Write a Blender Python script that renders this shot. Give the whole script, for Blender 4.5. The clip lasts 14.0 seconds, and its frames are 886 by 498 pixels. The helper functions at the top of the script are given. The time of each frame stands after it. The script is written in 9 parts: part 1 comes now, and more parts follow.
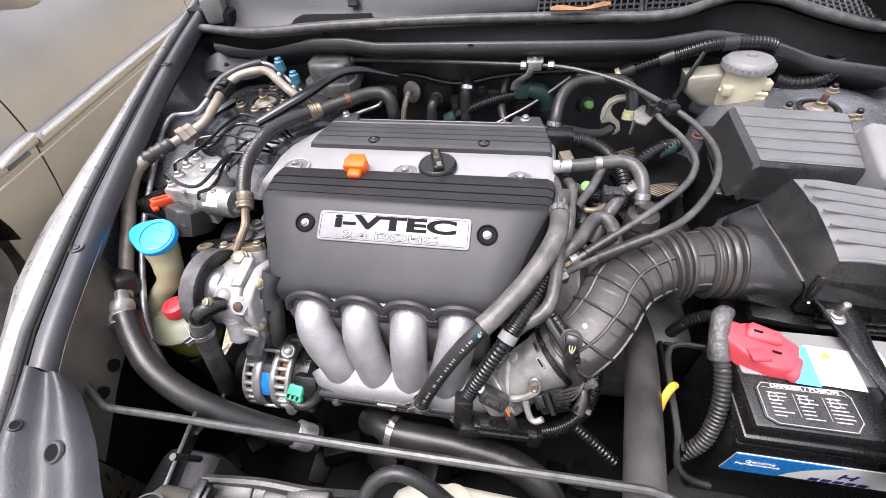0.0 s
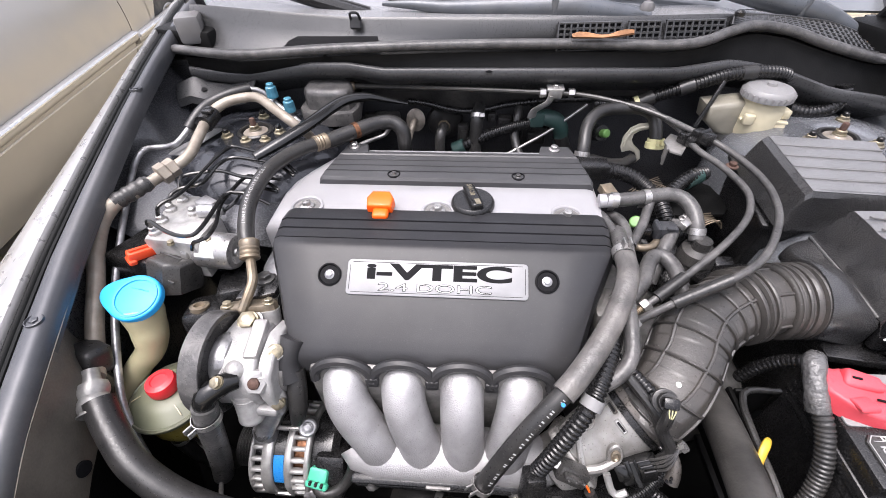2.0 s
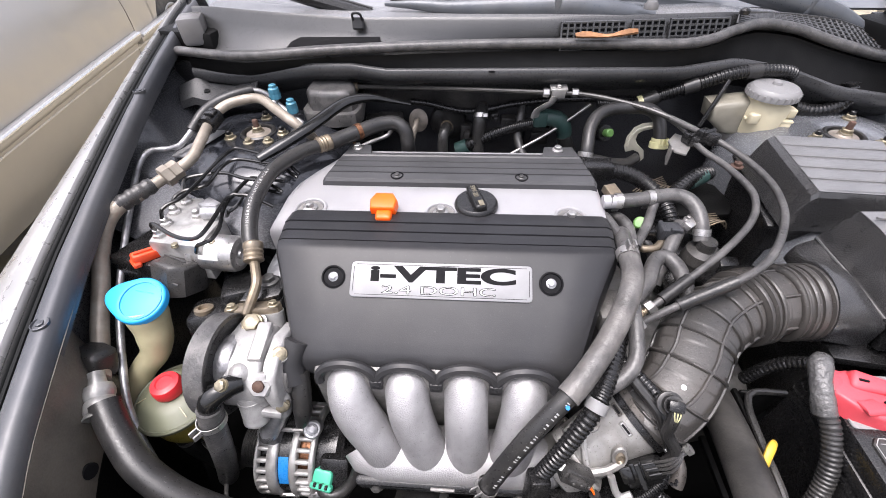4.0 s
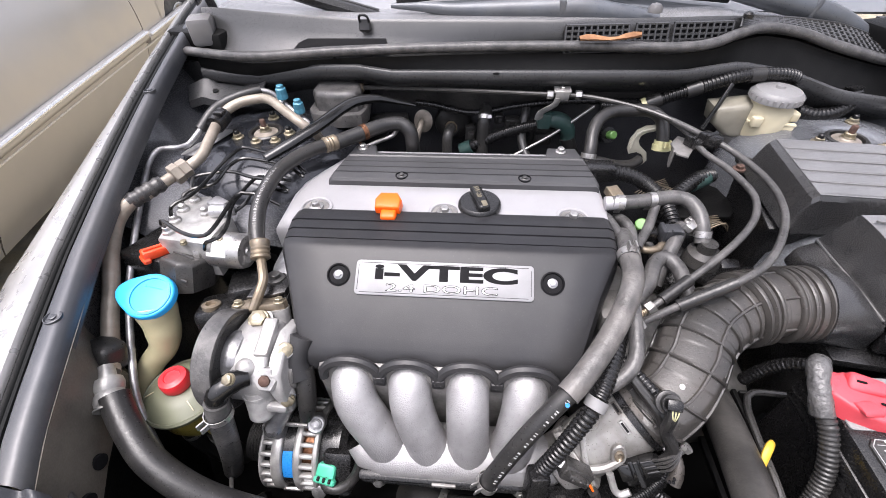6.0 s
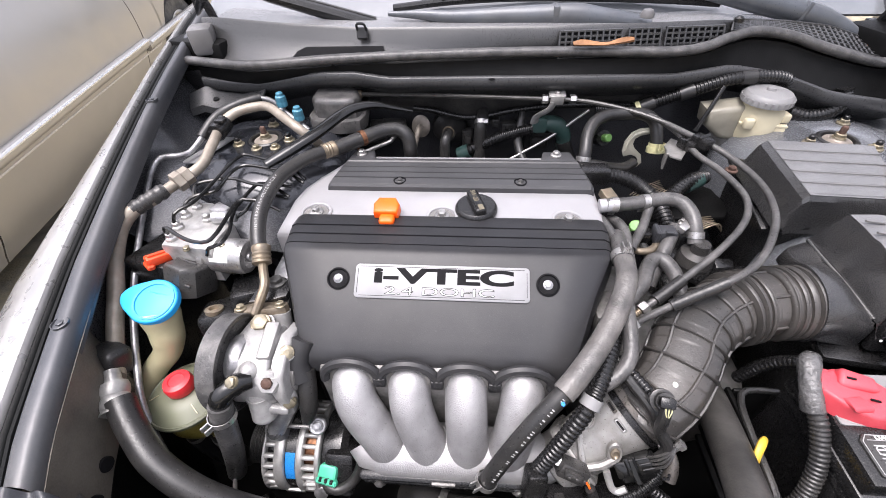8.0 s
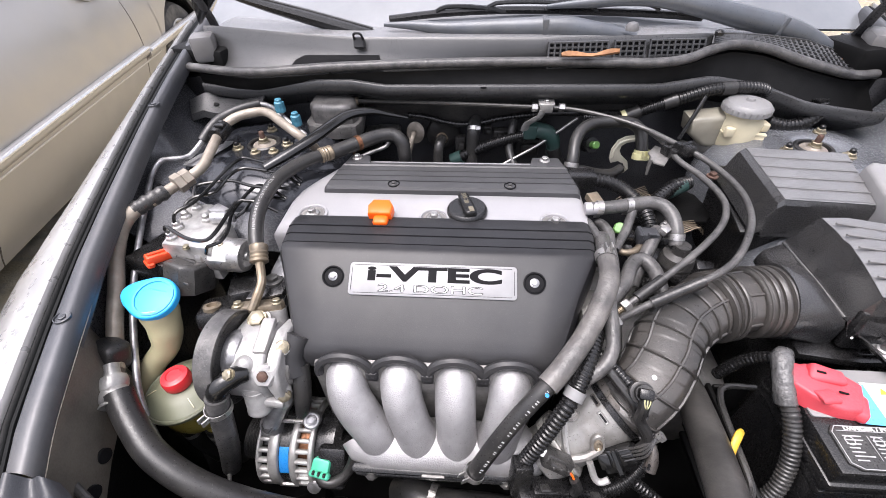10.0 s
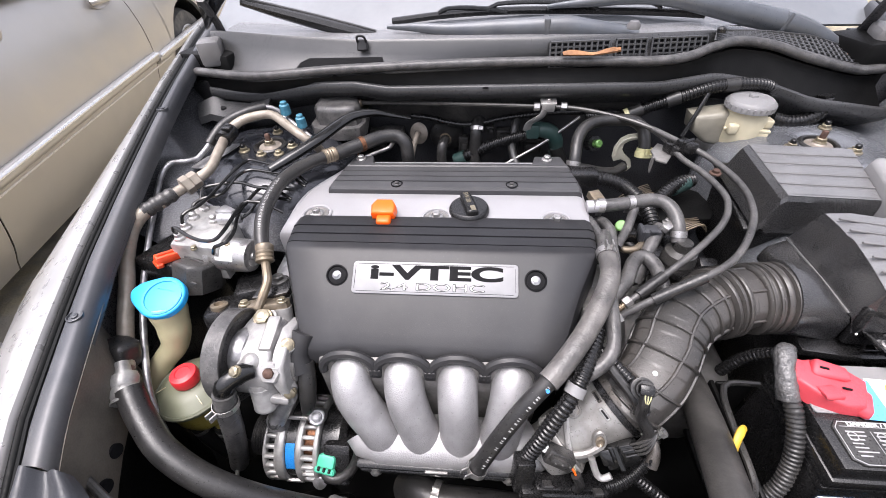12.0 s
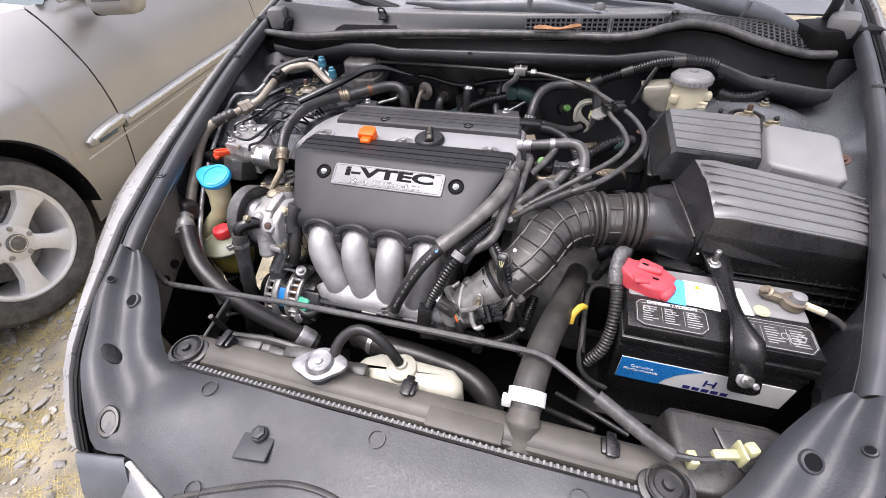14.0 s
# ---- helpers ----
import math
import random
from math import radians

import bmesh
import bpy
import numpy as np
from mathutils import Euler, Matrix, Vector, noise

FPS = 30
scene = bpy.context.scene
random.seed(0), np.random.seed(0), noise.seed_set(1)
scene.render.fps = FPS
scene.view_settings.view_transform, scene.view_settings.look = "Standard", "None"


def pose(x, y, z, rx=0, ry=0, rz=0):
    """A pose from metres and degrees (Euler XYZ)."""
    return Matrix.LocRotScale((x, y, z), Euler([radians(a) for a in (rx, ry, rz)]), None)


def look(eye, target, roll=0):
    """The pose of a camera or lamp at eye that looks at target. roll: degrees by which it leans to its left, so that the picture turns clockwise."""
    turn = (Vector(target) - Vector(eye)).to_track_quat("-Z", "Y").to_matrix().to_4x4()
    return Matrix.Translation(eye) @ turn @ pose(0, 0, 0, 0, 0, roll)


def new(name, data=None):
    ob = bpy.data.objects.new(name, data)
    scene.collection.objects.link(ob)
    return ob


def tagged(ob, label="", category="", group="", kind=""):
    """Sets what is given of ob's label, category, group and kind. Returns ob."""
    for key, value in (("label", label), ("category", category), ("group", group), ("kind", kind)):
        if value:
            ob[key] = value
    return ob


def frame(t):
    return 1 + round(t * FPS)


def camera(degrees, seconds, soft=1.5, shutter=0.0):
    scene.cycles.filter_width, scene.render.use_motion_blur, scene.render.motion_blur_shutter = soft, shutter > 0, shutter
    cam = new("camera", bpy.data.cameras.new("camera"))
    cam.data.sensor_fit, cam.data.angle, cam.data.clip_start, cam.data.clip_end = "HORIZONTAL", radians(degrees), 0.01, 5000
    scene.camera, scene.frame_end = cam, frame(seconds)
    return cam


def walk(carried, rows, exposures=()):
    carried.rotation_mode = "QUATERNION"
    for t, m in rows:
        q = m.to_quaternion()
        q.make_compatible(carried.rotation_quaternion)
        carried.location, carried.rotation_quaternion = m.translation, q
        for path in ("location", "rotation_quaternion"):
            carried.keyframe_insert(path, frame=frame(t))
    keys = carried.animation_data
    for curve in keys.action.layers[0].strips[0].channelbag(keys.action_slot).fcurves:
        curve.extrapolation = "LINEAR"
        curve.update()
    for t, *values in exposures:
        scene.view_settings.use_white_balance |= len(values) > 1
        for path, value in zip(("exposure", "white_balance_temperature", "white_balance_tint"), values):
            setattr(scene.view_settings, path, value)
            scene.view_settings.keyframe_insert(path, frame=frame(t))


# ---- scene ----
cam = camera(94.1, 14.0, soft=0.6)
PATH = [
    (0, (0.003, 0.005, 1.211), (-0.328, 1.362, -0.219), -5.5),
    (0.5, (-0.088, 0.023, 1.219), (-0.397, 1.459, -0.138), -4.0),
    (1, (-0.129, 0.06, 1.187), (-0.317, 1.529, -0.157), -2.0),
    (1.5, (-0.127, 0.058, 1.188), (-0.261, 1.518, -0.172), -1.5),
    (2, (-0.129, 0.067, 1.19), (-0.246, 1.521, -0.178), -1.4),
    (2.5, (-0.123, 0.075, 1.196), (-0.239, 1.524, -0.178), -1.6),
    (3, (-0.13, 0.073, 1.192), (-0.248, 1.519, -0.184), -1.7),
    (5.5, (-0.131, 0.067, 1.197), (-0.275, 1.515, -0.174), -1.9),
    (6, (-0.13, 0.064, 1.198), (-0.275, 1.511, -0.176), -1.8),
    (6.5, (-0.129, 0.064, 1.198), (-0.277, 1.507, -0.179), -1.8),
    (7, (-0.131, 0.06, 1.197), (-0.283, 1.502, -0.18), -2.0),
    (7.5, (-0.13, 0.056, 1.203), (-0.284, 1.504, -0.168), -2.4),
    (8, (-0.125, 0.057, 1.206), (-0.274, 1.512, -0.158), -2.5),
    (10.5, (-0.116, 0.031, 1.212), (-0.248, 1.517, -0.12), -1.6),
    (11, (-0.118, 0.032, 1.212), (-0.254, 1.516, -0.122), -1.5),
    (11.5, (-0.12, 0.033, 1.209), (-0.264, 1.515, -0.127), -2.0),
    (12, (-0.108, 0.027, 1.213), (-0.277, 1.512, -0.116), -3.0),
    (12.5, (-0.054, -0.007, 1.217), (-0.284, 1.489, -0.09), -3.5),
    (13, (0.05, -0.052, 1.244), (-0.285, 1.437, -0.049), -3.4),
    (13.5, (0.129, -0.113, 1.233), (-0.323, 1.343, -0.062), -3.7),
    (14, (0.144, -0.187, 1.232), (-0.348, 1.215, -0.107), -4.1),
]
walk(cam, [(t, look(eye, target, roll)) for t, eye, target, roll in PATH], [(0.0, 1.03), (13.0, 0.99), (14.0, 0.73)])

# ---- world and light ----
world = bpy.data.worlds.new("world")
scene.world = world
world.use_nodes = True
wn, wl = world.node_tree.nodes, world.node_tree.links
sky = wn.new("ShaderNodeTexSky")
sky.sky_type, sky.sun_disc = "NISHITA", False
sky.sun_elevation, sky.sun_rotation = radians(75), radians(247)
sky.dust_density, sky.air_density = 4.0, 1.0
grey = wn.new("ShaderNodeHueSaturation")
grey.inputs["Saturation"].default_value = 0.3
wl.new(sky.outputs[0], grey.inputs["Color"])
# an overcast sky: three times brighter overhead than at the horizon
way = wn.new("ShaderNodeTexCoord")
split = wn.new("ShaderNodeSeparateXYZ")
climb = wn.new("ShaderNodeMapRange")
climb.inputs["To Min"].default_value, climb.inputs["To Max"].default_value = 0.55, 2.1
cloud = wn.new("ShaderNodeMix")
cloud.data_type, cloud.blend_type = "RGBA", "MULTIPLY"
cloud.inputs[0].default_value = 1.0
wl.new(way.outputs["Generated"], split.inputs[0])
wl.new(split.outputs["Z"], climb.inputs["Value"])
wl.new(grey.outputs[0], cloud.inputs[6])
wl.new(climb.outputs[0], cloud.inputs[7])
haze = wn.new("ShaderNodeMix")
haze.data_type, haze.blend_type = "RGBA", "MULTIPLY"
haze.inputs[0].default_value = 1.0
haze.inputs[7].default_value = (1.02, 0.98, 1.03, 1)
wl.new(cloud.outputs[2], haze.inputs[6])
wl.new(haze.outputs[2], wn["Background"].inputs["Color"])
wn["Background"].inputs["Strength"].default_value = 0.15
sun = new("sun", bpy.data.lights.new("sun", "SUN"))
sun.data.energy, sun.data.angle, sun.data.color = 1.0, radians(35), (1.0, 0.96, 0.96)
sun.matrix_basis = look((-0.15, -0.45, 3.4), (0, 0.3, 0.5))


# ---- materials ----
def mat(name, color, rough=0.5, metal=0.0, var=0.25, scale=40.0, bump=0.15, bscale=400.0, dust=0.0,
        dustcol=(0.30, 0.28, 0.25), coat=0.0, spec=0.5, alpha_glass=0.0, speck=0.0, speckcol=(0.4, 0.38, 0.36)):
    """A surface with large stains, fine grain, bump and patchy dust."""
    m = bpy.data.materials.new(name)
    m.use_nodes = True
    n, l = m.node_tree.nodes, m.node_tree.links
    b = n["Principled BSDF"]
    tc = n.new("ShaderNodeTexCoord")
    big = n.new("ShaderNodeTexNoise")
    big.inputs["Scale"].default_value, big.inputs["Detail"].default_value = scale, 5
    fine = n.new("ShaderNodeTexNoise")
    fine.inputs["Scale"].default_value, fine.inputs["Detail"].default_value = bscale, 3
    l.new(tc.outputs["Object"], big.inputs["Vector"])
    l.new(tc.outputs["Object"], fine.inputs["Vector"])
    mul = n.new("ShaderNodeMapRange")
    mul.inputs["From Min"].default_value, mul.inputs["From Max"].default_value = 0.3, 0.7
    mul.inputs["To Min"].default_value, mul.inputs["To Max"].default_value = 1 - var, 1 + var
    l.new(big.outputs["Fac"], mul.inputs["Value"])
    col = n.new("ShaderNodeMix")
    col.data_type, col.blend_type = "RGBA", "MULTIPLY"
    col.inputs[0].default_value = 1.0
    col.inputs[6].default_value = (*color, 1)
    l.new(mul.outputs[0], col.inputs[7])
    out = col.outputs[2]
    rr = n.new("ShaderNodeMapRange")
    rr.inputs["From Min"].default_value, rr.inputs["From Max"].default_value = 0.3, 0.7
    rr.inputs["To Min"].default_value, rr.inputs["To Max"].default_value = max(rough - 0.1, 0.02), min(rough + 0.1, 1)
    l.new(fine.outputs["Fac"], rr.inputs["Value"])
    l.new(rr.outputs[0], b.inputs["Roughness"])
    if dust:
        dn = n.new("ShaderNodeTexNoise")
        dn.inputs["Scale"].default_value, dn.inputs["Detail"].default_value = scale * 0.55, 8
        dn.inputs["Roughness"].default_value = 0.7
        l.new(tc.outputs["Object"], dn.inputs["Vector"])
        dr = n.new("ShaderNodeMapRange")
        dr.inputs["From Min"].default_value, dr.inputs["From Max"].default_value = 0.42, 0.72
        dr.inputs["To Min"].default_value, dr.inputs["To Max"].default_value = dust * 0.25, min(dust * 1.6, 1)
        l.new(dn.outputs["Fac"], dr.inputs["Value"])
        dm = n.new("ShaderNodeMix")
        dm.data_type = "RGBA"
        l.new(dr.outputs[0], dm.inputs[0])
        l.new(out, dm.inputs[6])
        dm.inputs[7].default_value = (*dustcol, 1)
        out = dm.outputs[2]
    if speck:
        sn = n.new("ShaderNodeTexNoise")
        sn.inputs["Scale"].default_value, sn.inputs["Detail"].default_value = 420, 2
        l.new(tc.outputs["Object"], sn.inputs["Vector"])
        sr = n.new("ShaderNodeMapRange")
        sr.inputs["From Min"].default_value, sr.inputs["From Max"].default_value = 0.66, 0.72
        sr.inputs["To Max"].default_value = speck
        l.new(sn.outputs["Fac"], sr.inputs["Value"])
        sm = n.new("ShaderNodeMix")
        sm.data_type = "RGBA"
        l.new(sr.outputs[0], sm.inputs[0])
        l.new(out, sm.inputs[6])
        sm.inputs[7].default_value = (*speckcol, 1)
        out = sm.outputs[2]
    l.new(out, b.inputs["Base Color"])
    b.inputs["Metallic"].default_value = metal
    b.inputs["Specular IOR Level"].default_value = spec
    b.inputs["Coat Weight"].default_value = coat
    b.inputs["Coat Roughness"].default_value = 0.08
    if alpha_glass:
        b.inputs["Transmission Weight"].default_value = alpha_glass
    if bump:
        bp = n.new("ShaderNodeBump")
        bp.inputs["Strength"].default_value, bp.inputs["Distance"].default_value = bump, 0.5 / bscale
        l.new(fine.outputs["Fac"], bp.inputs["Height"])
        l.new(bp.outputs[0], b.inputs["Normal"])
    return m


COVER = mat("cover_plastic", (0.018, 0.0185, 0.021), 0.38, bump=0.16, bscale=900, var=0.25, scale=10, dust=0.035, spec=0.3, speck=0.03)
BLACK = mat("black_plastic", (0.007, 0.007, 0.0075), 0.27, bump=0.1, bscale=600, dust=0.012, spec=0.5, speck=0.12)
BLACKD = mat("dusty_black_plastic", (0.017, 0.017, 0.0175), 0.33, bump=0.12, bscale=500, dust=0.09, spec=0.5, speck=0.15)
RUBBER = mat("black_rubber", (0.011, 0.011, 0.0115), 0.36, bump=0.15, dust=0.05, spec=0.5, speck=0.12)
RUBGREY = mat("dusty_rubber", (0.036, 0.0355, 0.036), 0.36, bump=0.3, bscale=260, var=0.4, scale=70, dust=0.26, dustcol=(0.24, 0.23, 0.22), spec=0.5, speck=0.2)
DUCT = mat("duct_rubber", (0.021, 0.0208, 0.0204), 0.36, bump=0.2, dust=0.2, scale=16, dustcol=(0.17, 0.15, 0.132), spec=0.5, speck=0.2)
CAST = mat("cast_aluminium", (0.34, 0.335, 0.34), 0.47, 0.55, var=0.2, scale=30, bump=1.0, bscale=750, dust=0.12, dustcol=(0.2, 0.185, 0.17), speck=0.5, speckcol=(0.12, 0.115, 0.11))
ALU = mat("aluminium", (0.36, 0.36, 0.37), 0.38, 0.7, var=0.45, scale=60, bump=0.4, bscale=400, dust=0.2, dustcol=(0.14, 0.125, 0.11), speck=0.45, speckcol=(0.06, 0.055, 0.05))
ALUD = mat("grimy_aluminium", (0.2, 0.195, 0.19), 0.55, 0.5, var=0.35, scale=45, bump=0.3, bscale=300, dust=0.2)
VALVE = mat("silver_paint", (0.36, 0.355, 0.365), 0.38, 0.35, var=0.08, scale=12, bump=0.15, bscale=800, speck=0.1, speckcol=(0.15, 0.14, 0.13))
STEEL = mat("zinc_steel", (0.45, 0.44, 0.43), 0.35, 0.85, var=0.25, scale=90, bump=0.12, dust=0.06)
YZINC = mat("yellow_zinc", (0.27, 0.235, 0.16), 0.42, 0.7, var=0.4, scale=120, bump=0.2, dust=0.25)
BRASS = mat("tarnished_brass", (0.2, 0.16, 0.11), 0.45, 0.6, var=0.35, scale=70, bump=0.2, dust=0.25)
RUST = mat("rusty_steel", (0.085, 0.048, 0.036), 0.7, 0.2, var=0.4, scale=120, bump=0.4)
PIPE = mat("oxidised_pipe", (0.3, 0.265, 0.22), 0.5, 0.35, var=0.25, scale=60, bump=0.25, dust=0.3, dustcol=(0.22, 0.185, 0.15))
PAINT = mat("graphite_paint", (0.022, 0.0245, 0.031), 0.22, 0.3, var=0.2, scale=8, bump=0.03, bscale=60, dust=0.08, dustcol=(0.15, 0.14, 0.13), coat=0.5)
# patchy dust over a base paled to imitate sky reflected in the fender
SKIN = mat("dusty_paint_sky_sheen", (0.36, 0.355, 0.35), 0.33, 0.5, var=0.2, scale=9, bump=0.02, bscale=60, dust=0.35, dustcol=(0.42, 0.4, 0.38), coat=0.5)
PAINTD = mat("dusty_graphite_paint", (0.055, 0.059, 0.068), 0.46, 0.3, var=0.2, scale=9, bump=0.05, dust=0.12, coat=0.1)
BAY = mat("dark_bay_paint", (0.042, 0.043, 0.048), 0.3, 0.1, var=0.4, scale=12, bump=0.06, dust=0.12, dustcol=(0.14, 0.13, 0.12), coat=0.2)
BEIGE = mat("dust_caked_paint", (0.085, 0.077, 0.065), 0.6, 0.0, var=0.35, scale=18, bump=0.2, dust=0.3, dustcol=(0.2, 0.175, 0.14))
SHROUD = mat("grey_shroud_plastic", (0.025, 0.027, 0.032), 0.42, bump=0.2, bscale=350, var=0.4, scale=7, dust=0.16, dustcol=(0.2, 0.204, 0.215), spec=0.45, speck=0.05)
CREAM = mat("aged_cream_plastic", (0.6, 0.54, 0.38), 0.38, var=0.12, scale=20, bump=0.05, dust=0.08)
WHITEP = mat("white_plastic", (0.46, 0.445, 0.37), 0.4, var=0.12, scale=15, bump=0.04, dust=0.1, dustcol=(0.35, 0.3, 0.22))
FLUID = mat("yellow_reservoir", (0.27, 0.22, 0.05), 0.35, var=0.25, scale=25, bump=0.05)
PSRES = mat("grey_green_plastic", (0.13, 0.138, 0.09), 0.42, var=0.15, scale=20, bump=0.05, dust=0.15, dustcol=(0.2, 0.19, 0.15))
BLUE = mat("blue_cap_plastic", (0.02, 0.33, 0.72), 0.4, var=0.08, scale=30, bump=0.08)
TEAL = mat("teal_plastic", (0.06, 0.2, 0.28), 0.4, var=0.12, bump=0.1)
DTEAL = mat("dark_green_plastic", (0.02, 0.055, 0.05), 0.4, var=0.15, bump=0.1, dust=0.08)
RED = mat("red_plastic", (0.72, 0.03, 0.04), 0.4, var=0.08, bump=0.06)
PINK = mat("faded_red_rubber", (0.6, 0.065, 0.085), 0.5, var=0.12, scale=20, bump=0.2)
ORANGE = mat("orange_plastic", (0.85, 0.115, 0.004), 0.4, var=0.08, bump=0.06)
REDOR = mat("vermilion_plastic", (0.75, 0.07, 0.02), 0.42, var=0.1, bump=0.06)
GREEN = mat("green_plastic", (0.06, 0.38, 0.24), 0.4, var=0.1, bump=0.06)
LIME = mat("lime_plastic", (0.12, 0.26, 0.07), 0.4, var=0.1, bump=0.06)
YELLOW = mat("yellow_plastic", (0.55, 0.36, 0.04), 0.42, var=0.15, bump=0.06)
PALE = mat("pale_yellow_plastic", (0.5, 0.48, 0.27), 0.4, var=0.1, bump=0.06)
LIGHTP = mat("grey_lid_plastic", (0.2, 0.2, 0.205), 0.42, var=0.1, scale=20, bump=0.1, dust=0.15)
LABEL = mat("brushed_label", (0.225, 0.225, 0.23), 0.45, 0.3, var=0.1, scale=30, bump=0.1, bscale=900)
WHITE = mat("white_print", (0.78, 0.78, 0.76), 0.5, var=0.04, bump=0.02)
PRINT = mat("grey_print", (0.36, 0.36, 0.36), 0.55, var=0.05, bump=0.02)
# print black, also filling holes, wells and gaps where only shade lies
INK = mat("black_ink_and_shade", (0.008, 0.008, 0.009), 0.6, var=0.1, bump=0.02, spec=0.08)
NAVY = mat("navy_ink", (0.02, 0.02, 0.16), 0.45, var=0.1, bump=0.02)
LBLUE = mat("blue_label", (0.02, 0.2, 0.55), 0.3, var=0.12, scale=25, bump=0.02)
CYAN = mat("cyan_label", (0.1, 0.45, 0.8), 0.35, var=0.12, scale=25, bump=0.02)
COPPER = mat("copper", (0.16, 0.075, 0.04), 0.45, 0.8, var=0.5, scale=250, bump=0.5)
SILVERCAR = mat("champagne_paint", (0.47, 0.455, 0.435), 0.4, 0.7, var=0.03, scale=2, bump=0.0, bscale=8, coat=0.0)
CHROME = mat("chrome", (0.8, 0.8, 0.79), 0.25, 0.9, var=0.05, bump=0.0)
WHEELP = mat("silver_wheel_paint", (0.82, 0.81, 0.79), 0.35, 0.15, var=0.08, scale=12, bump=0.04, dust=0.12, dustcol=(0.4, 0.37, 0.33))
TYRE = mat("tyre_rubber", (0.04, 0.04, 0.04), 0.7, var=0.2, scale=30, bump=0.3, bscale=200, dust=0.25)
# grey base and pale patches replace the sky reflected in the glass
GLASS = mat("windscreen_sky_glare", (0.14, 0.15, 0.16), 0.1, 0.0, var=0.15, scale=4, bump=0.0, dust=0.2, dustcol=(0.3, 0.3, 0.31), coat=0.8)
DARKGLASS = mat("tinted_glass", (0.03, 0.06, 0.065), 0.04, 0.0, var=0.1, bump=0.0, coat=1.0)
LEAFM = mat("dry_leaf", (0.3, 0.15, 0.07), 0.7, var=0.35, scale=60, bump=0.3)
LENS = mat("headlamp_lens", (0.13, 0.132, 0.138), 0.22, 0.0, var=0.1, bump=0.0, coat=1.0)
PEBBLE = mat("pebbles", (0.3, 0.285, 0.265), 0.85, var=0.5, scale=7, bump=0.4, bscale=90)
STRAW = mat("dry_grass", (0.46, 0.37, 0.13), 0.8, var=0.4, scale=9, bump=0.1)
HOSEM = mat("thick_hose_rubber", (0.02, 0.0195, 0.019), 0.42, bump=0.15, var=0.35, scale=18, dust=0.28, dustcol=(0.17, 0.16, 0.145), spec=0.4)
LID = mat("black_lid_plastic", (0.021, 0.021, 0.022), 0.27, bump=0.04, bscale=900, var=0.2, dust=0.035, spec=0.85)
SOIL = mat("soil", (0.19, 0.175, 0.15), 0.95, var=0.5, scale=9, bump=0.9, bscale=120, dust=0.55, dustcol=(0.4, 0.335, 0.185), speck=0.5, speckcol=(0.06, 0.055, 0.05))
SLEEVE = mat("grey_heat_sleeve", (0.07, 0.068, 0.067), 0.38, var=0.45, scale=45, bump=0.35, bscale=180, dust=0.28, dustcol=(0.24, 0.22, 0.2), speck=0.35, speckcol=(0.04, 0.03, 0.025))
CLAMPM = mat("worn_black_steel", (0.06, 0.056, 0.052), 0.33, 0.4, var=0.4, scale=50, bump=0.2, dust=0.25, dustcol=(0.24, 0.21, 0.18), speck=0.25, speckcol=(0.02, 0.018, 0.016))
# pale grey for cowl parts, and for glints painted along the lid ribs
PALEGREY = mat("grey_plastic_and_rib_glint", (0.125, 0.123, 0.124), 0.38, bump=0.15, bscale=600, var=0.2, scale=12, dust=0.14, dustcol=(0.3, 0.29, 0.28))
MODM = mat("machined_aluminium", (0.36, 0.355, 0.345), 0.4, 0.5, var=0.35, scale=60, bump=0.15, bscale=500, dust=0.15, dustcol=(0.3, 0.28, 0.25))
LINEM = mat("coated_line", (0.008, 0.008, 0.008), 0.18, var=0.2, bump=0.05, spec=0.6)
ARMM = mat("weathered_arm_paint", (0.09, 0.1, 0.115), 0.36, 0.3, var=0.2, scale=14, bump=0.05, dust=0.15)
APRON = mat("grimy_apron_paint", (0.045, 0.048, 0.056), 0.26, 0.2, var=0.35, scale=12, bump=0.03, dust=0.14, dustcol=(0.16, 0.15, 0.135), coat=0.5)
STRIPM = mat("matt_black_strip", (0.004, 0.0045, 0.0045), 0.5, var=0.2, bump=0.05, spec=0.12)
DIRTYC = mat("dirty_cream_plastic", (0.25, 0.235, 0.19), 0.38, var=0.2, scale=30, bump=0.05, dust=0.15, dustcol=(0.2, 0.18, 0.15))
TRIMM = mat("pale_trim", (0.75, 0.72, 0.68), 0.3, 0.4, var=0.05, bump=0.0)
# near-black that stands in for deep shade in the bay
DEEP = mat("bay_shade_black", (0.004, 0.004, 0.004), 0.5, var=0.4, bump=0.2, spec=0.15)
TANKM = mat("dusty_tank_plastic", (0.075, 0.07, 0.062), 0.4, var=0.3, scale=9, bump=0.12, dust=0.22, dustcol=(0.24, 0.22, 0.19))
DARKSTEEL = mat("dark_steel", (0.1, 0.1, 0.1), 0.38, 0.7, var=0.3, scale=90, bump=0.12, dust=0.1)
WASHER = mat("stained_washer", (0.26, 0.225, 0.19), 0.5, 0.4, var=0.35, scale=60, bump=0.2, dust=0.2)
PUMPM = mat("pale_pump_casting", (0.36, 0.355, 0.35), 0.4, 0.4, var=0.3, scale=45, bump=0.5, bscale=500, dust=0.1, dustcol=(0.3, 0.27, 0.24), speck=0.35, speckcol=(0.16, 0.14, 0.12))
THROT = mat("pale_throttle_casting", (0.27, 0.265, 0.255), 0.36, 0.45, var=0.45, scale=40, bump=0.16, bscale=380, dust=0.2, dustcol=(0.2, 0.17, 0.14), speck=0.4, speckcol=(0.1, 0.085, 0.07))
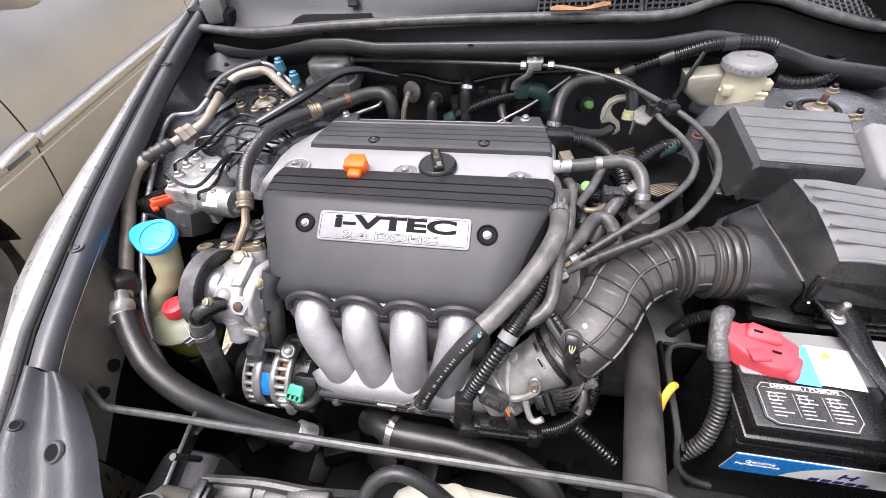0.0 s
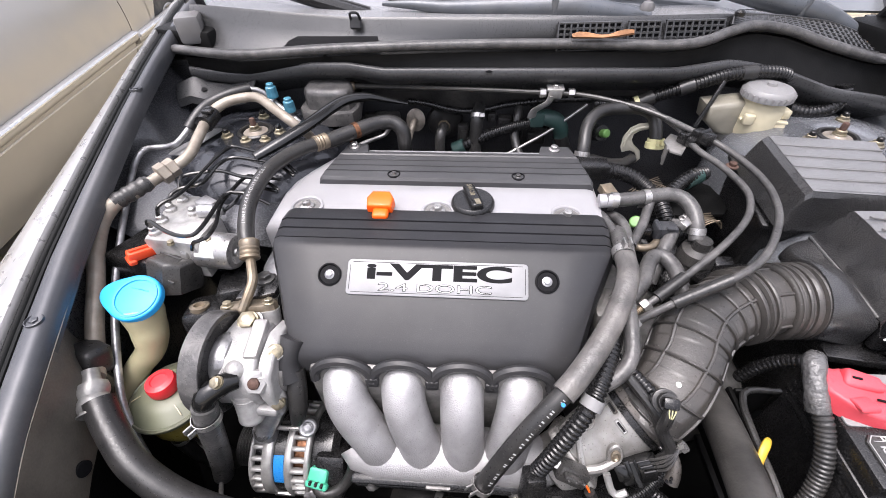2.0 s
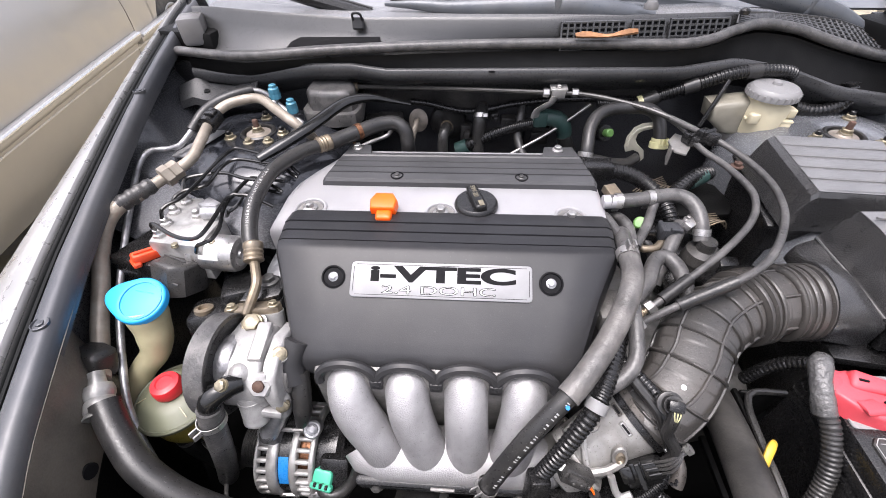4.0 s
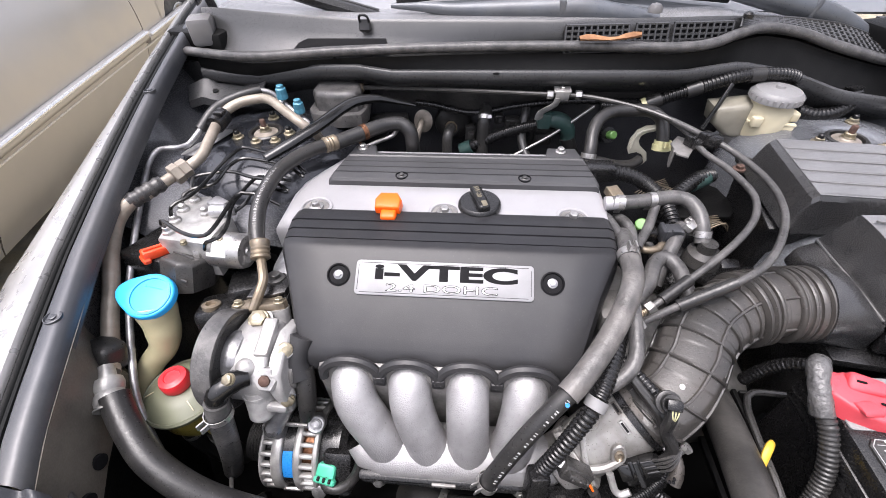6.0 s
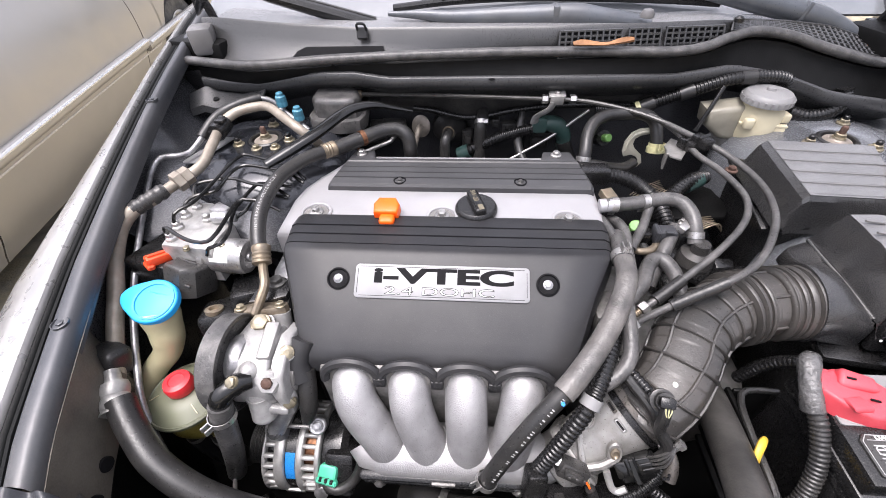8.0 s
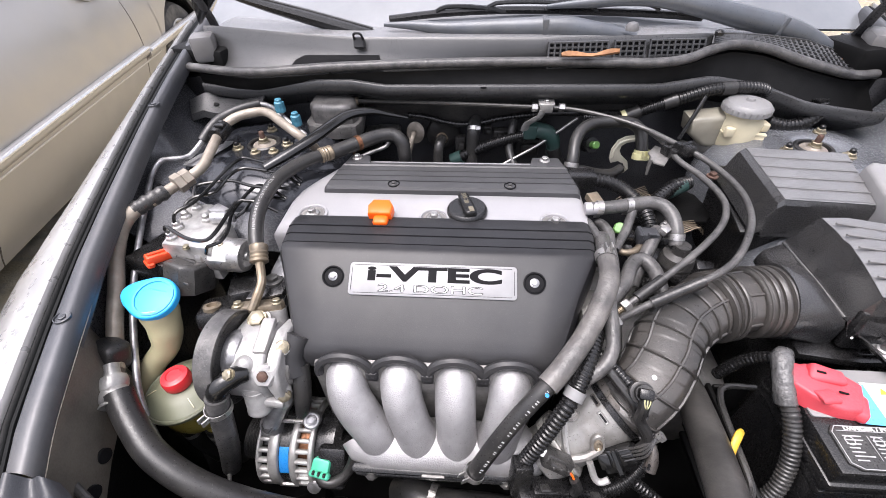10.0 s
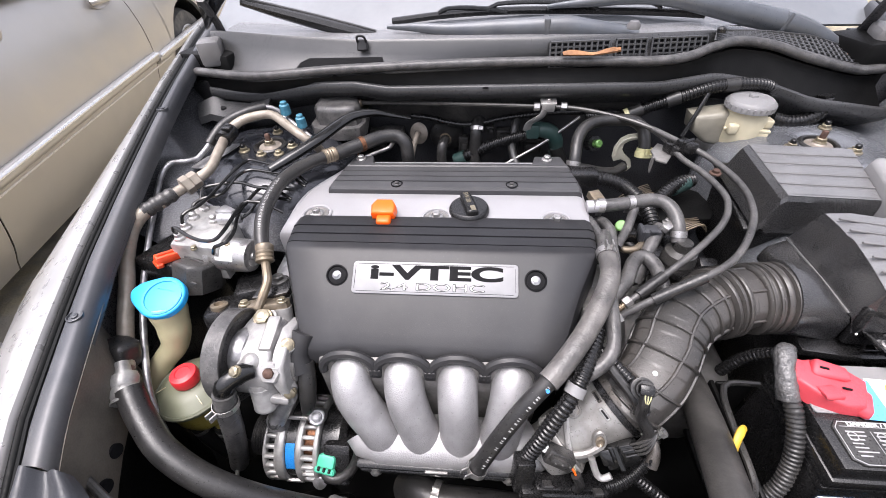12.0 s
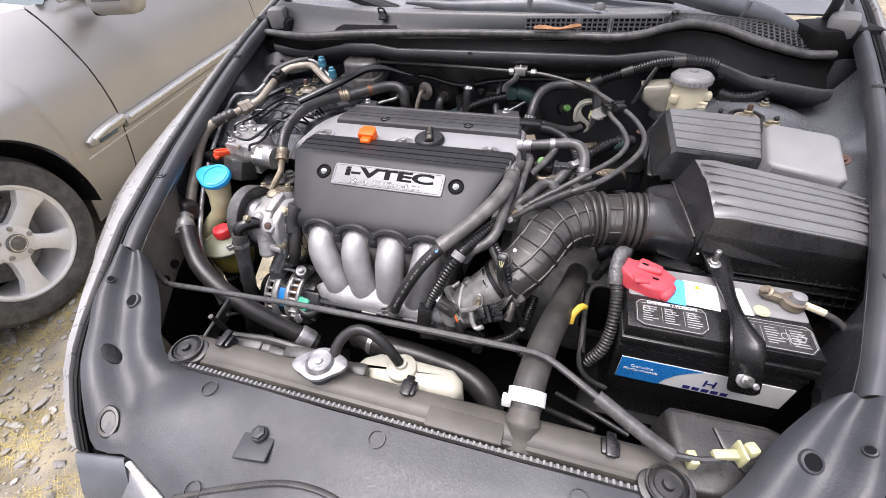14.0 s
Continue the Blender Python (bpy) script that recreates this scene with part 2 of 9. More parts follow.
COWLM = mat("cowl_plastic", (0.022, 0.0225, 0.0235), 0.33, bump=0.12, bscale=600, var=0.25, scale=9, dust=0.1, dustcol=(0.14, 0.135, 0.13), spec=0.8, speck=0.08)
LIPM = mat("bulkhead_paint", (0.036, 0.0365, 0.038), 0.33, bump=0.1, bscale=300, var=0.4, scale=7, dust=0.1, dustcol=(0.12, 0.12, 0.12), spec=0.4, speck=0.1)
NECKM = mat("yellowed_neck_plastic", (0.42, 0.385, 0.24), 0.38, var=0.18, scale=20, bump=0.05, dust=0.15, dustcol=(0.3, 0.27, 0.18))
# paler copy of the lid plastic: sky sheen put into the colour
LIDTOP = mat("lid_top_sky_sheen", (0.125, 0.1245, 0.126), 0.3, bump=0.02, bscale=1800, var=0.12, scale=14, spec=0.9)
TIPM = mat("dusty_blue_grey_paint", (0.075, 0.083, 0.095), 0.36, 0.2, var=0.25, scale=14, bump=0.04, dust=0.2, dustcol=(0.2, 0.2, 0.2), coat=0.2)
# driver's side only: reflected sky put into a paler, glossy base
DRAPRON = mat("apron_paint_sky_sheen", (0.14, 0.147, 0.16), 0.24, 0.25, var=0.3, scale=9, bump=0.02, dust=0.1, dustcol=(0.2, 0.2, 0.2), coat=0.8)
# grey cowl plastic lightened further to stand for sky glare
COWLTOP = mat("cowl_top_sky_glare", (0.165, 0.165, 0.168), 0.28, bump=0.03, bscale=1500, var=0.15, scale=8, spec=0.9)
# engine cover plastic copied lighter: brightness of the coil cover set by colour
COILM = mat("lightened_cover_plastic", (0.042, 0.0425, 0.045), 0.4, bump=0.12, bscale=900, var=0.2, scale=10, dust=0.06, dustcol=(0.2, 0.19, 0.18), spec=0.4, speck=0.03)
TAPEM = mat("wrinkled_grey_tape", (0.06, 0.06, 0.061), 0.32, var=0.5, scale=60, bump=0.9, bscale=160, dust=0.2, dustcol=(0.25, 0.24, 0.23))
COREM = mat("radiator_core", (0.1, 0.1, 0.1), 0.5, 0.5, var=0.2, scale=60, bump=0.3)
for m in (BAY, TANKM):
    m.node_tree.nodes["Principled BSDF"].inputs["Specular IOR Level"].default_value = 0.3


# ---- mesh helpers ----
def thing(name, at, label, category, group=""):
    e = new(name)
    e.empty_display_size = 0.02
    e.location = at
    return tagged(e, label, category, group)


def part(name, bm, material, parent=None, label="", sharp=35, flat=False):
    """Links a bmesh, in world coordinates, as one mesh object under a thing or a part."""
    bmesh.ops.recalc_face_normals(bm, faces=bm.faces)
    me = bpy.data.meshes.new(name)
    bm.to_mesh(me)
    bm.free()
    me.materials.append(material)
    if not flat:
        me.polygons.foreach_set("use_smooth", [True] * len(me.polygons))
        me.set_sharp_from_angle(angle=radians(sharp))
    ob = new(name, me)
    if parent:
        ob.parent = parent
        if parent.type == "EMPTY":
            ob.matrix_parent_inverse = Matrix.Translation(-parent.location)
    if label:
        ob["label"] = label
    return ob


def single(name, bm, material, label, category, group="", kind="", sharp=35):
    return tagged(part(name, bm, material, sharp=sharp), label, category, group, kind)


def join(bm, other):
    me = bpy.data.meshes.new("tmp")
    other.to_mesh(me)
    other.free()
    bm.from_mesh(me)
    bpy.data.meshes.remove(me)
    return bm


def axes(o, x, y):
    """A pose at o whose x axis is x and whose y axis is near y."""
    x = Vector(x).normalized()
    z = x.cross(Vector(y)).normalized()
    y = z.cross(x)
    return Matrix(((x.x, y.x, z.x, o[0]), (x.y, y.y, z.y, o[1]), (x.z, y.z, z.z, o[2]), (0, 0, 0, 1)))


def along(o, d):
    """A pose at o whose z axis is d."""
    return Matrix.Translation(o) @ Vector(d).to_track_quat("Z", "Y").to_matrix().to_4x4()


def box(bm, size, m, bevel=0.0, seg=2):
    """A rounded box centred on the pose m."""
    b = bmesh.new()
    bmesh.ops.create_cube(b, size=1, matrix=Matrix.Diagonal((*size, 1)))
    if bevel:
        bmesh.ops.bevel(b, geom=b.edges[:], offset=bevel, segments=seg, affect="EDGES", profile=0.5)
    b.transform(m)
    return join(bm, b)


def at(x, y, z, rx=0, ry=0, rz=0):
    return pose(x, y, z, rx, ry, rz)


def lathe(bm, profile, m, seg=24, cap=True):
    """Turns (radius, height) pairs about the z axis of m."""
    rings = []
    for r, h in profile:
        rings.append([bm.verts.new(m @ Vector((r * math.cos(2 * math.pi * i / seg), r * math.sin(2 * math.pi * i / seg), h)))
                      for i in range(seg)])
    for a, b in zip(rings[:-1], rings[1:]):
        for i in range(seg):
            bm.faces.new((a[i], a[(i + 1) % seg], b[(i + 1) % seg], b[i]))
    if cap:
        bm.faces.new(rings[0][::-1])
        bm.faces.new(rings[-1])
    return bm


def prism(bm, outline, depth, m, bevel=0.0, seg=2):
    """Extrudes an outline of (x, y) by depth along the z axis of m, with its top rim rounded."""
    b = bmesh.new()
    lo = [b.verts.new((x, y, 0)) for x, y in outline]
    f = b.faces.new(lo)
    if f.normal.z > 0 or sum(p[0] * q[1] - q[0] * p[1] for p, q in zip(outline, outline[1:] + outline[:1])) > 0:
        pass
    r = bmesh.ops.extrude_face_region(b, geom=[f])
    top = [v for v in r["geom"] if isinstance(v, bmesh.types.BMVert)]
    for v in top:
        v.co.z += depth
    bmesh.ops.recalc_face_normals(b, faces=b.faces)
    if bevel:
        zs = max(0, depth) if depth > 0 else depth
        es = [e for e in b.edges if all(abs(v.co.z - zs) < 1e-6 for v in e.verts)]
        bmesh.ops.bevel(b, geom=es, offset=bevel, segments=seg, affect="EDGES", profile=0.5)
    b.transform(m)
    return join(bm, b)


def roundrect(w, h, r, n=4):
    out = []
    for cx, cy, a0 in ((w / 2 - r, h / 2 - r, 0), (-w / 2 + r, h / 2 - r, 90), (-w / 2 + r, -h / 2 + r, 180), (w / 2 - r, -h / 2 + r, 270)):
        for i in range(n + 1):
            a = radians(a0 + 90 * i / n)
            out.append((cx + r * math.cos(a), cy + r * math.sin(a)))
    return out


def curve(points, step=0.006):
    """Points close together on a smooth line through the points given."""
    p = [np.array(q, float) for q in points]
    if len(p) == 2:
        n = max(2, int(np.linalg.norm(p[1] - p[0]) / step))
        return [p[0] + (p[1] - p[0]) * i / n for i in range(n + 1)]
    p = [2 * p[0] - p[1]] + p + [2 * p[-1] - p[-2]]
    out = []
    for a, b, c, d in zip(p[:-3], p[1:-2], p[2:-1], p[3:]):
        n = max(2, int(np.linalg.norm(c - b) / step))
        for i in range(n):
            t = i / n
            out.append(0.5 * (2 * b + (c - a) * t + (2 * a - 5 * b + 4 * c - d) * t * t + (3 * b - a - 3 * c + d) * t ** 3))
    out.append(p[-2])
    return out


def tube(bm, points, r, seg=12, step=0.008, pitch=0.0, depth=0.18, flat=1.0, taper=None, up=(0.1, 0.2, 1.0), cap=True):
    """A hose of radius r along a smooth line; pitch: the spacing of its rings; taper: radius factors at even steps."""
    line = curve(points, pitch / 4 if pitch else step)
    n, rings, s = len(line), [], 0.0
    t0 = Vector(line[1] - line[0]).normalized()
    u = (Vector(up) - t0 * Vector(up).dot(t0)).normalized()
    for i, q in enumerate(line):
        t = Vector(line[min(i + 1, n - 1)] - line[max(i - 1, 0)]).normalized()
        u = (u - t * u.dot(t)).normalized()
        v = t.cross(u)
        k = 1.0
        if taper:
            f = i / (n - 1) * (len(taper) - 1)
            j = min(int(f), len(taper) - 2)
            k = taper[j] + (taper[j + 1] - taper[j]) * (f - j)
        if pitch:
            k *= 1 - depth * (1 if i % 4 in (0, 1) else 0)
        rings.append([bm.verts.new(Vector(q) + (u * math.cos(a) * flat + v * math.sin(a)) * r * k)
                      for a in (2 * math.pi * j / seg for j in range(seg))])
    for a, b in zip(rings[:-1], rings[1:]):
        for i in range(seg):
            bm.faces.new((a[i], a[(i + 1) % seg], b[(i + 1) % seg], b[i]))
    if cap:
        bm.faces.new(rings[0][::-1])
        bm.faces.new(rings[-1])
    return bm


def sheet(bm, rows, thick=0.0, close=False):
    """A surface through rows of points, thickened."""
    b = bmesh.new()
    g = [[b.verts.new(p) for p in row] for row in rows]
    for r0, r1 in zip(g[:-1], g[1:]):
        m = len(r0)
        for i in range(m if close else m - 1):
            b.faces.new((r0[i], r0[(i + 1) % m], r1[(i + 1) % m], r1[i]))
    if thick:
        bmesh.ops.recalc_face_normals(b, faces=b.faces)
        bmesh.ops.solidify(b, geom=b.faces[:], thickness=thick)
    return join(bm, b)


def bolt(bm, m, r=0.007, h=0.006, flange=1.5):
    """A flanged hexagon head standing on the pose m."""
    lathe(bm, [(r * flange, 0), (r * flange, h * 0.25), (r * 1.1, h * 0.4)], m, 16)
    lathe(bm, [(r, h * 0.3), (r, h * 0.9), (r * 0.82, h)], m, 6)
    lathe(bm, [(r * 0.5, h * 0.95), (r * 0.45, h * 1.04)], m, 10)
    return bm


def clamp(bm, m, r, w=0.008):
    """A spring hose clamp about the z axis of m, with two ears."""
    lathe(bm, [(r, -w / 2), (r * 1.06, -w / 2), (r * 1.06, w / 2), (r, w / 2)], m, 20, cap=False)
    for s in (-1, 1):
        box(bm, (0.002, 0.010, w), m @ at(s * 0.004, r * 1.06 + 0.004, 0), 0.0005, 1)
    return bm


def writing(words, size, m, material, parent, name="lettering", label="", wide=1.0, extrude=0.0002, align="CENTER", bold=0.0, shear=0.0):
    c = bpy.data.curves.new("tmp", "FONT")
    c.body, c.size, c.extrude, c.align_x, c.align_y, c.offset, c.shear = words, size, extrude, align, "CENTER", bold, shear
    o = bpy.data.objects.new("tmp", c)
    me = bpy.data.meshes.new_from_object(o)
    bpy.data.objects.remove(o)
    b = bmesh.new()
    b.from_mesh(me)
    bpy.data.meshes.remove(me)
    b.transform(m @ Matrix.Diagonal((wide, 1, 1, 1)))
    return part(name, b, material, parent, label, flat=True)


def hose(name, points, r, material, label, category="hose", **kw):
    return single(name, tube(bmesh.new(), points, r, **kw), material, label, category)


def lerp(table, v):
    """Looks v up in rows (v, a, b, ...) and blends between them."""
    if v <= table[0][0]:
        return table[0][1:]
    for p, q in zip(table[:-1], table[1:]):
        if v <= q[0]:
            k = (v - p[0]) / (q[0] - p[0])
            return tuple(a + (b - a) * k for a, b in zip(p[1:], q[1:]))
    return table[-1][1:]


# ---- ground ----
bm = bmesh.new()
rows = []
edges_y = [-400, -60, -12, -4] + [-3 + 0.25 * i for i in range(29)] + [6, 12, 60, 400]
edges_x = [-400, -60, -12, -5] + [-4 + 0.25 * i for i in range(29)] + [5, 12, 60, 400]
for y in edges_y:
    rows.append([(x, y, 0.012 * noise.noise((x * 1.7, y * 1.7, 0))) for x in edges_x])
sheet(bm, rows)
single("ground", bm, SOIL, "bare soil with dry grass and stones beside the cars", "ground", kind="structure")

bm = bmesh.new()
rng = random.Random(4)
for _ in range(3200):
    x, y = rng.uniform(-1.9, -0.45), rng.uniform(-0.7, 0.8)
    r = 0.003 + 0.013 * rng.random() ** 4
    b = bmesh.new()
    bmesh.ops.create_icosphere(b, subdivisions=1, radius=r)
    for v in b.verts:
        v.co *= 1 + rng.uniform(-0.25, 0.25)
    b.transform(at(x, y, r * 0.3, 0, 0, rng.uniform(0, 360)) @ Matrix.Diagonal((1.3, 0.9, 0.6, 1)))
    me = bpy.data.meshes.new("tmp")
    b.to_mesh(me)
    b.free()
    bm.from_mesh(me)
    bpy.data.meshes.remove(me)
single("gravel", bm, PEBBLE, "scattered small grey and tan stones on the soil", "gravel", kind="stuff")
bm = bmesh.new()
for _ in range(26000):
    x, y = rng.uniform(-1.9, -0.45), rng.uniform(-0.7, 0.8)
    if noise.noise((x * 3.2, y * 3.2, 3.0)) < 0.0:
        continue
    a, ln = rng.uniform(0, 6.28), rng.uniform(0.01, 0.04)
    dx, dy = math.cos(a), math.sin(a)
    p = [bm.verts.new(q) for q in ((x - dy * 0.0009, y + dx * 0.0009, 0.0), (x + dy * 0.0009, y - dx * 0.0009, 0.0),
                                   (x + dx * ln, y + dy * ln, rng.uniform(0.004, 0.03)))]
    bm.faces.new(p)
single("dry_grass", bm, STRAW, "short dry yellow grass between the stones", "grass", kind="stuff")

# ---- the car that holds the engine: body ----
CX = -0.02
# the gap line between hood and fender: y, x, z
GAP = [(-0.40, -0.12, 0.59), (-0.26, -0.22, 0.62), (-0.16, -0.336, 0.653), (-0.115, -0.378, 0.688), (-0.088, -0.410, 0.704), (-0.065, -0.432, 0.719), (-0.027, -0.467, 0.734), (0.03, -0.508, 0.746), (0.10, -0.546, 0.77), (0.20, -0.59, 0.80),
       (0.30, -0.625, 0.823), (0.40, -0.648, 0.845), (0.50, -0.664, 0.868), (0.60, -0.676, 0.892), (0.70, -0.688, 0.915),
       (0.80, -0.698, 0.938), (0.90, -0.708, 0.958), (1.0, -0.718, 0.978), (1.1, -0.73, 0.99)]
car = thing("car_body", (CX, 0.4, 0.0), "dark graphite sedan front with its hood open", "car body")


def mirror(p, side):
    return (p[0], p[1], p[2]) if side < 0 else (2 * CX - p[0], p[1], p[2])


# how far the fender edge lies outward of the gap line, and the width of the inner flange
EDGE = [(-0.3, -0.045), (-0.14, -0.042), (0.03, -0.030), (0.10, -0.018), (0.30, -0.008), (0.50, -0.018), (0.68, -0.028), (1.1, -0.045)]
WIDE = [(0.0, 0.034), (0.30, 0.032), (0.68, 0.022), (1.1, 0.018)]


def station(i, step=0.035):
    y = -0.115 + step * i
    x, z = lerp(GAP, y)
    return x + lerp(EDGE, y)[0], y, z


for side, tag in ((-1, "passenger"), (1, "driver")):
    # outer skin
    rows = []
    for i in range(36):
        x, y, z = station(i)
        k = lerp([(-0.14, 0.42), (0.0, 0.48), (0.15, 0.75), (0.35, 1.0)], y)[0]
        x2 = lerp(GAP, y + 0.03)[0]
        nx, ny = Vector((-0.03, x2 - x)).normalized()
        rows.append([mirror((x + nx * a * kk, y + ny * a * kk, z + dz), side) for a, kk, dz in (
            (0.0, 1, -0.022), (0.0005, 1, -0.002), (0.004, 1, 0.002), (0.025, 1, 0.001), (0.045, k, -0.007), (0.07, k, -0.018), (0.095, k, -0.034),
            (0.12, k, -0.065), (0.14, k, -0.12), (0.15, k, -0.20), (0.155, k, -0.32), (0.155, k, -0.5))])
    part("fender", sheet(bmesh.new(), rows, 0.003), SKIN, car, "dusty fender skin, its sky reflection put into a pale colour", sharp=50)
    # weather strip lying in the gap
    rows = []
    for i in range(36):
        x, y, z = station(i)
        rows.append([mirror((x + a, y, z + dz), side) for a, dz in ((0.0005, -0.014), (0.001, -0.005), (0.005, -0.002), (0.009, -0.003), (0.0105, -0.0055), (0.012, -0.003), (0.016, -0.003), (0.0175, -0.006), (0.0175, -0.014))])
    part("gap_strip", sheet(bmesh.new(), rows, 0.002), STRIPM, car, "black rubber strip in the hood gap", sharp=50)
    # inner flange with its rounded ridge
    rows = []
    for i in range(28):
        y = 0.157 + 0.0345 * i
        x, z = lerp(GAP, y)
        x += lerp(EDGE, y)[0]
        rows.append([mirror(q, side) for q in (
            (x + 0.018 + a * lerp(WIDE, y)[0], y, z + dz) for a, dz in ((0.0, -0.025), (0.02, -0.006), (0.08, -0.001), (0.2, 0.0018), (0.4, 0.0035), (0.62, 0.0035), (0.8, 0.001), (0.93, -0.005), (1.0, -0.014), (1.0, -0.024)))])
    part("fender_flange", sheet(bmesh.new(), rows, 0.002), PAINTD, car, "blue-grey painted inner flange", sharp=50)
    for yb in (0.315, 0.72):
        x, z = lerp(GAP, yb)
        o = mirror((x + lerp(EDGE, yb)[0] + 0.018 + 0.5 * lerp(WIDE, yb)[0], yb, z + 0.0034), side)
        b = lathe(bmesh.new(), [(0.0095, -0.004), (0.0095, 0.0008), (0.0085, 0.0012), (0.0078, -0.001)], at(*o), 20)
        bolt(b, at(o[0], o[1], o[2] - 0.002), 0.0045, 0.004, 1.5)
        part("flange_bolt", b, PAINTD, car)
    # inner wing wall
    # low sections and the driver's rear section have shade painted in
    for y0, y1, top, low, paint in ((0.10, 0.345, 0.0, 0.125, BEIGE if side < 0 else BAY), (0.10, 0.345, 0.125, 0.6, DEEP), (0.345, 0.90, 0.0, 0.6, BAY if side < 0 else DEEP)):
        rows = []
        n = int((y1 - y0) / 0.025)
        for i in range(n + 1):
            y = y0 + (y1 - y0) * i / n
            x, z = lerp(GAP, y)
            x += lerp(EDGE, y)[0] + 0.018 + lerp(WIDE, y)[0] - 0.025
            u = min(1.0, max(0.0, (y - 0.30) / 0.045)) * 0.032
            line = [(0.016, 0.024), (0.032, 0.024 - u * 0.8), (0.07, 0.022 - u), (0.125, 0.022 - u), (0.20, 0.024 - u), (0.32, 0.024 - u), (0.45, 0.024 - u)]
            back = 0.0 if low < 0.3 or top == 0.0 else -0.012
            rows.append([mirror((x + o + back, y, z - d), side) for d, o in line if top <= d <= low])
        part("inner_wing", sheet(bmesh.new(), rows, 0.002), paint, car, "inner wing panel, dusty where not painted shade-black", sharp=50)
    for yb, dz in ((0.21, 0.105), (0.17, 0.095), (0.30, 0.08)):
        x, z = lerp(GAP, yb)
        x += lerp(EDGE, yb)[0] + 0.018 + lerp(WIDE, yb)[0] - 0.025
        b = lathe(bmesh.new(), [(0.009, 0), (0.009, 0.004), (0.002, 0.0042)], along(mirror((x + 0.0245, yb, z - dz), side), (-side, 0, 0.1)), 16)
        part("drain_hole", b, INK, car)

# strut towers
for sx, c in ((-1, (-0.512, 0.725)), (1, (0.480, 0.735))):
    b = lathe(bmesh.new(), [(0.026, 0.815), (0.027, 0.842), (0.031, 0.846), (0.085, 0.845), (0.12, 0.838), (0.15, 0.82), (0.17, 0.78), (0.18, 0.6), (0.18, 0.3)],
              at(*c, 0), 40, cap=False)
    # the driver's tower takes the paint with sheen in its colour
    tower = part("strut_tower", b, PAINT if sx < 0 else DRAPRON, car, "glossy dark strut tower, paled with painted sheen on the driver side", sharp=60)
    part("strut_seat", lathe(bmesh.new(), [(0.031, 0.836), (0.031, 0.8475), (0.028, 0.8495), (0.0245, 0.8485), (0.0235, 0.8425), (0.01, 0.8425), (0.01, 0.836)], at(*c, 0), 32), RUBBER, tower)
    b = lathe(bmesh.new(), [(0.021, 0.8425), (0.021, 0.8455), (0.014, 0.8475), (0.012, 0.8472), (0.010, 0.8495)], at(*c, 0), 24)
    part("dished_washer", b, WASHER, tower, "stained dished washer")
    b = bmesh.new()
    bolt(b, at(*c, 0.848), 0.0085, 0.010, 1.2)
    part("strut_nut", b, YZINC, tower)
    part("strut_rod", lathe(bmesh.new(), [(0.005, 0.855), (0.005, 0.868), (0.004, 0.870)], at(*c, 0), 12), RUST, tower, "rusty damper rod end")
    spots = ((-0.006, 0.054), (-0.042, -0.022), (0.046, -0.004)) if sx < 0 else ((0.044, 0.06), (-0.052, -0.012), (0.040, -0.03))
    for dx, dy in spots:
        b = bmesh.new()
        bolt(b, at(c[0] + dx, c[1] + dy, 0.8455), 0.0075, 0.009, 1.4)
        nut = part("mount_nut", b, YZINC, tower, "yellow zinc mounting nut")
        part("stud_end", lathe(bmesh.new(), [(0.0048, 0.008), (0.0048, 0.014), (0.0035, 0.0155)], at(c[0] + dx, c[1] + dy, 0.8455), 12), BLACK, nut, "dark stud end")
    for dx, dy in ((-0.003, -0.036), (0.030, -0.032)):
        b = bmesh.new()
        bolt(b, at(c[0] + dx, c[1] + dy, 0.8455), 0.006, 0.008, 1.6)
        part("mount_bolt", b, YZINC, tower)
# sheet around the towers
for side in (-1, 1):
    rows = []
    for i in range(13):
        y = 0.50 + 0.032 * i
        x, z = lerp(GAP, y)
        x += lerp(EDGE, y)[0] + 0.018 + lerp(WIDE, y)[0] - 0.025
        zi = 0.785 + 0.02 * math.sin(i * 0.4) + 0.02 * (i / 12)
        rows.append([mirror(q, side) for q in ((x - 0.008, y, z - 0.05), (x + 0.03, y, (z + zi) / 2 - 0.04), (x + 0.12, y, zi), (x + 0.2, y, zi - 0.005), (x + 0.27, y, zi - 0.015),
                                               (x + 0.31, y, zi - 0.06), (x + 0.32, y, 0.5))])
    part("tower_apron", sheet(bmesh.new(), rows, 0.002), APRON if side < 0 else DRAPRON, car, "dark apron round the strut tower, sheen painted in on the driver side", sharp=60)

# firewall, floor and front closing walls
b = bmesh.new()
box(b, (1.46, 0.02, 0.62), at(CX, 0.905, 0.60), 0.004)
part("firewall", b, BAY, car)
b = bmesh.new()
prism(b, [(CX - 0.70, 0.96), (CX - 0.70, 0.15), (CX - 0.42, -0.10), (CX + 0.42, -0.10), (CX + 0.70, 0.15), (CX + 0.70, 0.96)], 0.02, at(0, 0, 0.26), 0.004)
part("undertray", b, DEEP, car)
b = bmesh.new()
box(b, (1.0, 0.02, 0.36), at(CX, 0.03, 0.46), 0.004)
part("radiator_core", b, COREM, car)
for side in (-1, 1):
    b = bmesh.new()
    box(b, (0.10, 0.2, 0.3), at(CX + side * 0.42, 0.05, 0.44), 0.02)
    part("front_rail", b, BAY, car)

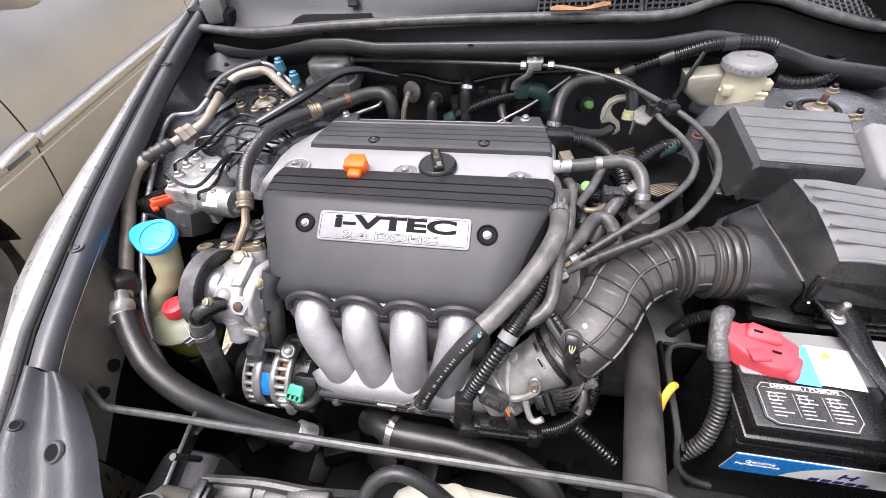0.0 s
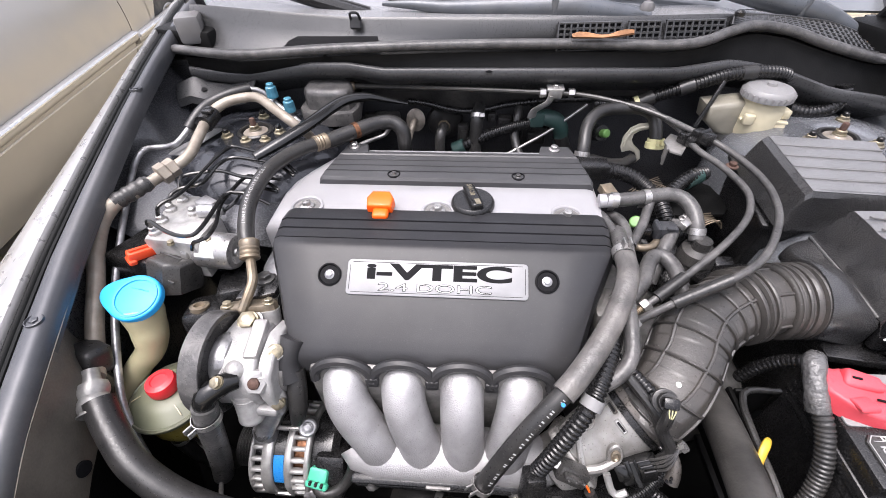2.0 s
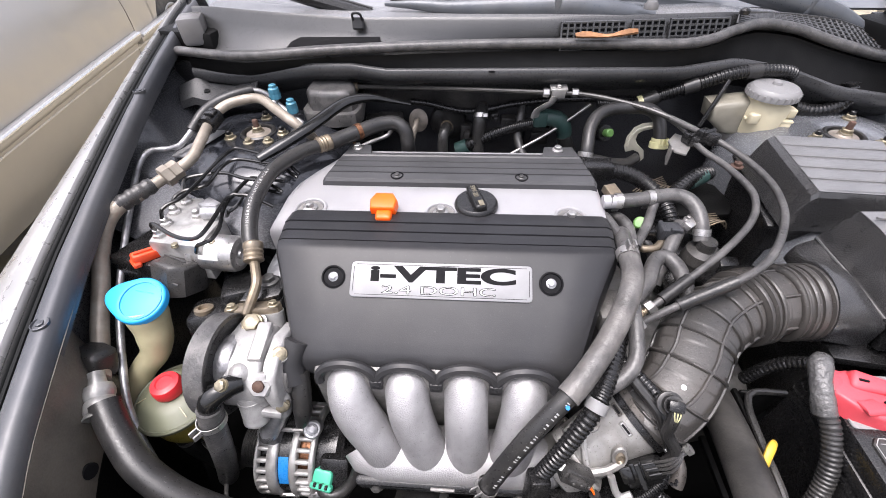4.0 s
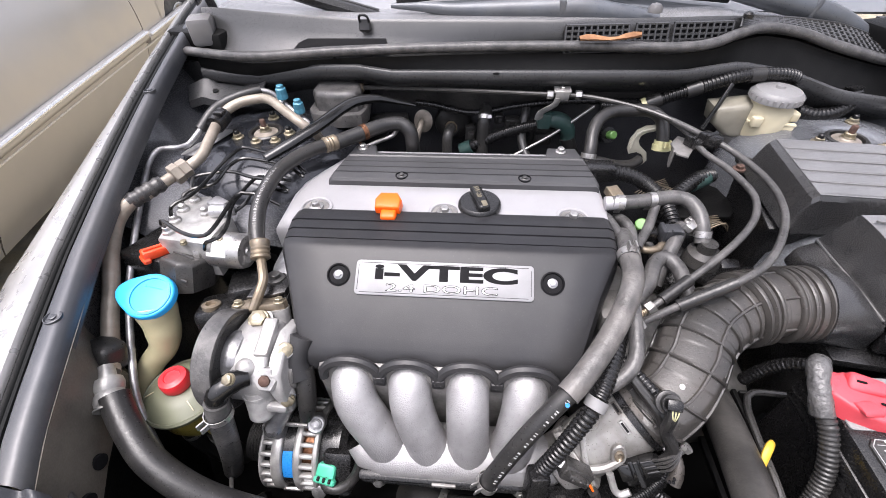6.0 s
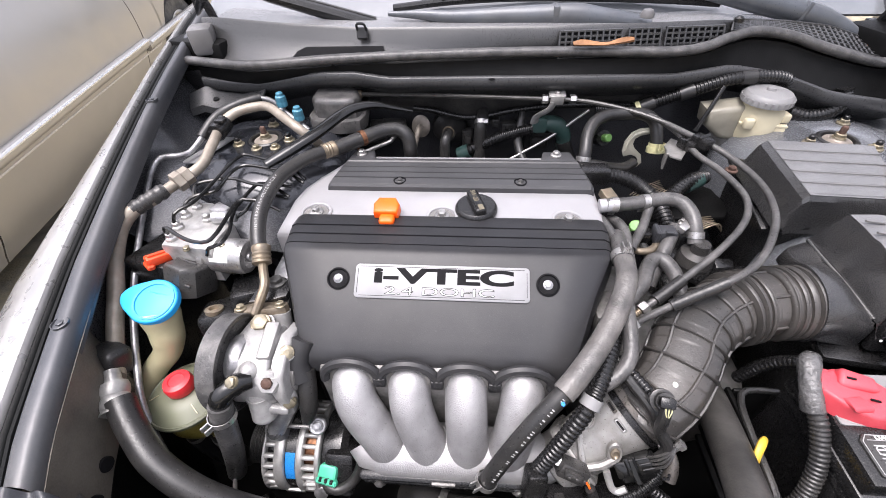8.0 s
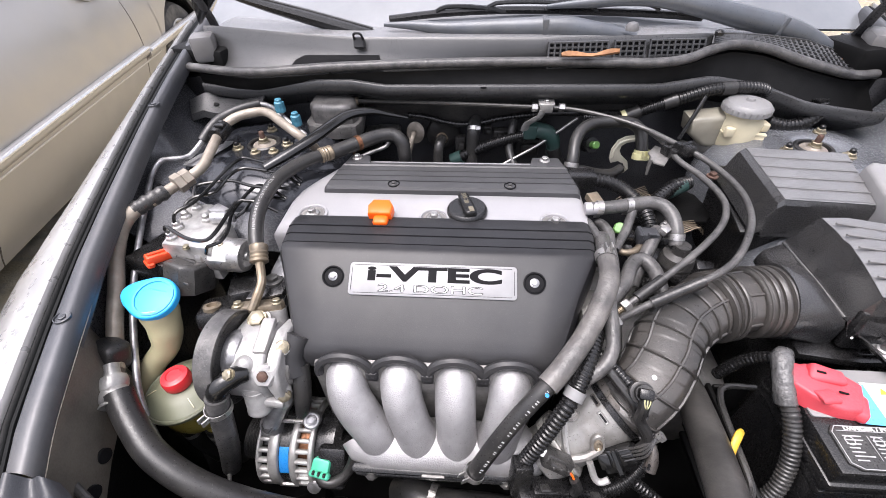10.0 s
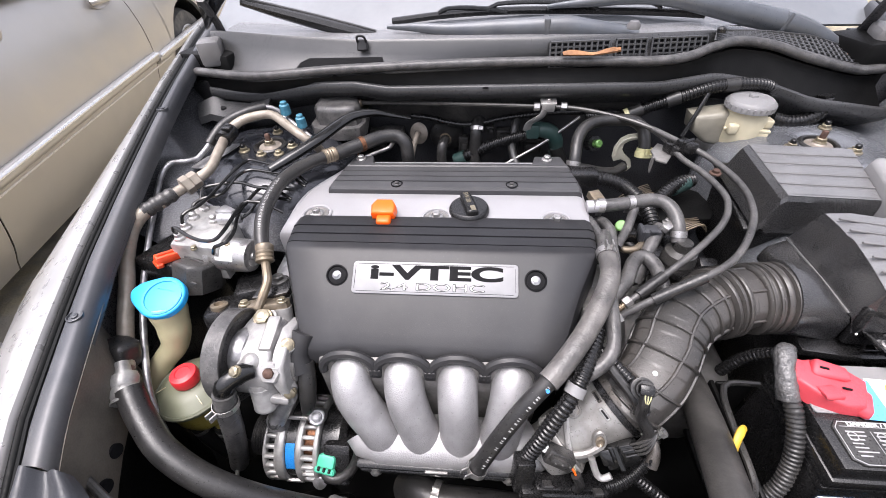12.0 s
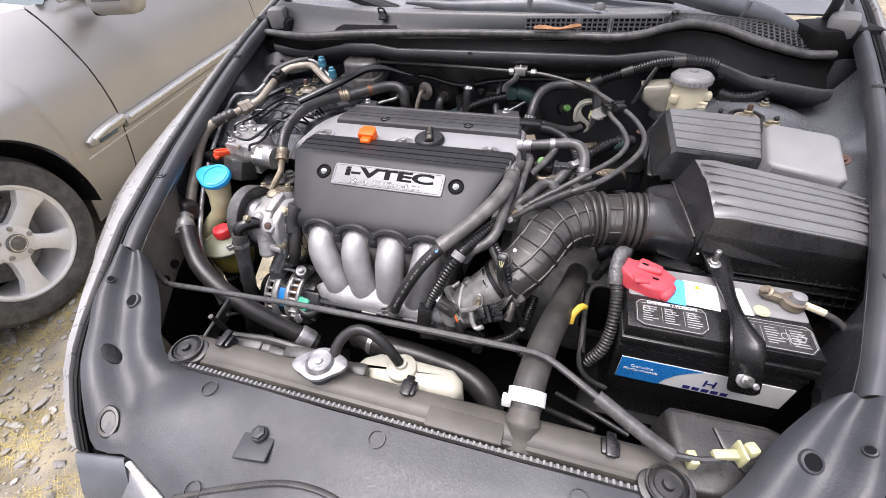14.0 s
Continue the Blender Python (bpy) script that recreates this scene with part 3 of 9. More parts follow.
# cowl: seal, lip and panel lines along x
SEAL = [(-0.70, 0.873, 0.937), (-0.546, 0.82, 0.945), (-0.384, 0.818, 0.955), (-0.18, 0.831, 0.958), (0.017, 0.839, 0.958), (0.20, 0.836, 0.957), (0.263, 0.843, 0.962), (0.306, 0.863, 0.970),
        (0.361, 0.885, 0.974), (0.424, 0.887, 0.965), (0.473, 0.875, 0.951), (0.525, 0.868, 0.938), (0.587, 0.876, 0.923), (0.64, 0.892, 0.919)]
LIP = [(-0.68, 0.862, 0.905), (-0.60, 0.850, 0.900), (-0.54, 0.836, 0.906), (-0.48, 0.826, 0.919), (-0.42, 0.813, 0.930), (-0.35, 0.810, 0.931), (-0.315, 0.806, 0.927), (-0.285, 0.803, 0.924),
       (0.018, 0.801, 0.926), (0.216, 0.815, 0.922), (0.318, 0.836, 0.93), (0.409, 0.838, 0.915), (0.493, 0.815, 0.89), (0.62, 0.82, 0.87)]
TRAY = [(-0.66, 0.935, 0.998), (-0.50, 0.893, 0.996), (-0.348, 0.872, 0.991), (0.014, 0.866, 0.991), (0.307, 0.893, 0.990), (0.345, 0.912, 0.984), (0.42, 0.930, 0.976), (0.512, 0.945, 0.963), (0.56, 0.946, 0.949), (0.604, 0.948, 0.932), (0.64, 0.952, 0.926)]
cowl = thing("cowl_tray", (CX, 0.86, 0.92), "dark grey plastic cowl tray under the windscreen", "cowl tray")
rows, walls = [], []
for i in range(61):
    x = -0.68 + 1.32 * i / 60
    sy, sz = lerp(SEAL, x)
    ly, lz = lerp(LIP, x)
    rows.append([(x, ly + 0.06, lz - 0.06), (x, ly + 0.010, lz - 0.026), (x, ly + 0.001, lz - 0.018), (x, ly - 0.004, lz - 0.010), (x, ly - 0.003, lz + 0.001), (x, ly + 0.001, lz + 0.004), (x, ly + 0.007, lz + 0.003), (x, ly + 0.010, lz - 0.004)])
    walls.append([(x, ly + 0.009, lz - 0.003), (x, ly + 0.012, lz - 0.016), (x, sy - 0.002, sz - 0.024), (x, sy - 0.001, sz - 0.012), (x, sy + 0.012, sz - 0.012)])
part("bulkhead_lip", sheet(bmesh.new(), rows, 0.003), LIPM, cowl, sharp=50)
part("bulkhead_channel", sheet(bmesh.new(), walls, 0.002), DEEP, cowl, "channel behind the lip, painted shade-black", sharp=50)
b = lathe(bmesh.new(), [(0.006, 0), (0.006, 0.001), (0.001, 0.0012)], along((-0.101, 0.7975, 0.9255), (0, -1, 0.25)) @ Matrix.Diagonal((1, 0.35, 1, 1)), 14)
part("lip_slot", b, INK, cowl)
rows = []
for i in range(61):
    x = -0.68 + 1.32 * i / 60
    sy, sz = lerp(SEAL, x)
    ty, tz = lerp(TRAY, x)
    rows.append([(x, sy + 0.012, sz - 0.012), (x, sy + 0.022, sz - 0.016), (x, (sy + ty) / 2 + 0.008, sz + 0.002), (x, ty - 0.006, tz - 0.022), (x, ty, tz - 0.004), (x, ty + 0.004, tz), (x, ty + 0.008, tz - 0.004)])
part("tray_panel", sheet(bmesh.new(), rows, 0.003), COWLM, cowl, sharp=50)
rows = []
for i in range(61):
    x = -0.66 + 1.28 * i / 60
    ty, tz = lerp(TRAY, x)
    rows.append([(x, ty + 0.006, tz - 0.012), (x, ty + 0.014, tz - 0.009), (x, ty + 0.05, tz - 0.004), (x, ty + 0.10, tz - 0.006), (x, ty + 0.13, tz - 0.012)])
part("tray_top", sheet(bmesh.new(), rows, 0.003), COWLTOP, cowl, "grey upper cowl, paled for the glare of the sky", sharp=50)
part("seal", tube(bmesh.new(), SEAL, 0.0102, 12, 0.012, flat=0.85), RUBGREY, cowl, "dusty rubber hood seal")
back = [(-0.712, 0.845, 0.880), (-0.673, 0.862, 0.893), (-0.656, 0.862, 0.880), (-0.60, 0.852, 0.878), (-0.56, 0.846, 0.890), (-0.540, 0.842, 0.900)]
near = [(-0.700, 0.815, 0.862), (-0.675, 0.822, 0.868), (-0.650, 0.818, 0.864), (-0.60, 0.808, 0.866), (-0.56, 0.802, 0.876), (-0.538, 0.800, 0.884)]
plate = part("corner_plate", sheet(bmesh.new(), [back, near, [(x, y - 0.002, z - 0.014) for x, y, z in near]], 0.002), LIPM, cowl, "dark painted corner plate", sharp=40)
part("plate_hole", lathe(bmesh.new(), [(0.007, 0), (0.007, 0.001), (0.001, 0.0012)], along((-0.655, 0.838, 0.8735), (0, -0.35, 0.93)) @ Matrix.Diagonal((1.3, 0.7, 1, 1)), 16), INK, plate)
# slotted air intake of the tray
for x0, x1, n in ((0.016, 0.124, 10), (0.137, 0.192, 5), (0.202, 0.302, 9)):
    b = bmesh.new()
    for j in range(6):
        f = j / 5
        pts = []
        for i in range(5):
            x = x0 + (x1 - x0) * i / 4
            ty, tz = lerp(TRAY, x)
            pts.append((x, ty - 0.026 + 0.016 * f, tz - 0.046 + 0.040 * f))
        tube(b, pts, 0.0023, 6, 0.05)
    for i in range(n + 1):
        x = x0 + (x1 - x0) * i / n
        ty, tz = lerp(TRAY, x)
        tube(b, [(x, ty - 0.026, tz - 0.046), (x, ty - 0.010, tz - 0.006)], 0.0023, 6, 0.05)
    g = part("grille", b, COWLM, cowl, "square-mesh air grille")
    # black sheet standing in for shade behind the mesh
    rows = []
    for i in range(7):
        x = x0 - 0.001 + (x1 - x0 + 0.002) * i / 6
        ty, tz = lerp(TRAY, x)
        rows.append([(x, ty - 0.022, tz - 0.046), (x, ty - 0.006, tz - 0.005)])
    part("shade_backing", sheet(bmesh.new(), rows, 0.001), INK, g)
# tray left whole; a black plate paints the shade inside its opening
b = bmesh.new()
prism(b, [(-0.476, 0.0), (-0.462, 0.016), (-0.445, 0.024), (-0.30, 0.024), (-0.296, 0.0)], 0.003, axes((0, 0.8395, 0.946), (1, 0, 0), (0, 0.62, 0.78)), 0.001)
part("recess", b, INK, cowl, "tray opening drawn as a black plate for its shade")
b = bmesh.new()
for i in range(25):
    x = 0.315 + 0.0115 * i
    ty, tz = lerp(TRAY, x)
    sy, sz = lerp(SEAL, x)
    tube(b, [(x, sy + 0.012, sz + 0.006), (x + 0.006, ty - 0.003, tz + 0.0015)], 0.0021, 6, 0.05)
for j in range(6):
    f = j / 5
    pts = []
    for i in range(12):
        x = 0.315 + 0.276 * i / 11
        ty, tz = lerp(TRAY, x)
        sy, sz = lerp(SEAL, x)
        pts.append((x + 0.006 * f, sy + 0.012 + (ty - sy - 0.015) * f, sz + 0.006 + (tz - sz - 0.0045) * f))
    tube(b, pts, 0.0021 if j < 5 else 0.0032, 6, 0.03)
g = part("grille", b, COWLM, cowl, "square-mesh air grille")
# another black sheet gives this mesh its shade
rows = []
for i in range(12):
    x = 0.313 + 0.280 * i / 11
    ty, tz = lerp(TRAY, x)
    sy, sz = lerp(SEAL, x)
    rows.append([(x, sy + 0.012, sz + 0.002), (x + 0.006, ty - 0.003, tz - 0.002)])
part("shade_backing", sheet(bmesh.new(), rows, 0.001), INK, g)
for side in (-1, 1):
    b = bmesh.new()
    box(b, (0.13, 0.10, 0.14), at(CX + side * 0.665, 0.945, 0.895, 0, 0, side * 12), 0.01)
    part("corner_closing", b, DEEP, car)
b = bmesh.new()
box(b, (0.020, 0.008, 0.020), at(-0.338, 0.862, 0.985, -25, 0, 0), 0.002, 1)
tube(b, [(-0.346, 0.862, 0.990), (-0.345, 0.856, 1.001), (-0.338, 0.853, 1.004), (-0.331, 0.856, 1.001), (-0.330, 0.862, 0.990)], 0.0022, 8, 0.004)
part("clip", b, COVER, cowl)
lathe(b := bmesh.new(), [(0.012, 0), (0.012, 0.006), (0.008, 0.012), (0.002, 0.014)], at(0.169, 0.893, 0.997), 20)
part("pivot_cap", b, PALEGREY, cowl, "round wiper pivot cap")
lathe(b := bmesh.new(), [(0.008, 0), (0.008, 0.006), (0.004, 0.009)], at(0.322, 0.883, 0.99), 16)
part("tray_screw", b, BLACK, cowl)
b = bmesh.new()
box(b, (0.045, 0.05, 0.05), at(-0.672, 0.905, 0.966, 0, 0, 20), 0.008)
part("end_block", b, PALEGREY, cowl, "foam end block")
b = bmesh.new()
box(b, (0.05, 0.07, 0.04), at(0.645, 0.93, 0.965, 0, 0, -20), 0.01)
part("end_block", b, PALEGREY, cowl, "foam end block")

# windscreen and wipers
rows = []
for j in range(9):
    v = j / 8
    rows.append([(CX + u * (0.74 - 0.1 * v), 0.955 + 0.10 * u * u + 0.78 * v, 0.985 + 0.44 * v - 0.03 * u * u) for u in (-1, -0.75, -0.5, -0.25, 0, 0.25, 0.5, 0.75, 1)])
part("windscreen", sheet(bmesh.new(), rows, 0.005), GLASS, car, "sloping windscreen with sky glare in its colour", sharp=60)
wiper = thing("wiper", (0.05, 0.93, 1.0), "grey steel wiper arm with its black blade on the windscreen", "wiper", "wipers")
part("arm", tube(bmesh.new(), [(-0.300, 0.930, 1.000), (-0.235, 0.927, 0.998), (-0.173, 0.925, 0.993), (-0.059, 0.925, 0.993), (0.010, 0.924, 0.994)], 0.013, 14, 0.012, taper=[0.25, 0.6, 0.9, 1.1, 1.25], flat=1.2), ARMM, wiper, sharp=60)
part("arm_head", tube(bmesh.new(), [(0.016, 0.924, 0.994), (0.060, 0.924, 0.993), (0.105, 0.922, 0.988), (0.150, 0.920, 0.982), (0.185, 0.917, 0.975)], 0.015, 14, 0.01, taper=[1.1, 1.15, 1.0, 0.9, 0.8], flat=1.2), ARMM, wiper, sharp=60)
b = bmesh.new()
box(b, (0.012, 0.034, 0.038), at(0.014, 0.924, 0.994), 0.004)
part("joint", b, ARMM, wiper)
part("blade", tube(bmesh.new(), [(-0.600, 0.950, 1.046), (-0.530, 0.950, 1.027), (-0.454, 0.950, 1.007), (-0.38, 0.949, 0.988), (-0.313, 0.948, 0.972)], 0.0095, 8, 0.02, flat=1.2, taper=[0.5, 0.9, 1.1, 1.1, 0.9]), BLACK, wiper)
part("rubber_edge", tube(bmesh.new(), [(-0.605, 0.955, 1.054), (-0.454, 0.955, 1.018), (-0.330, 0.953, 0.986)], 0.004, 6, 0.03), RUBBER, wiper)
wiper2 = thing("wiper", (0.45, 0.93, 1.0), "grey steel wiper arm with its black blade on the windscreen", "wiper", "wipers")
part("arm", tube(bmesh.new(), [(0.02, 0.972, 1.020), (0.119, 0.968, 1.028), (0.175, 0.966, 1.033), (0.232, 0.965, 1.033), (0.302, 0.963, 1.022), (0.383, 0.960, 1.004), (0.462, 0.958, 0.987)], 0.013, 14, 0.012, taper=[0.25, 0.5, 0.7, 0.95, 1.15, 1.25, 1.25], flat=1.25), ARMM, wiper2, sharp=60)
part("arm_head", tube(bmesh.new(), [(0.469, 0.958, 0.985), (0.505, 0.957, 0.974), (0.540, 0.957, 0.961), (0.575, 0.957, 0.944)], 0.015, 14, 0.01, taper=[1.1, 1.1, 1.0, 0.9], flat=1.2), ARMM, wiper2, sharp=60)
b = bmesh.new()
box(b, (0.010, 0.034, 0.040), at(0.4655, 0.958, 0.986, 0, 14, 0), 0.004)
part("joint", b, ARMM, wiper2)
part("blade", tube(bmesh.new(), [(-0.298, 0.980, 0.998), (-0.185, 0.982, 1.008), (-0.053, 0.984, 1.012), (0.122, 0.985, 1.008), (0.253, 0.985, 1.002), (0.33, 0.985, 0.996)], 0.0055, 8, 0.02, flat=1.3), BLACK, wiper2)
for x0, x1, dz in ((-0.20, -0.06, 0.010), (-0.10, 0.12, 0.017), (0.02, 0.24, 0.018)):
    part("bridge", tube(bmesh.new(), [(x0, 0.979, 1.012), (x0 + 0.02, 0.979, 1.012 + dz * 0.8), ((x0 + x1) / 2, 0.979, 1.010 + dz), (x1 - 0.02, 0.979, 1.008 + dz * 0.7), (x1, 0.979, 1.010)], 0.0042, 6, 0.02), BLACK, wiper2)
bm = bmesh.new()
rows = []
for i in range(9):
    f = i / 8
    w = 0.006 * math.sin(math.pi * min(1, (1 - f) * 0.85 + 0.02)) * (1 + 0.3 * math.sin(f * 17)) + 0.0006
    x = 0.036 + 0.100 * f
    zc = 0.970 + 0.016 * max(0, f - 0.55) ** 1.2
    rows.append([(x, 0.829 - w, zc + 0.003), (x + 0.002, 0.830, zc - 0.001), (x, 0.831 + w, zc + 0.005 + 0.003 * math.sin(f * 9))])
single("fallen_leaf", sheet(bm, rows, 0.0006), LEAFM, "curled dry brown leaf lying on the cowl", "leaf")
bm = bmesh.new()
for k in range(9):
    a = k * 0.7
    tube(bm, [(0.60, 0.925, 0.934), (0.60 + 0.012 * math.cos(a), 0.925 + 0.012 * math.sin(a), 0.941), (0.60 + 0.02 * math.cos(a), 0.925 + 0.02 * math.sin(a), 0.935)], 0.003, 6, 0.006, flat=0.3)
single("leaf_litter", bm, LEAFM, "small clump of dry leaves in the cowl corner", "leaves")

# open hood, hinged at its rear
hood = part("hood", bmesh.new(), PAINT, car, "raised hood seen from below")
OPEN = radians(80)

rows = []
for j in range(13):
    v = j / 12
    row = []
    for i in range(21):
        u = -1 + i / 10
        s = 0.98 * v + 0.30 * (1 - u * u) * (1 - v)
        bulge = 0.03 * math.sin(math.pi * v) * (1 - u * u * 0.5)
        row.append((CX + u * (0.668 - 0.10 * v), 0.952 - s * math.cos(OPEN) + bulge * math.sin(OPEN), 1.0 + s * math.sin(OPEN) + bulge * math.cos(OPEN)))
    rows.append(row)
b = sheet(bmesh.new(), rows, 0.012)
bmesh.ops.recalc_face_normals(b, faces=b.faces)
b.to_mesh(hood.data)
b.free()
hood.data.polygons.foreach_set("use_smooth", [True] * len(hood.data.polygons))
for u in (-0.82, -0.28, 0.28, 0.82):
    pts = []
    for j in range(8):
        v = 0.06 + 0.86 * j / 7
        s = 0.98 * v + 0.30 * (1 - u * u) * (1 - v)
        pts.append((CX + u * (0.668 - 0.10 * v), 0.952 - s * math.cos(OPEN) - 0.01, 1.0 + s * math.sin(OPEN) - 0.004))
    part("rib", tube(bmesh.new(), pts, 0.022, 8, 0.08, flat=0.5, up=(0, -1, -0.4)), PAINT, hood)
for side in (-1, 1):
    b = bmesh.new()
    tube(b, [(CX + side * 0.655, 0.985, 0.955), (CX + side * 0.652, 0.968, 0.985), (CX + side * 0.645, 0.945, 1.02), (CX + side * 0.64, 0.91, 1.06)], 0.010, 8, 0.01, flat=0.5)
    box(b, (0.03, 0.05, 0.012), at(CX + side * 0.66, 0.985, 0.955), 0.003)
    part("hinge", b, BAY, hood)

# front panel over the radiator and the lamps
HALFIN = [(-0.518, 0.157, 0.770), (-0.498, 0.143, 0.757), (-0.461, 0.105, 0.738), (-0.432, 0.066, 0.722), (-0.414, 0.046, 0.712), (-0.37, 0.024, 0.704)]
HALFOUT = [(-0.563, 0.155, 0.786), (-0.547, 0.10, 0.772), (-0.534, 0.06, 0.762), (-0.520, 0.03, 0.745), (-0.482, -0.027, 0.731), (-0.447, -0.065, 0.715), (-0.424, -0.088, 0.700), (-0.398, -0.108, 0.689), (-0.372, -0.107, 0.688), (-0.347, -0.102, 0.688), (-0.308, -0.115, 0.676), (-0.267, -0.130, 0.666), (-0.20, -0.175, 0.656)]
INNER = HALFIN + [(-0.2, 0.02, 0.705), (0.0, 0.02, 0.706), (0.15, 0.02, 0.706)] + [(2 * CX - x, y, z) for x, y, z in HALFIN[::-1]]
OUTER = HALFOUT + [(-0.10, -0.24, 0.648), (0.06, -0.24, 0.648)] + [(2 * CX - x, y, z) for x, y, z in HALFOUT[::-1]]
ci, co = [Vector(p) for p in curve(INNER, 0.02)], [Vector(p) for p in curve(OUTER, 0.02)]


def resample(pts, n):
    d = [0]
    for a, b2 in zip(pts[:-1], pts[1:]):
        d.append(d[-1] + (b2 - a).length)
    out = []
    for i in range(n):
        s = d[-1] * i / (n - 1)
        j = next(k for k in range(1, len(d)) if d[k] >= s - 1e-9)
        f = (s - d[j - 1]) / max(d[j] - d[j - 1], 1e-9)
        out.append(pts[j - 1].lerp(pts[j], f))
    return out


ci, co = resample(ci, 81), resample(co, 81)
rows = []
for j in range(15):
    f = j / 14
    row = []
    for p, q in zip(ci, co):
        r = p.lerp(q, f)
        mid = max(0.0, 1 - abs(r.x - CX) / 0.34)
        r.z += 0.010 * math.sin(math.pi * f) - 0.008 * mid * (1 if 0.25 < f < 0.75 else 0.4) + 0.003 * noise.noise(r * 9)
        if abs(r.x - CX) > 0.36:
            r.z += 0.008 * math.sin(f * 9.0)
        row.append(r[:])
    rows.append(row)
front = thing("radiator_cover", (CX, -0.1, 0.69), "scuffed grey plastic cover panel over the radiator", "cover panel")
bm = sheet(bmesh.new(), rows, 0.003)
part("panel", bm, SHROUD, front, sharp=60)


def surf(x, y):
    """Height of the cover panel near x, y."""
    best = min((q for row in rows for q in row), key=lambda q: (q[0] - x) ** 2 + (q[1] - y) ** 2)
    return best[2]


PANELROWS = rows


def surfpose(x, y):
    """A pose lying on the cover panel near x, y."""
    j, i = min(((j, i) for j in range(1, 14) for i in range(1, 80)), key=lambda k: (PANELROWS[k[0]][k[1]][0] - x) ** 2 + (PANELROWS[k[0]][k[1]][1] - y) ** 2)
    a = Vector(PANELROWS[j][i + 1]) - Vector(PANELROWS[j][i - 1])
    c = Vector(PANELROWS[j + 1][i]) - Vector(PANELROWS[j - 1][i])
    nrm = a.cross(c)
    if nrm.z < 0:
        nrm = -nrm
    o = Vector(PANELROWS[j][i])
    return along((x, y, o.z - (nrm.x * (x - o.x) + nrm.y * (y - o.y)) / nrm.z + 0.0012), nrm)


for x, y, r in ((-0.484, 0.082, 0.0085), (-0.528, 0.096, 0.0045), (0.444, 0.082, 0.0085), (0.488, 0.096, 0.0045)):
    m = surfpose(x, y)
    b = lathe(bmesh.new(), [(r * 1.5, -0.001), (r * 1.35, 0.0018), (r * 1.05, 0.0024), (r * 0.95, -0.004)], m, 24, cap=False)
    part("hole_rim", b, SHROUD, front)
    part("hole", lathe(bmesh.new(), [(r, -0.002), (r, 0.0022), (r * 0.1, 0.0023)], m, 24), INK, front, "dark fixing hole")
b = lathe(bmesh.new(), [(0.014, -0.002), (0.0135, 0.0024), (0.011, 0.0028), (0.002, 0.0024)], surfpose(-0.457, 0.001) @ Matrix.Rotation(radians(-35), 4, "Z") @ Matrix.Diagonal((0.75, 1.35, 1, 1)), 20)
part("slot", b, BLACK, front, "oval fixing slot")
# the panel has no hollow here; a dark disc paints the dent's shade
b = lathe(bmesh.new(), [(0.019, -0.001), (0.017, 0.0012), (0.013, 0.0008), (0.010, -0.003), (0.002, -0.004)], surfpose(-0.394, -0.077) @ Matrix.Rotation(radians(-35), 4, "Z") @ Matrix.Diagonal((0.7, 1.2, 1, 1)), 22)
part("dent_shade", b, BLACKD, front, "shade of a dent, as a dark disc")
for x, y in ((-0.290, 0.001), (-0.03, 0.0), (0.22, -0.002), (-0.238, -0.112), (-0.11, -0.16)):
    part("clip_ring", lathe(bmesh.new(), [(0.0115, 0.001), (0.0115, 0.0026), (0.0102, 0.0026), (0.0102, 0.001)], surfpose(x, y) @ at(0, 0, -0.001), 24, cap=False), BLACKD, front)
b = bmesh.new()
z = surf(-0.184, -0.034)
box(b, (0.046, 0.042, 0.005), at(-0.184, -0.045, z - 0.001, -4, 0, 8), 0.002, 3)
part("raised_pad", b, SHROUD, front)
b = bmesh.new()
bolt(b, at(-0.184, -0.034, z + 0.004), 0.009, 0.009, 1.2)
part("bolt_head", b, SHROUD, front)
# dark tube drawing the shadow below a step in the panel
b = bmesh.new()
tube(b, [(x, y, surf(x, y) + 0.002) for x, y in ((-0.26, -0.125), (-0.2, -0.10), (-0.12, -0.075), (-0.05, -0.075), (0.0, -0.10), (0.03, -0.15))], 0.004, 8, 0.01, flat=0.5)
part("step_shadow_line", b, BLACKD, front, "shadow line of a step, drawn as a dark tube")
# bumper skin below the cover panel
rows = []
for p in co[20:-20]:
    d = Vector((p.x - CX, p.y - 0.3, 0)).normalized()
    rows.append([(p + d * o + Vector((0, 0, z)))[:] for o, z in ((0.012, -0.06), (0.03, -0.07), (0.06, -0.10), (0.075, -0.18), (0.07, -0.30), (0.05, -0.40))])
part("bumper", sheet(bmesh.new(), rows, 0.004), PAINT, car, "dark painted bumper skin", sharp=60)
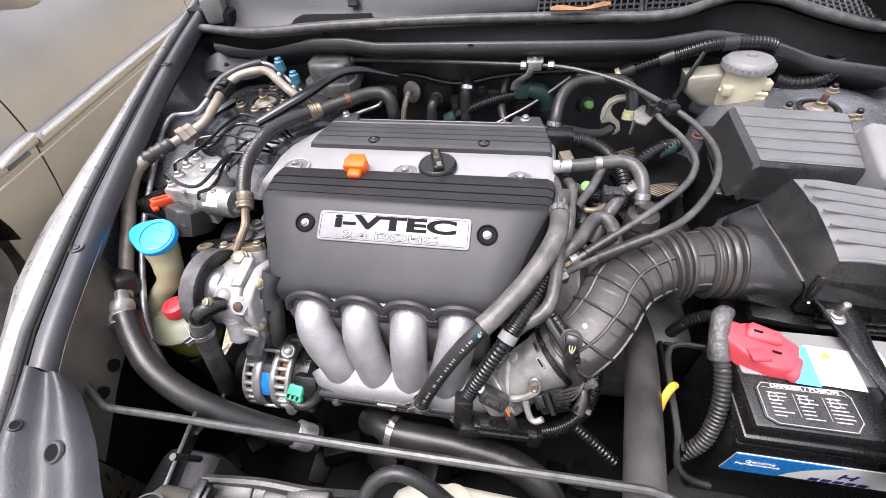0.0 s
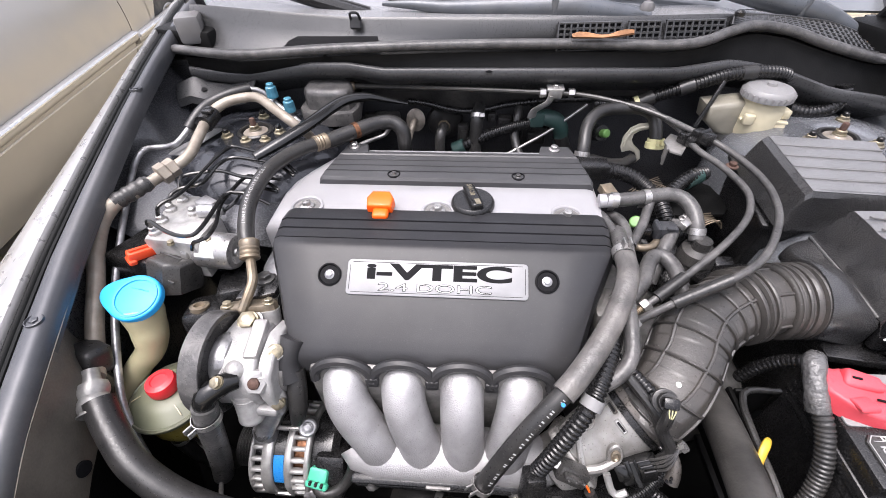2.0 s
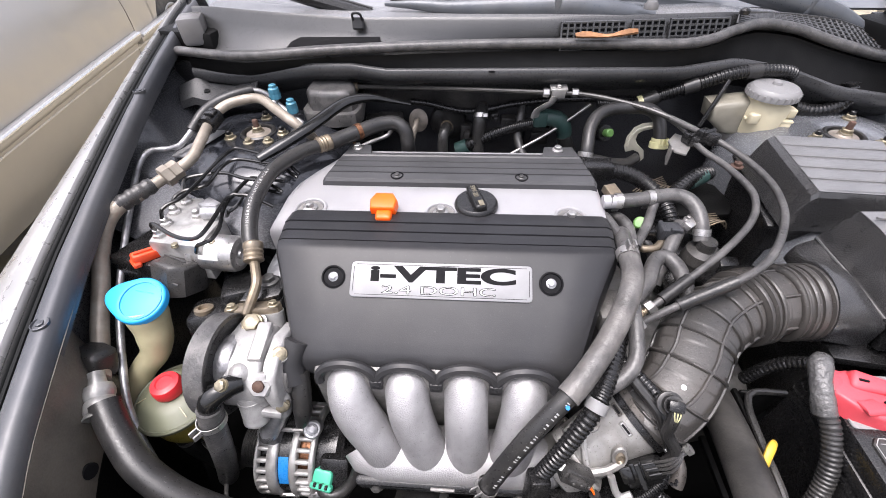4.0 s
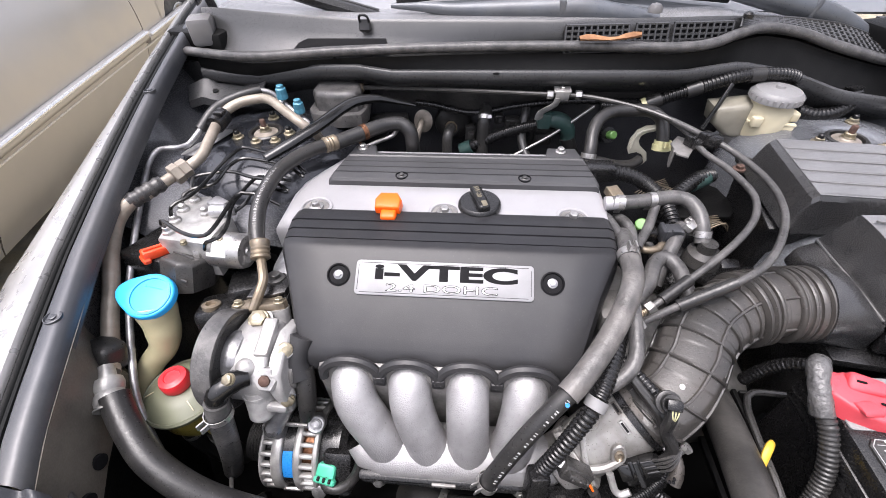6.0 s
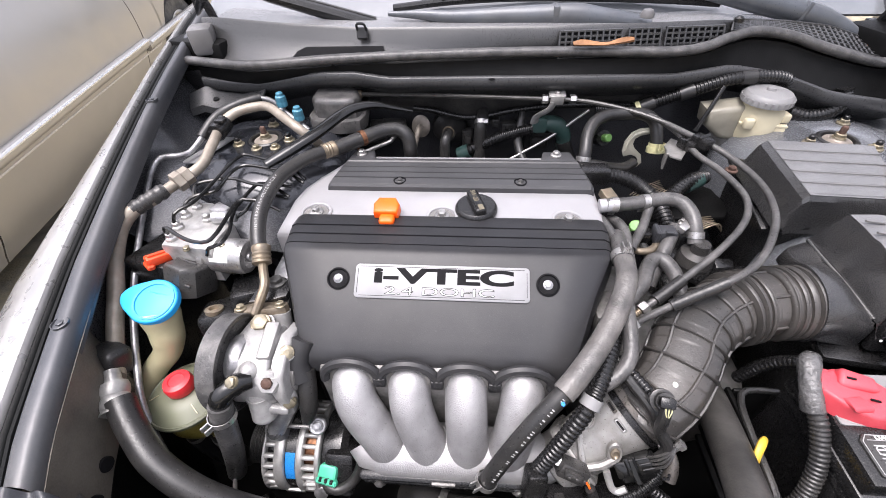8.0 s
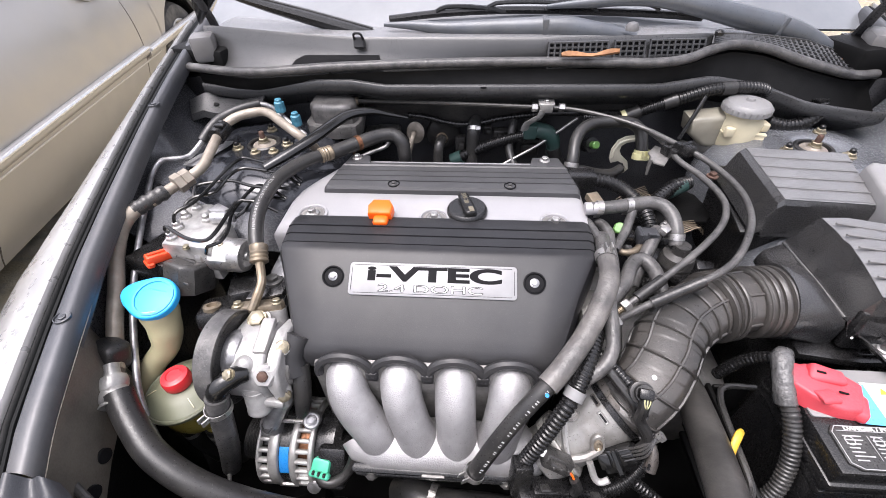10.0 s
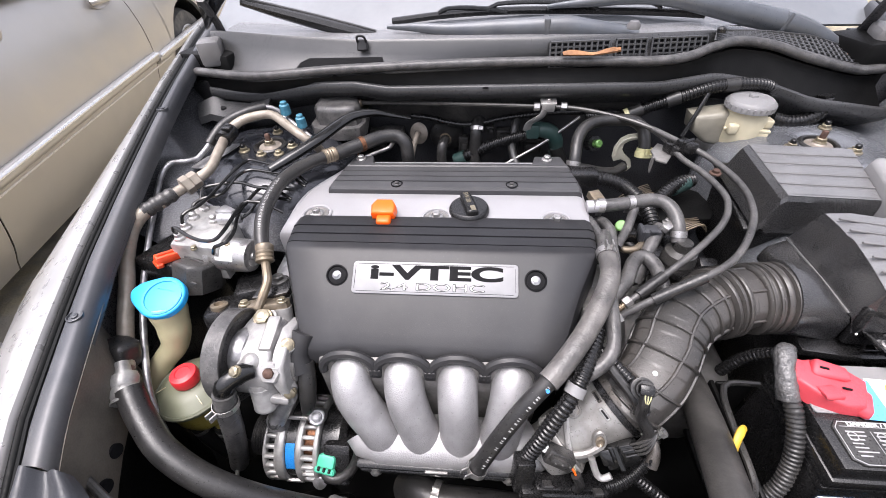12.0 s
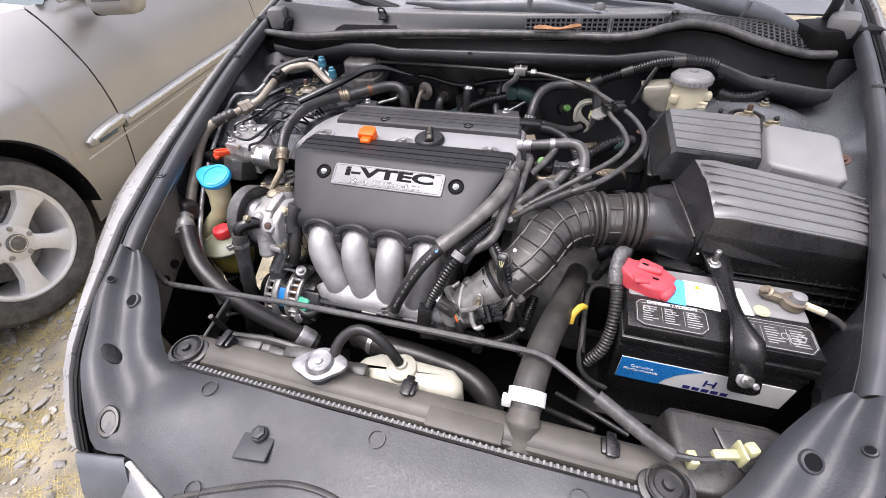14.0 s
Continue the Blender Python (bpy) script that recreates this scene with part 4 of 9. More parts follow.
# headlamps at the corners
for side in (-1, 1):
    rows = []
    for i in range(7):
        f = i / 6
        x, y, z = -0.418 + 0.070 * f, -0.117 + 0.012 * f, 0.690 - 0.002 * f
        rows.append([mirror(q, side) for q in ((x + 0.002, y + 0.004, z - 0.012), (x, y, z - 0.001), (x + 0.002, y - 0.004, z), (x + 0.012, y - 0.016, z - 0.011), (x + 0.026, y - 0.034, z - 0.030), (x + 0.04, y - 0.055, z - 0.07), (x + 0.05, y - 0.06, z - 0.15))])
    part("fender_tip", sheet(bmesh.new(), rows, 0.004), TIPM, car, "blue-grey painted fender tip", sharp=60)
    rows = []
    for i in range(9):
        f = i / 8
        x, y, z = -0.344 + 0.20 * f, -0.108 - 0.09 * f, 0.682 - 0.034 * f
        rows.append([mirror(q, side) for q in ((x + 0.006, y + 0.012, z - 0.010), (x, y, z - 0.002), (x - 0.002, y - 0.014, z - 0.010), (x - 0.002, y - 0.045, z - 0.035), (x + 0.004, y - 0.075, z - 0.09), (x + 0.008, y - 0.08, z - 0.16))])
    lamp = part("headlamp", sheet(bmesh.new(), rows, 0.004), LENS, car, "hazy headlamp lens", sharp=60)
    part("lens_edge", tube(bmesh.new(), [mirror(q, side) for q in ((-0.341, -0.109, 0.684), (-0.308, -0.121, 0.6745), (-0.267, -0.136, 0.6645), (-0.20, -0.181, 0.654))], 0.0038, 8, 0.01), TRIMM, lamp, "pale lens edge")

# ---- engine ----
engine = thing("engine_block", (-0.16, 0.5, 0.35), "engine block in shade-black and grimy gearbox low in the bay", "engine")
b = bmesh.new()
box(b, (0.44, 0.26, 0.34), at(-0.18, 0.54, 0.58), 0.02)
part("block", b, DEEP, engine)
b = bmesh.new()
box(b, (0.05, 0.22, 0.30), at(-0.405, 0.56, 0.62), 0.02)
part("chain_case", b, ALU, engine, "bare aluminium chain case")
b = bmesh.new()
box(b, (0.26, 0.28, 0.20), at(0.18, 0.52, 0.52), 0.05, 3)
lathe(b, [(0.10, 0), (0.12, 0.02), (0.12, 0.06), (0.08, 0.08)], along((0.05, 0.5, 0.6), (1, 0, 0)), 24)
part("gearbox", b, ALUD, engine)
b = bmesh.new()
box(b, (0.30, 0.10, 0.16), at(-0.17, 0.36, 0.68), 0.02)
part("head_flange", b, ALUD, engine)

vc = thing("valve_cover", (-0.17, 0.6, 0.74), "silver painted valve cover on the engine", "valve cover")
b = bmesh.new()
out = [(-0.412, 0.49), (-0.412, 0.565), (-0.405, 0.60), (-0.388, 0.632), (-0.37, 0.66), (-0.352, 0.69), (-0.335, 0.703), (0.03, 0.703), (0.052, 0.69), (0.062, 0.66), (0.064, 0.49)]
prism(b, out, 0.105, at(0, 0, 0.727), 0.018, 4)
part("body", b, VALVE, vc, sharp=50)
b = bmesh.new()
prism(b, [(-0.43, 0.48), (-0.43, 0.57), (-0.36, 0.715), (0.065, 0.715), (0.075, 0.48)], 0.016, at(0, 0, 0.715), 0.004)
part("flange", b, VALVE, vc)
for x, y in ((-0.36, 0.527), (-0.172, 0.523), (0.006, 0.518)):
    b = bmesh.new()
    lathe(b, [(0.0235, 0.0), (0.0235, 0.0030), (0.0215, 0.0040), (0.0195, 0.0034), (0.0185, 0.0006)], at(x, y, 0.8315), 32)
    pocket = part("bolt_pocket", b, VALVE, vc)
    part("pocket_floor", lathe(bmesh.new(), [(0.0185, 0.0008), (0.0180, 0.0014), (0.001, 0.0015)], at(x, y, 0.8315), 28), ALUD, pocket, "darker pocket floor")
    b = bmesh.new()
    bolt(b, at(x, y, 0.8325), 0.0062, 0.011, 1.7)
    part("cover_bolt", b, STEEL, vc)
b = bmesh.new()
tube(b, [(0.055, 0.552, 0.836), (0.075, 0.552, 0.838)], 0.010, 14)
part("breather_spout", b, VALVE, vc)
# oil filler cap
cap = part("oil_cap", lathe(bmesh.new(), [(0.031, 0), (0.031, 0.004), (0.029, 0.008), (0.027, 0.0095), (0.004, 0.010)], at(-0.123, 0.540, 0.834), 40), BLACK, vc, "round black oil filler cap")
b = bmesh.new()
box(b, (0.017, 0.052, 0.013), at(-0.123, 0.540, 0.8465, 0, 0, 17), 0.004, 3)
part("grip", b, BLACK, cap)
writing("5W-20", 0.0095, at(-0.1265, 0.549, 0.8532, 0, 0, -75), YZINC, cap, bold=0.0002)
b = bmesh.new()
for dx, dy in ((0.0065, -0.018),):
    box(b, (0.007, 0.012, 0.0006), at(-0.123 + dx, 0.54 + dy, 0.8533, 0, 0, 17), 0.0002, 1)
part("pictogram", b, YZINC, cap)
# dipstick pull
dip = thing("dipstick", (-0.25, 0.516, 0.83), "bright orange plastic dipstick handle", "dipstick")
b = bmesh.new()
prism(b, [(-0.017, -0.012), (-0.019, 0.004), (-0.012, 0.016), (0.012, 0.016), (0.019, 0.004), (0.017, -0.012)], 0.017, at(-0.251, 0.524, 0.838, 14, 0, 0), 0.004, 3)
box(b, (0.022, 0.016, 0.016), at(-0.249, 0.505, 0.838, 14, 0, 0), 0.004, 3)
part("handle", b, ORANGE, dip)
part("stem", tube(bmesh.new(), [(-0.25, 0.515, 0.84), (-0.25, 0.52, 0.80)], 0.006, 10), STEEL, dip)

# coil cover behind the filler
coil = thing("coil_cover", (-0.15, 0.64, 0.832), "ribbed dark grey plastic coil cover", "engine cover")
rows = []
prof = [(0.586, 0.826), (0.586, 0.840), (0.589, 0.8435)]
for k in range(4):
    y = 0.592 + 0.0165 * k
    prof += [(y, 0.8445 - 0.0004 * k), (y + 0.0135, 0.844 - 0.0004 * k), (y + 0.0142, 0.8415), (y + 0.0158, 0.8415)]
prof += [(0.660, 0.843), (0.668, 0.842), (0.672, 0.838), (0.672, 0.826)]
for y, z in prof:
    a = max(0.0, (0.62 - y) / 0.035) * 0.006
    xl, xr = -0.358 + 0.012 * max(0, (y - 0.6) / 0.07), 0.054 - 0.01 * max(0, (y - 0.6) / 0.07)
    rows.append([(xl - 0.001, y, min(z, 0.828)), (xl, y, z - 0.005), (xl + 0.005, y, z), (-0.25, y, z), (-0.15, y, z), (-0.05, y, z), (xr - 0.005, y, z), (xr, y, z - 0.005), (xr + 0.001, y, min(z, 0.828))])
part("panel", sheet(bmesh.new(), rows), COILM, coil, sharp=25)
for x0, x1 in ((-0.345, -0.295), (-0.02, 0.042)):
    b = bmesh.new()
    prism(b, [(x0, 0.66), (x0 + 0.008, 0.695), (x1 - 0.008, 0.695), (x1, 0.66)], 0.016, at(0, 0, 0.8265), 0.004)
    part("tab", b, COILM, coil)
    b = bmesh.new()
    bolt(b, at((x0 + x1) / 2 - 0.003, 0.681, 0.8425), 0.006, 0.008, 1.5)
    part("tab_bolt", b, STEEL, coil)
for x in (-0.244, -0.056):
    b = lathe(bmesh.new(), [(0.010, 0.0), (0.010, 0.0016), (0.0085, 0.0022), (0.0078, 0.0006)], at(x, 0.598, 0.8435), 24)
    part("bolt_well", b, INK, coil)
    b = bmesh.new()
    bolt(b, at(x, 0.598, 0.844), 0.0038, 0.004, 1.3)
    part("bolt_head", b, DARKSTEEL, coil)
b = bmesh.new()
for k in range(6):
    box(b, (0.012, 0.006, 0.0008), at(-0.185 + 0.015 * k, 0.682, 0.8330), 0.0002, 1)
part("raised_badge", b, VALVE, vc)

# front engine cover
cover = thing("engine_cover", (-0.165, 0.41, 0.75), "dark grey plastic engine cover with a silver name plate", "engine cover")
prof = [(0.522, 0.815), (0.522, 0.832), (0.519, 0.8365)]
for y0, y1 in ((0.5165, 0.495), (0.493, 0.476), (0.474, 0.457)):
    prof += [(y0, 0.8375), (y1, 0.8385), (y1 - 0.0004, 0.8360), (y1 - 0.0016, 0.8360)]
prof += [(0.455, 0.8385), (0.446, 0.8387), (0.441, 0.8375), (0.436, 0.835)]
slope = math.tan(radians(32))
for k in range(1, 9):
    y = 0.436 - 0.0127 * k
    prof.append((y, 0.835 - slope * (0.436 - y) + 0.0025 * math.sin(math.pi * k / 9)))
ye, ze = prof[-1]
prof += [(ye - 0.007, ze - 0.0065), (ye - 0.011, ze - 0.014), (ye - 0.012, ze - 0.034)]
WID = [(0.31, -0.325, -0.010), (0.325, -0.336, 0.0), (0.345, -0.345, 0.008), (0.40, -0.365, 0.030), (0.45, -0.385, 0.055), (0.50, -0.390, 0.060), (0.523, -0.386, 0.058)]
rows = []
for y, z in prof:
    xl, xr = lerp(WID, y)
    dip2 = 0.075
    rows.append([(xl - 0.004, y + 0.004, z - dip2), (xl - 0.002, y, z - 0.03), (xl, y, z - 0.013), (xl + 0.004, y, z - 0.004), (xl + 0.012, y, z)] +
                [(xl + 0.012 + (xr - xl - 0.024) * i / 10, y, z) for i in range(1, 10)] +
                [(xr - 0.012, y, z), (xr - 0.004, y, z - 0.004), (xr, y, z - 0.013), (xr + 0.002, y, z - 0.03), (xr + 0.004, y + 0.004, z - dip2)])
part("shell", sheet(bmesh.new(), rows), COVER, cover, sharp=28)
FACE = axes((-0.165, 0.4065, 0.8190), (1, 0, 0), (0, math.cos(radians(32)), math.sin(radians(32))))
b = bmesh.new()
prism(b, roundrect(0.221, 0.044, 0.005), 0.0022, FACE @ at(0, 0, 0.0005), 0.0006)
plate = part("name_plate", b, LABEL, cover, "brushed silver name plate")
b = bmesh.new()
w, h = 0.214, 0.0375
for s in (-1, 1):
    box(b, (w - 0.006, 0.0005, 0.0003), FACE @ at(0, s * h / 2, 0.0029))
    box(b, (0.0005, h - 0.006, 0.0003), FACE @ at(s * w / 2, 0, 0.0029))
part("border_line", b, INK, plate)
writing("i-VTEC", 0.0262, FACE @ at(0.002, 0.0066, 0.0028), INK, plate, "lettering", "wide black letters", wide=2.3, bold=0.0011)
word = writing("2.4 DOHC", 0.0138, FACE @ at(-0.002, -0.0122, 0.0028), WHITE, plate, "lettering", "white outlined letters", wide=2.25)
b = bmesh.new()
b.from_mesh(word.data)
bmesh.ops.remove_doubles(b, verts=b.verts, dist=1e-6)
up = FACE.col[2].xyz
rim = bmesh.new()
for e in b.edges:
    p, q = e.verts[0].co.copy(), e.verts[1].co.copy()
    tops = [abs(f.normal.dot(up)) > 0.9 for f in e.link_faces]
    if any(tops) and not all(tops) and (p - FACE.translation).dot(up) > 0.0028 and (p - q).length > 1e-5:
        tube(rim, [p, q], 0.00045, 5, 0.02)
b.free()
part("letter_outline", rim, INK, plate, "thin black letter outline", flat=True)
for x in (-0.298, -0.032):
    m = axes((x, 0.4085, 0.8195), (1, 0, 0), (0, math.cos(radians(32)), math.sin(radians(32))))
    well = part("bolt_well", lathe(bmesh.new(), [(0.0145, 0.0), (0.0145, 0.0014), (0.0125, 0.0022), (0.0115, -0.0003), (0.002, -0.0008)], m @ at(0, 0, 0.0012), 28), INK, cover)
    b = bmesh.new()
    bolt(b, m @ at(0, 0, 0.0006), 0.0046, 0.005, 1.35)
    part("bolt_head", b, ALU, well)
XT, XB = (-0.272, -0.201, -0.130, -0.061), (-0.228, -0.177, -0.126, -0.076)
for x in XT:
    c = Vector((x, 0.316, 0.752))
    pts = []
    for k in range(13):
        a = math.pi * (-0.06 + 1.12 * k / 12)
        pts.append((c.x + 0.0335 * math.cos(a), c.y - 0.004 + 0.012 * math.sin(a) * 0.5, c.z - 0.006 + 0.0235 * math.sin(a)))
    part("runner_arch", tube(bmesh.new(), pts, 0.0062, 8, 0.006, flat=1.0), COVER, cover)
for x in ((-0.2365, -0.1655, -0.0955)):
    b = bmesh.new()
    box(b, (0.016, 0.010, 0.018), at(x, 0.311, 0.7425), 0.003)
    part("arch_web", b, COVER, cover)
part("left_cheek", tube(bmesh.new(), [(-0.335, 0.345, 0.775), (-0.343, 0.325, 0.755), (-0.338, 0.312, 0.735)], 0.016, 12, 0.006), COVER, cover)
part("drip_hose", tube(bmesh.new(), [(-0.333, 0.320, 0.745), (-0.331, 0.300, 0.715), (-0.333, 0.288, 0.69), (-0.336, 0.285, 0.68)], 0.0115, 12, 0.006, taper=[1, 1.05, 1.0, 0.7]), RUBBER, cover)

# intake manifold
manifold = thing("intake_manifold", (-0.15, 0.25, 0.58), "cast aluminium intake manifold with four runners", "manifold")
for xt, xb in zip(XT, XB):
    pts = [(xt, 0.332, 0.716), (xt, 0.316, 0.722), (xt, 0.300, 0.721), (xt * 0.86 + xb * 0.14, 0.282, 0.705), (xt * 0.5 + xb * 0.5, 0.268, 0.680), (xt * 0.15 + xb * 0.85, 0.260, 0.656), (xb, 0.258, 0.632)]
    part("runner", tube(bmesh.new(), pts, 0.0262, 24, 0.004, taper=[1, 1, 1, 1, 1, 0.98, 1.04, 1.15]), CAST, manifold, "rough cast runner", sharp=60)
b = tube(bmesh.new(), [(-0.258, 0.262, 0.634), (-0.245, 0.258, 0.632), (-0.15, 0.257, 0.630), (-0.05, 0.257, 0.628), (-0.025, 0.262, 0.628)], 0.036, 20, 0.008, taper=[0.75, 1, 1, 1, 1, 1, 1, 0.9], flat=0.8)
part("plenum", b, CAST, manifold, sharp=60)
b = bmesh.new()
box(b, (0.235, 0.02, 0.016), at(-0.145, 0.232, 0.606, 20, 0, 0), 0.005, 2)
box(b, (0.235, 0.012, 0.012), at(-0.145, 0.224, 0.628, 20, 0, 0), 0.004, 2)
part("plenum_flange", b, BLACK, manifold, "black lower flange")
b = bmesh.new()
box(b, (0.03, 0.004, 0.012), at(-0.155, 0.2185, 0.628, 20, 0, 0), 0.001, 1)
part("casting_pad", b, ALUD, manifold)
for x in (-0.24, -0.06):
    b = bmesh.new()
    bolt(b, along((x, 0.224, 0.606), (0, -1, 0.3)), 0.006, 0.006)
    part("flange_bolt", b, STEEL, manifold)
b = bmesh.new()
clamp(b, along((-0.103, 0.230, 0.666), (0.3, 0.2, 0.9)), 0.0125)
part("nipple_clamp", b, STEEL, manifold)

for ob in manifold.children:
    if not ob.name.startswith("nipple"):
        ob.data.transform(Matrix.Translation((0, 0.013, 0.011)))

# power steering pump
pump = thing("power_steering_pump", (-0.39, 0.31, 0.70), "cast aluminium power steering pump with a belt pulley", "pump")
mx = along((-0.437, 0.322, 0.753), (1, 0, 0))
pul = part("pulley", lathe(bmesh.new(), [(0.02, 0.012), (0.045, 0.010), (0.053, 0.006), (0.0565, 0.0), (0.059, 0.0), (0.059, 0.024), (0.0555, 0.024), (0.053, 0.022), (0.022, 0.018), (0.02, 0.012)], mx, 48, cap=False), BLACKD, pump, "dark grooved belt pulley")
b = bmesh.new()
lathe(b, [(0.0585, 0.001), (0.0605, 0.0015), (0.0605, 0.0235), (0.0585, 0.024)], mx, 48, cap=False)
part("drive_belt", b, RUBGREY, pump, "worn grey drive belt")
b = bmesh.new()
lathe(b, [(0.012, 0.01), (0.028, 0.014), (0.033, 0.020), (0.034, 0.028), (0.030, 0.036), (0.020, 0.040)], mx @ at(0, 0.004, 0), 36)
part("hub_cone", b, ALU, pump, "grey front housing", sharp=40)
XAX = axes((-0.414, 0.0, 0.0), (0, 1, 0), (0, 0, 1))
b = bmesh.new()
prism(b, [(0.292, 0.706), (0.281, 0.728), (0.279, 0.750), (0.287, 0.768), (0.306, 0.782), (0.336, 0.786), (0.364, 0.778), (0.372, 0.750), (0.366, 0.715), (0.345, 0.698), (0.312, 0.695)], 0.050, XAX, 0.006, 3)
box(b, (0.018, 0.052, 0.010), at(-0.374, 0.334, 0.784, 4, 0, 4), 0.004, 2)
part("valve_body", b, PUMPM, pump, "pale cast valve body", sharp=45)
b = bmesh.new()
prism(b, [(0.288, 0.712), (0.284, 0.745), (0.294, 0.768), (0.312, 0.778), (0.345, 0.782), (0.366, 0.770), (0.366, 0.720), (0.345, 0.700), (0.305, 0.699)], 0.004, XAX @ at(0, 0, 0.0515), 0.001)
prism(b, [(0.284, 0.708), (0.280, 0.745), (0.290, 0.772), (0.312, 0.782), (0.345, 0.786), (0.370, 0.774), (0.370, 0.716), (0.345, 0.696), (0.305, 0.695)], 0.013, XAX @ at(0, 0, 0.056), 0.004, 2)
part("end_cover", b, PUMPM, pump, "pale cast end cover", sharp=45)
b = lathe(bmesh.new(), [(0.026, 0.0), (0.026, 0.004), (0.022, 0.006), (0.019, 0.003), (0.008, 0.003), (0.006, 0.006), (0.001, 0.0062)], along((-0.345, 0.324, 0.738), (1, 0, 0)), 28)
part("end_disc", b, ALUD, pump, "dark recessed end disc")
b = bmesh.new()
bmesh.ops.create_uvsphere(b, u_segments=20, v_segments=12, radius=0.0125, matrix=at(-0.388, 0.299, 0.772))
part("cast_dome", b, PUMPM, pump)
b = lathe(bmesh.new(), [(0.0165, -0.012), (0.0155, 0.002), (0.013, 0.005), (0.0075, 0.0055), (0.007, 0.003)], along((-0.363, 0.2905, 0.764), (0.02, -0.76, 0.65)), 6)
boss = part("plug_boss", b, PUMPM, pump, sharp=30)
part("pressure_plug", lathe(bmesh.new(), [(0.0066, 0), (0.0066, 0.0035), (0.004, 0.005), (0.001, 0.0052)], along((-0.3630, 0.2872, 0.7668), (0.02, -0.76, 0.65)), 14), RUST, boss, "dark red plug")
b = lathe(bmesh.new(), [(0.0150, 0), (0.0155, 0.003), (0.0155, 0.038), (0.0160, 0.039), (0.0160, 0.043), (0.014, 0.046), (0.004, 0.0465)], along((-0.384, 0.291, 0.742), (0, -0.28, -1)), 28)
lathe(b, [(0.0165, 0.006), (0.0165, 0.010)], along((-0.384, 0.291, 0.742), (0, -0.28, -1)), 28)
part("valve_can", b, PUMPM, pump, "round pale aluminium can")
b = bmesh.new()
box(b, (0.028, 0.012, 0.012), at(-0.362, 0.281, 0.716, -15, 10, 0), 0.004, 2)
box(b, (0.016, 0.020, 0.030), at(-0.352, 0.292, 0.716, -12, 0, 0), 0.004, 2)
part("lower_lug", b, PUMPM, pump)
for p0, p1, r in (((-0.397, 0.366, 0.745), (-0.396, 0.362, 0.779), 0.0165), ((-0.426, 0.372, 0.745), (-0.427, 0.381, 0.778), 0.0115), ((-0.378, 0.372, 0.745), (-0.380, 0.386, 0.776), 0.0125), ((-0.357, 0.328, 0.755), (-0.350, 0.323, 0.777), 0.0115), ((-0.356, 0.300, 0.725), (-0.350, 0.289, 0.722), 0.011)):
    b = tube(bmesh.new(), [p0, p1], r, 18, 0.01)
    part("bolt_boss", b, PUMPM, pump, sharp=40)
for p, r, d in (((-0.396, 0.3615, 0.779), 0.0112, (0.05, -0.25, 0.95)), ((-0.349, 0.3225, 0.777), 0.0078, (0.35, -0.5, 0.8)), ((-0.349, 0.288, 0.722), 0.0074, (0.3, -0.8, 0.5))):
    b = bmesh.new()
    bolt(b, along(p, d), r, r * 0.95, 1.2)
    part("pump_bolt", b, YZINC, pump)
b = bmesh.new()
prism(b, [(-0.018, -0.010), (-0.034, -0.007), (-0.037, 0.0), (-0.034, 0.007), (-0.014, 0.012), (0.016, 0.011), (0.032, 0.007), (0.035, 0.0), (0.032, -0.007), (0.016, -0.010)], 0.009, at(-0.403, 0.383, 0.777, -18, 0, 9), 0.003)
part("port_flange", b, BRASS, pump, "brown stained port flange")
for p in ((-0.4285, 0.3785, 0.7865), (-0.3775, 0.3865, 0.7865)):
    b = bmesh.new()
    bolt(b, at(*p, -18, 0, 0), 0.0055, 0.0065, 1.35)
    part("flange_bolt", b, YZINC, pump)
b = bmesh.new()
prism(b, [(-0.425, 0.392), (-0.420, 0.424), (-0.405, 0.436), (-0.388, 0.438), (-0.374, 0.425), (-0.376, 0.404), (-0.400, 0.395)], 0.010, axes((0, 0, 0.757), (1, 0, 0), (0, 1, 0.05)), 0.003)
part("mount_bracket", b, BLACK, pump, "black bracket")
b = bmesh.new()
bolt(b, at(-0.397, 0.425, 0.787, -10, 0, 0), 0.0085, 0.010, 1.5)
lathe(b, [(0.0135, -0.010), (0.0145, -0.004), (0.0125, 0.0)], at(-0.397, 0.425, 0.788), 20)
part("bracket_bolt", b, DARKSTEEL, pump, "dark flanged bolt")
elb = part("inlet_elbow", tube(bmesh.new(), [(-0.384, 0.290, 0.768), (-0.396, 0.281, 0.772), (-0.410, 0.268, 0.768), (-0.415, 0.262, 0.750)], 0.0115, 14, 0.005, taper=[0.9, 1.1, 1.1, 1]), LINEM, pump, "glossy black inlet elbow")
b = bmesh.new()
bolt(b, along((-0.392, 0.276, 0.786), (-0.2, -0.5, 0.8)), 0.0065, 0.007, 1.1)
part("elbow_bolt", b, YZINC, elb)

ret = thing("return_hose", (-0.41, 0.26, 0.66), "dusty rubber return hose with a spring clamp", "hose")
part("tube", tube(bmesh.new(), [(-0.413, 0.263, 0.758), (-0.417, 0.258, 0.735), (-0.423, 0.256, 0.705), (-0.434, 0.255, 0.66), (-0.453, 0.257, 0.60), (-0.470, 0.258, 0.55)], 0.0138, 14, 0.006), RUBGREY, ret)
b = bmesh.new()
clamp(b, along((-0.416, 0.258, 0.738), (0.05, 0.1, 1)), 0.0150)
part("spring_clamp", b, STEEL, ret)

# alternator
alt = thing("alternator", (-0.37, 0.31, 0.52), "alternator with slotted aluminium end frames", "alternator")
ma = along((-0.416, 0.296, 0.572), (1, 0, 0)) @ Matrix.Diagonal((1.04, 1.04, 0.88, 1))
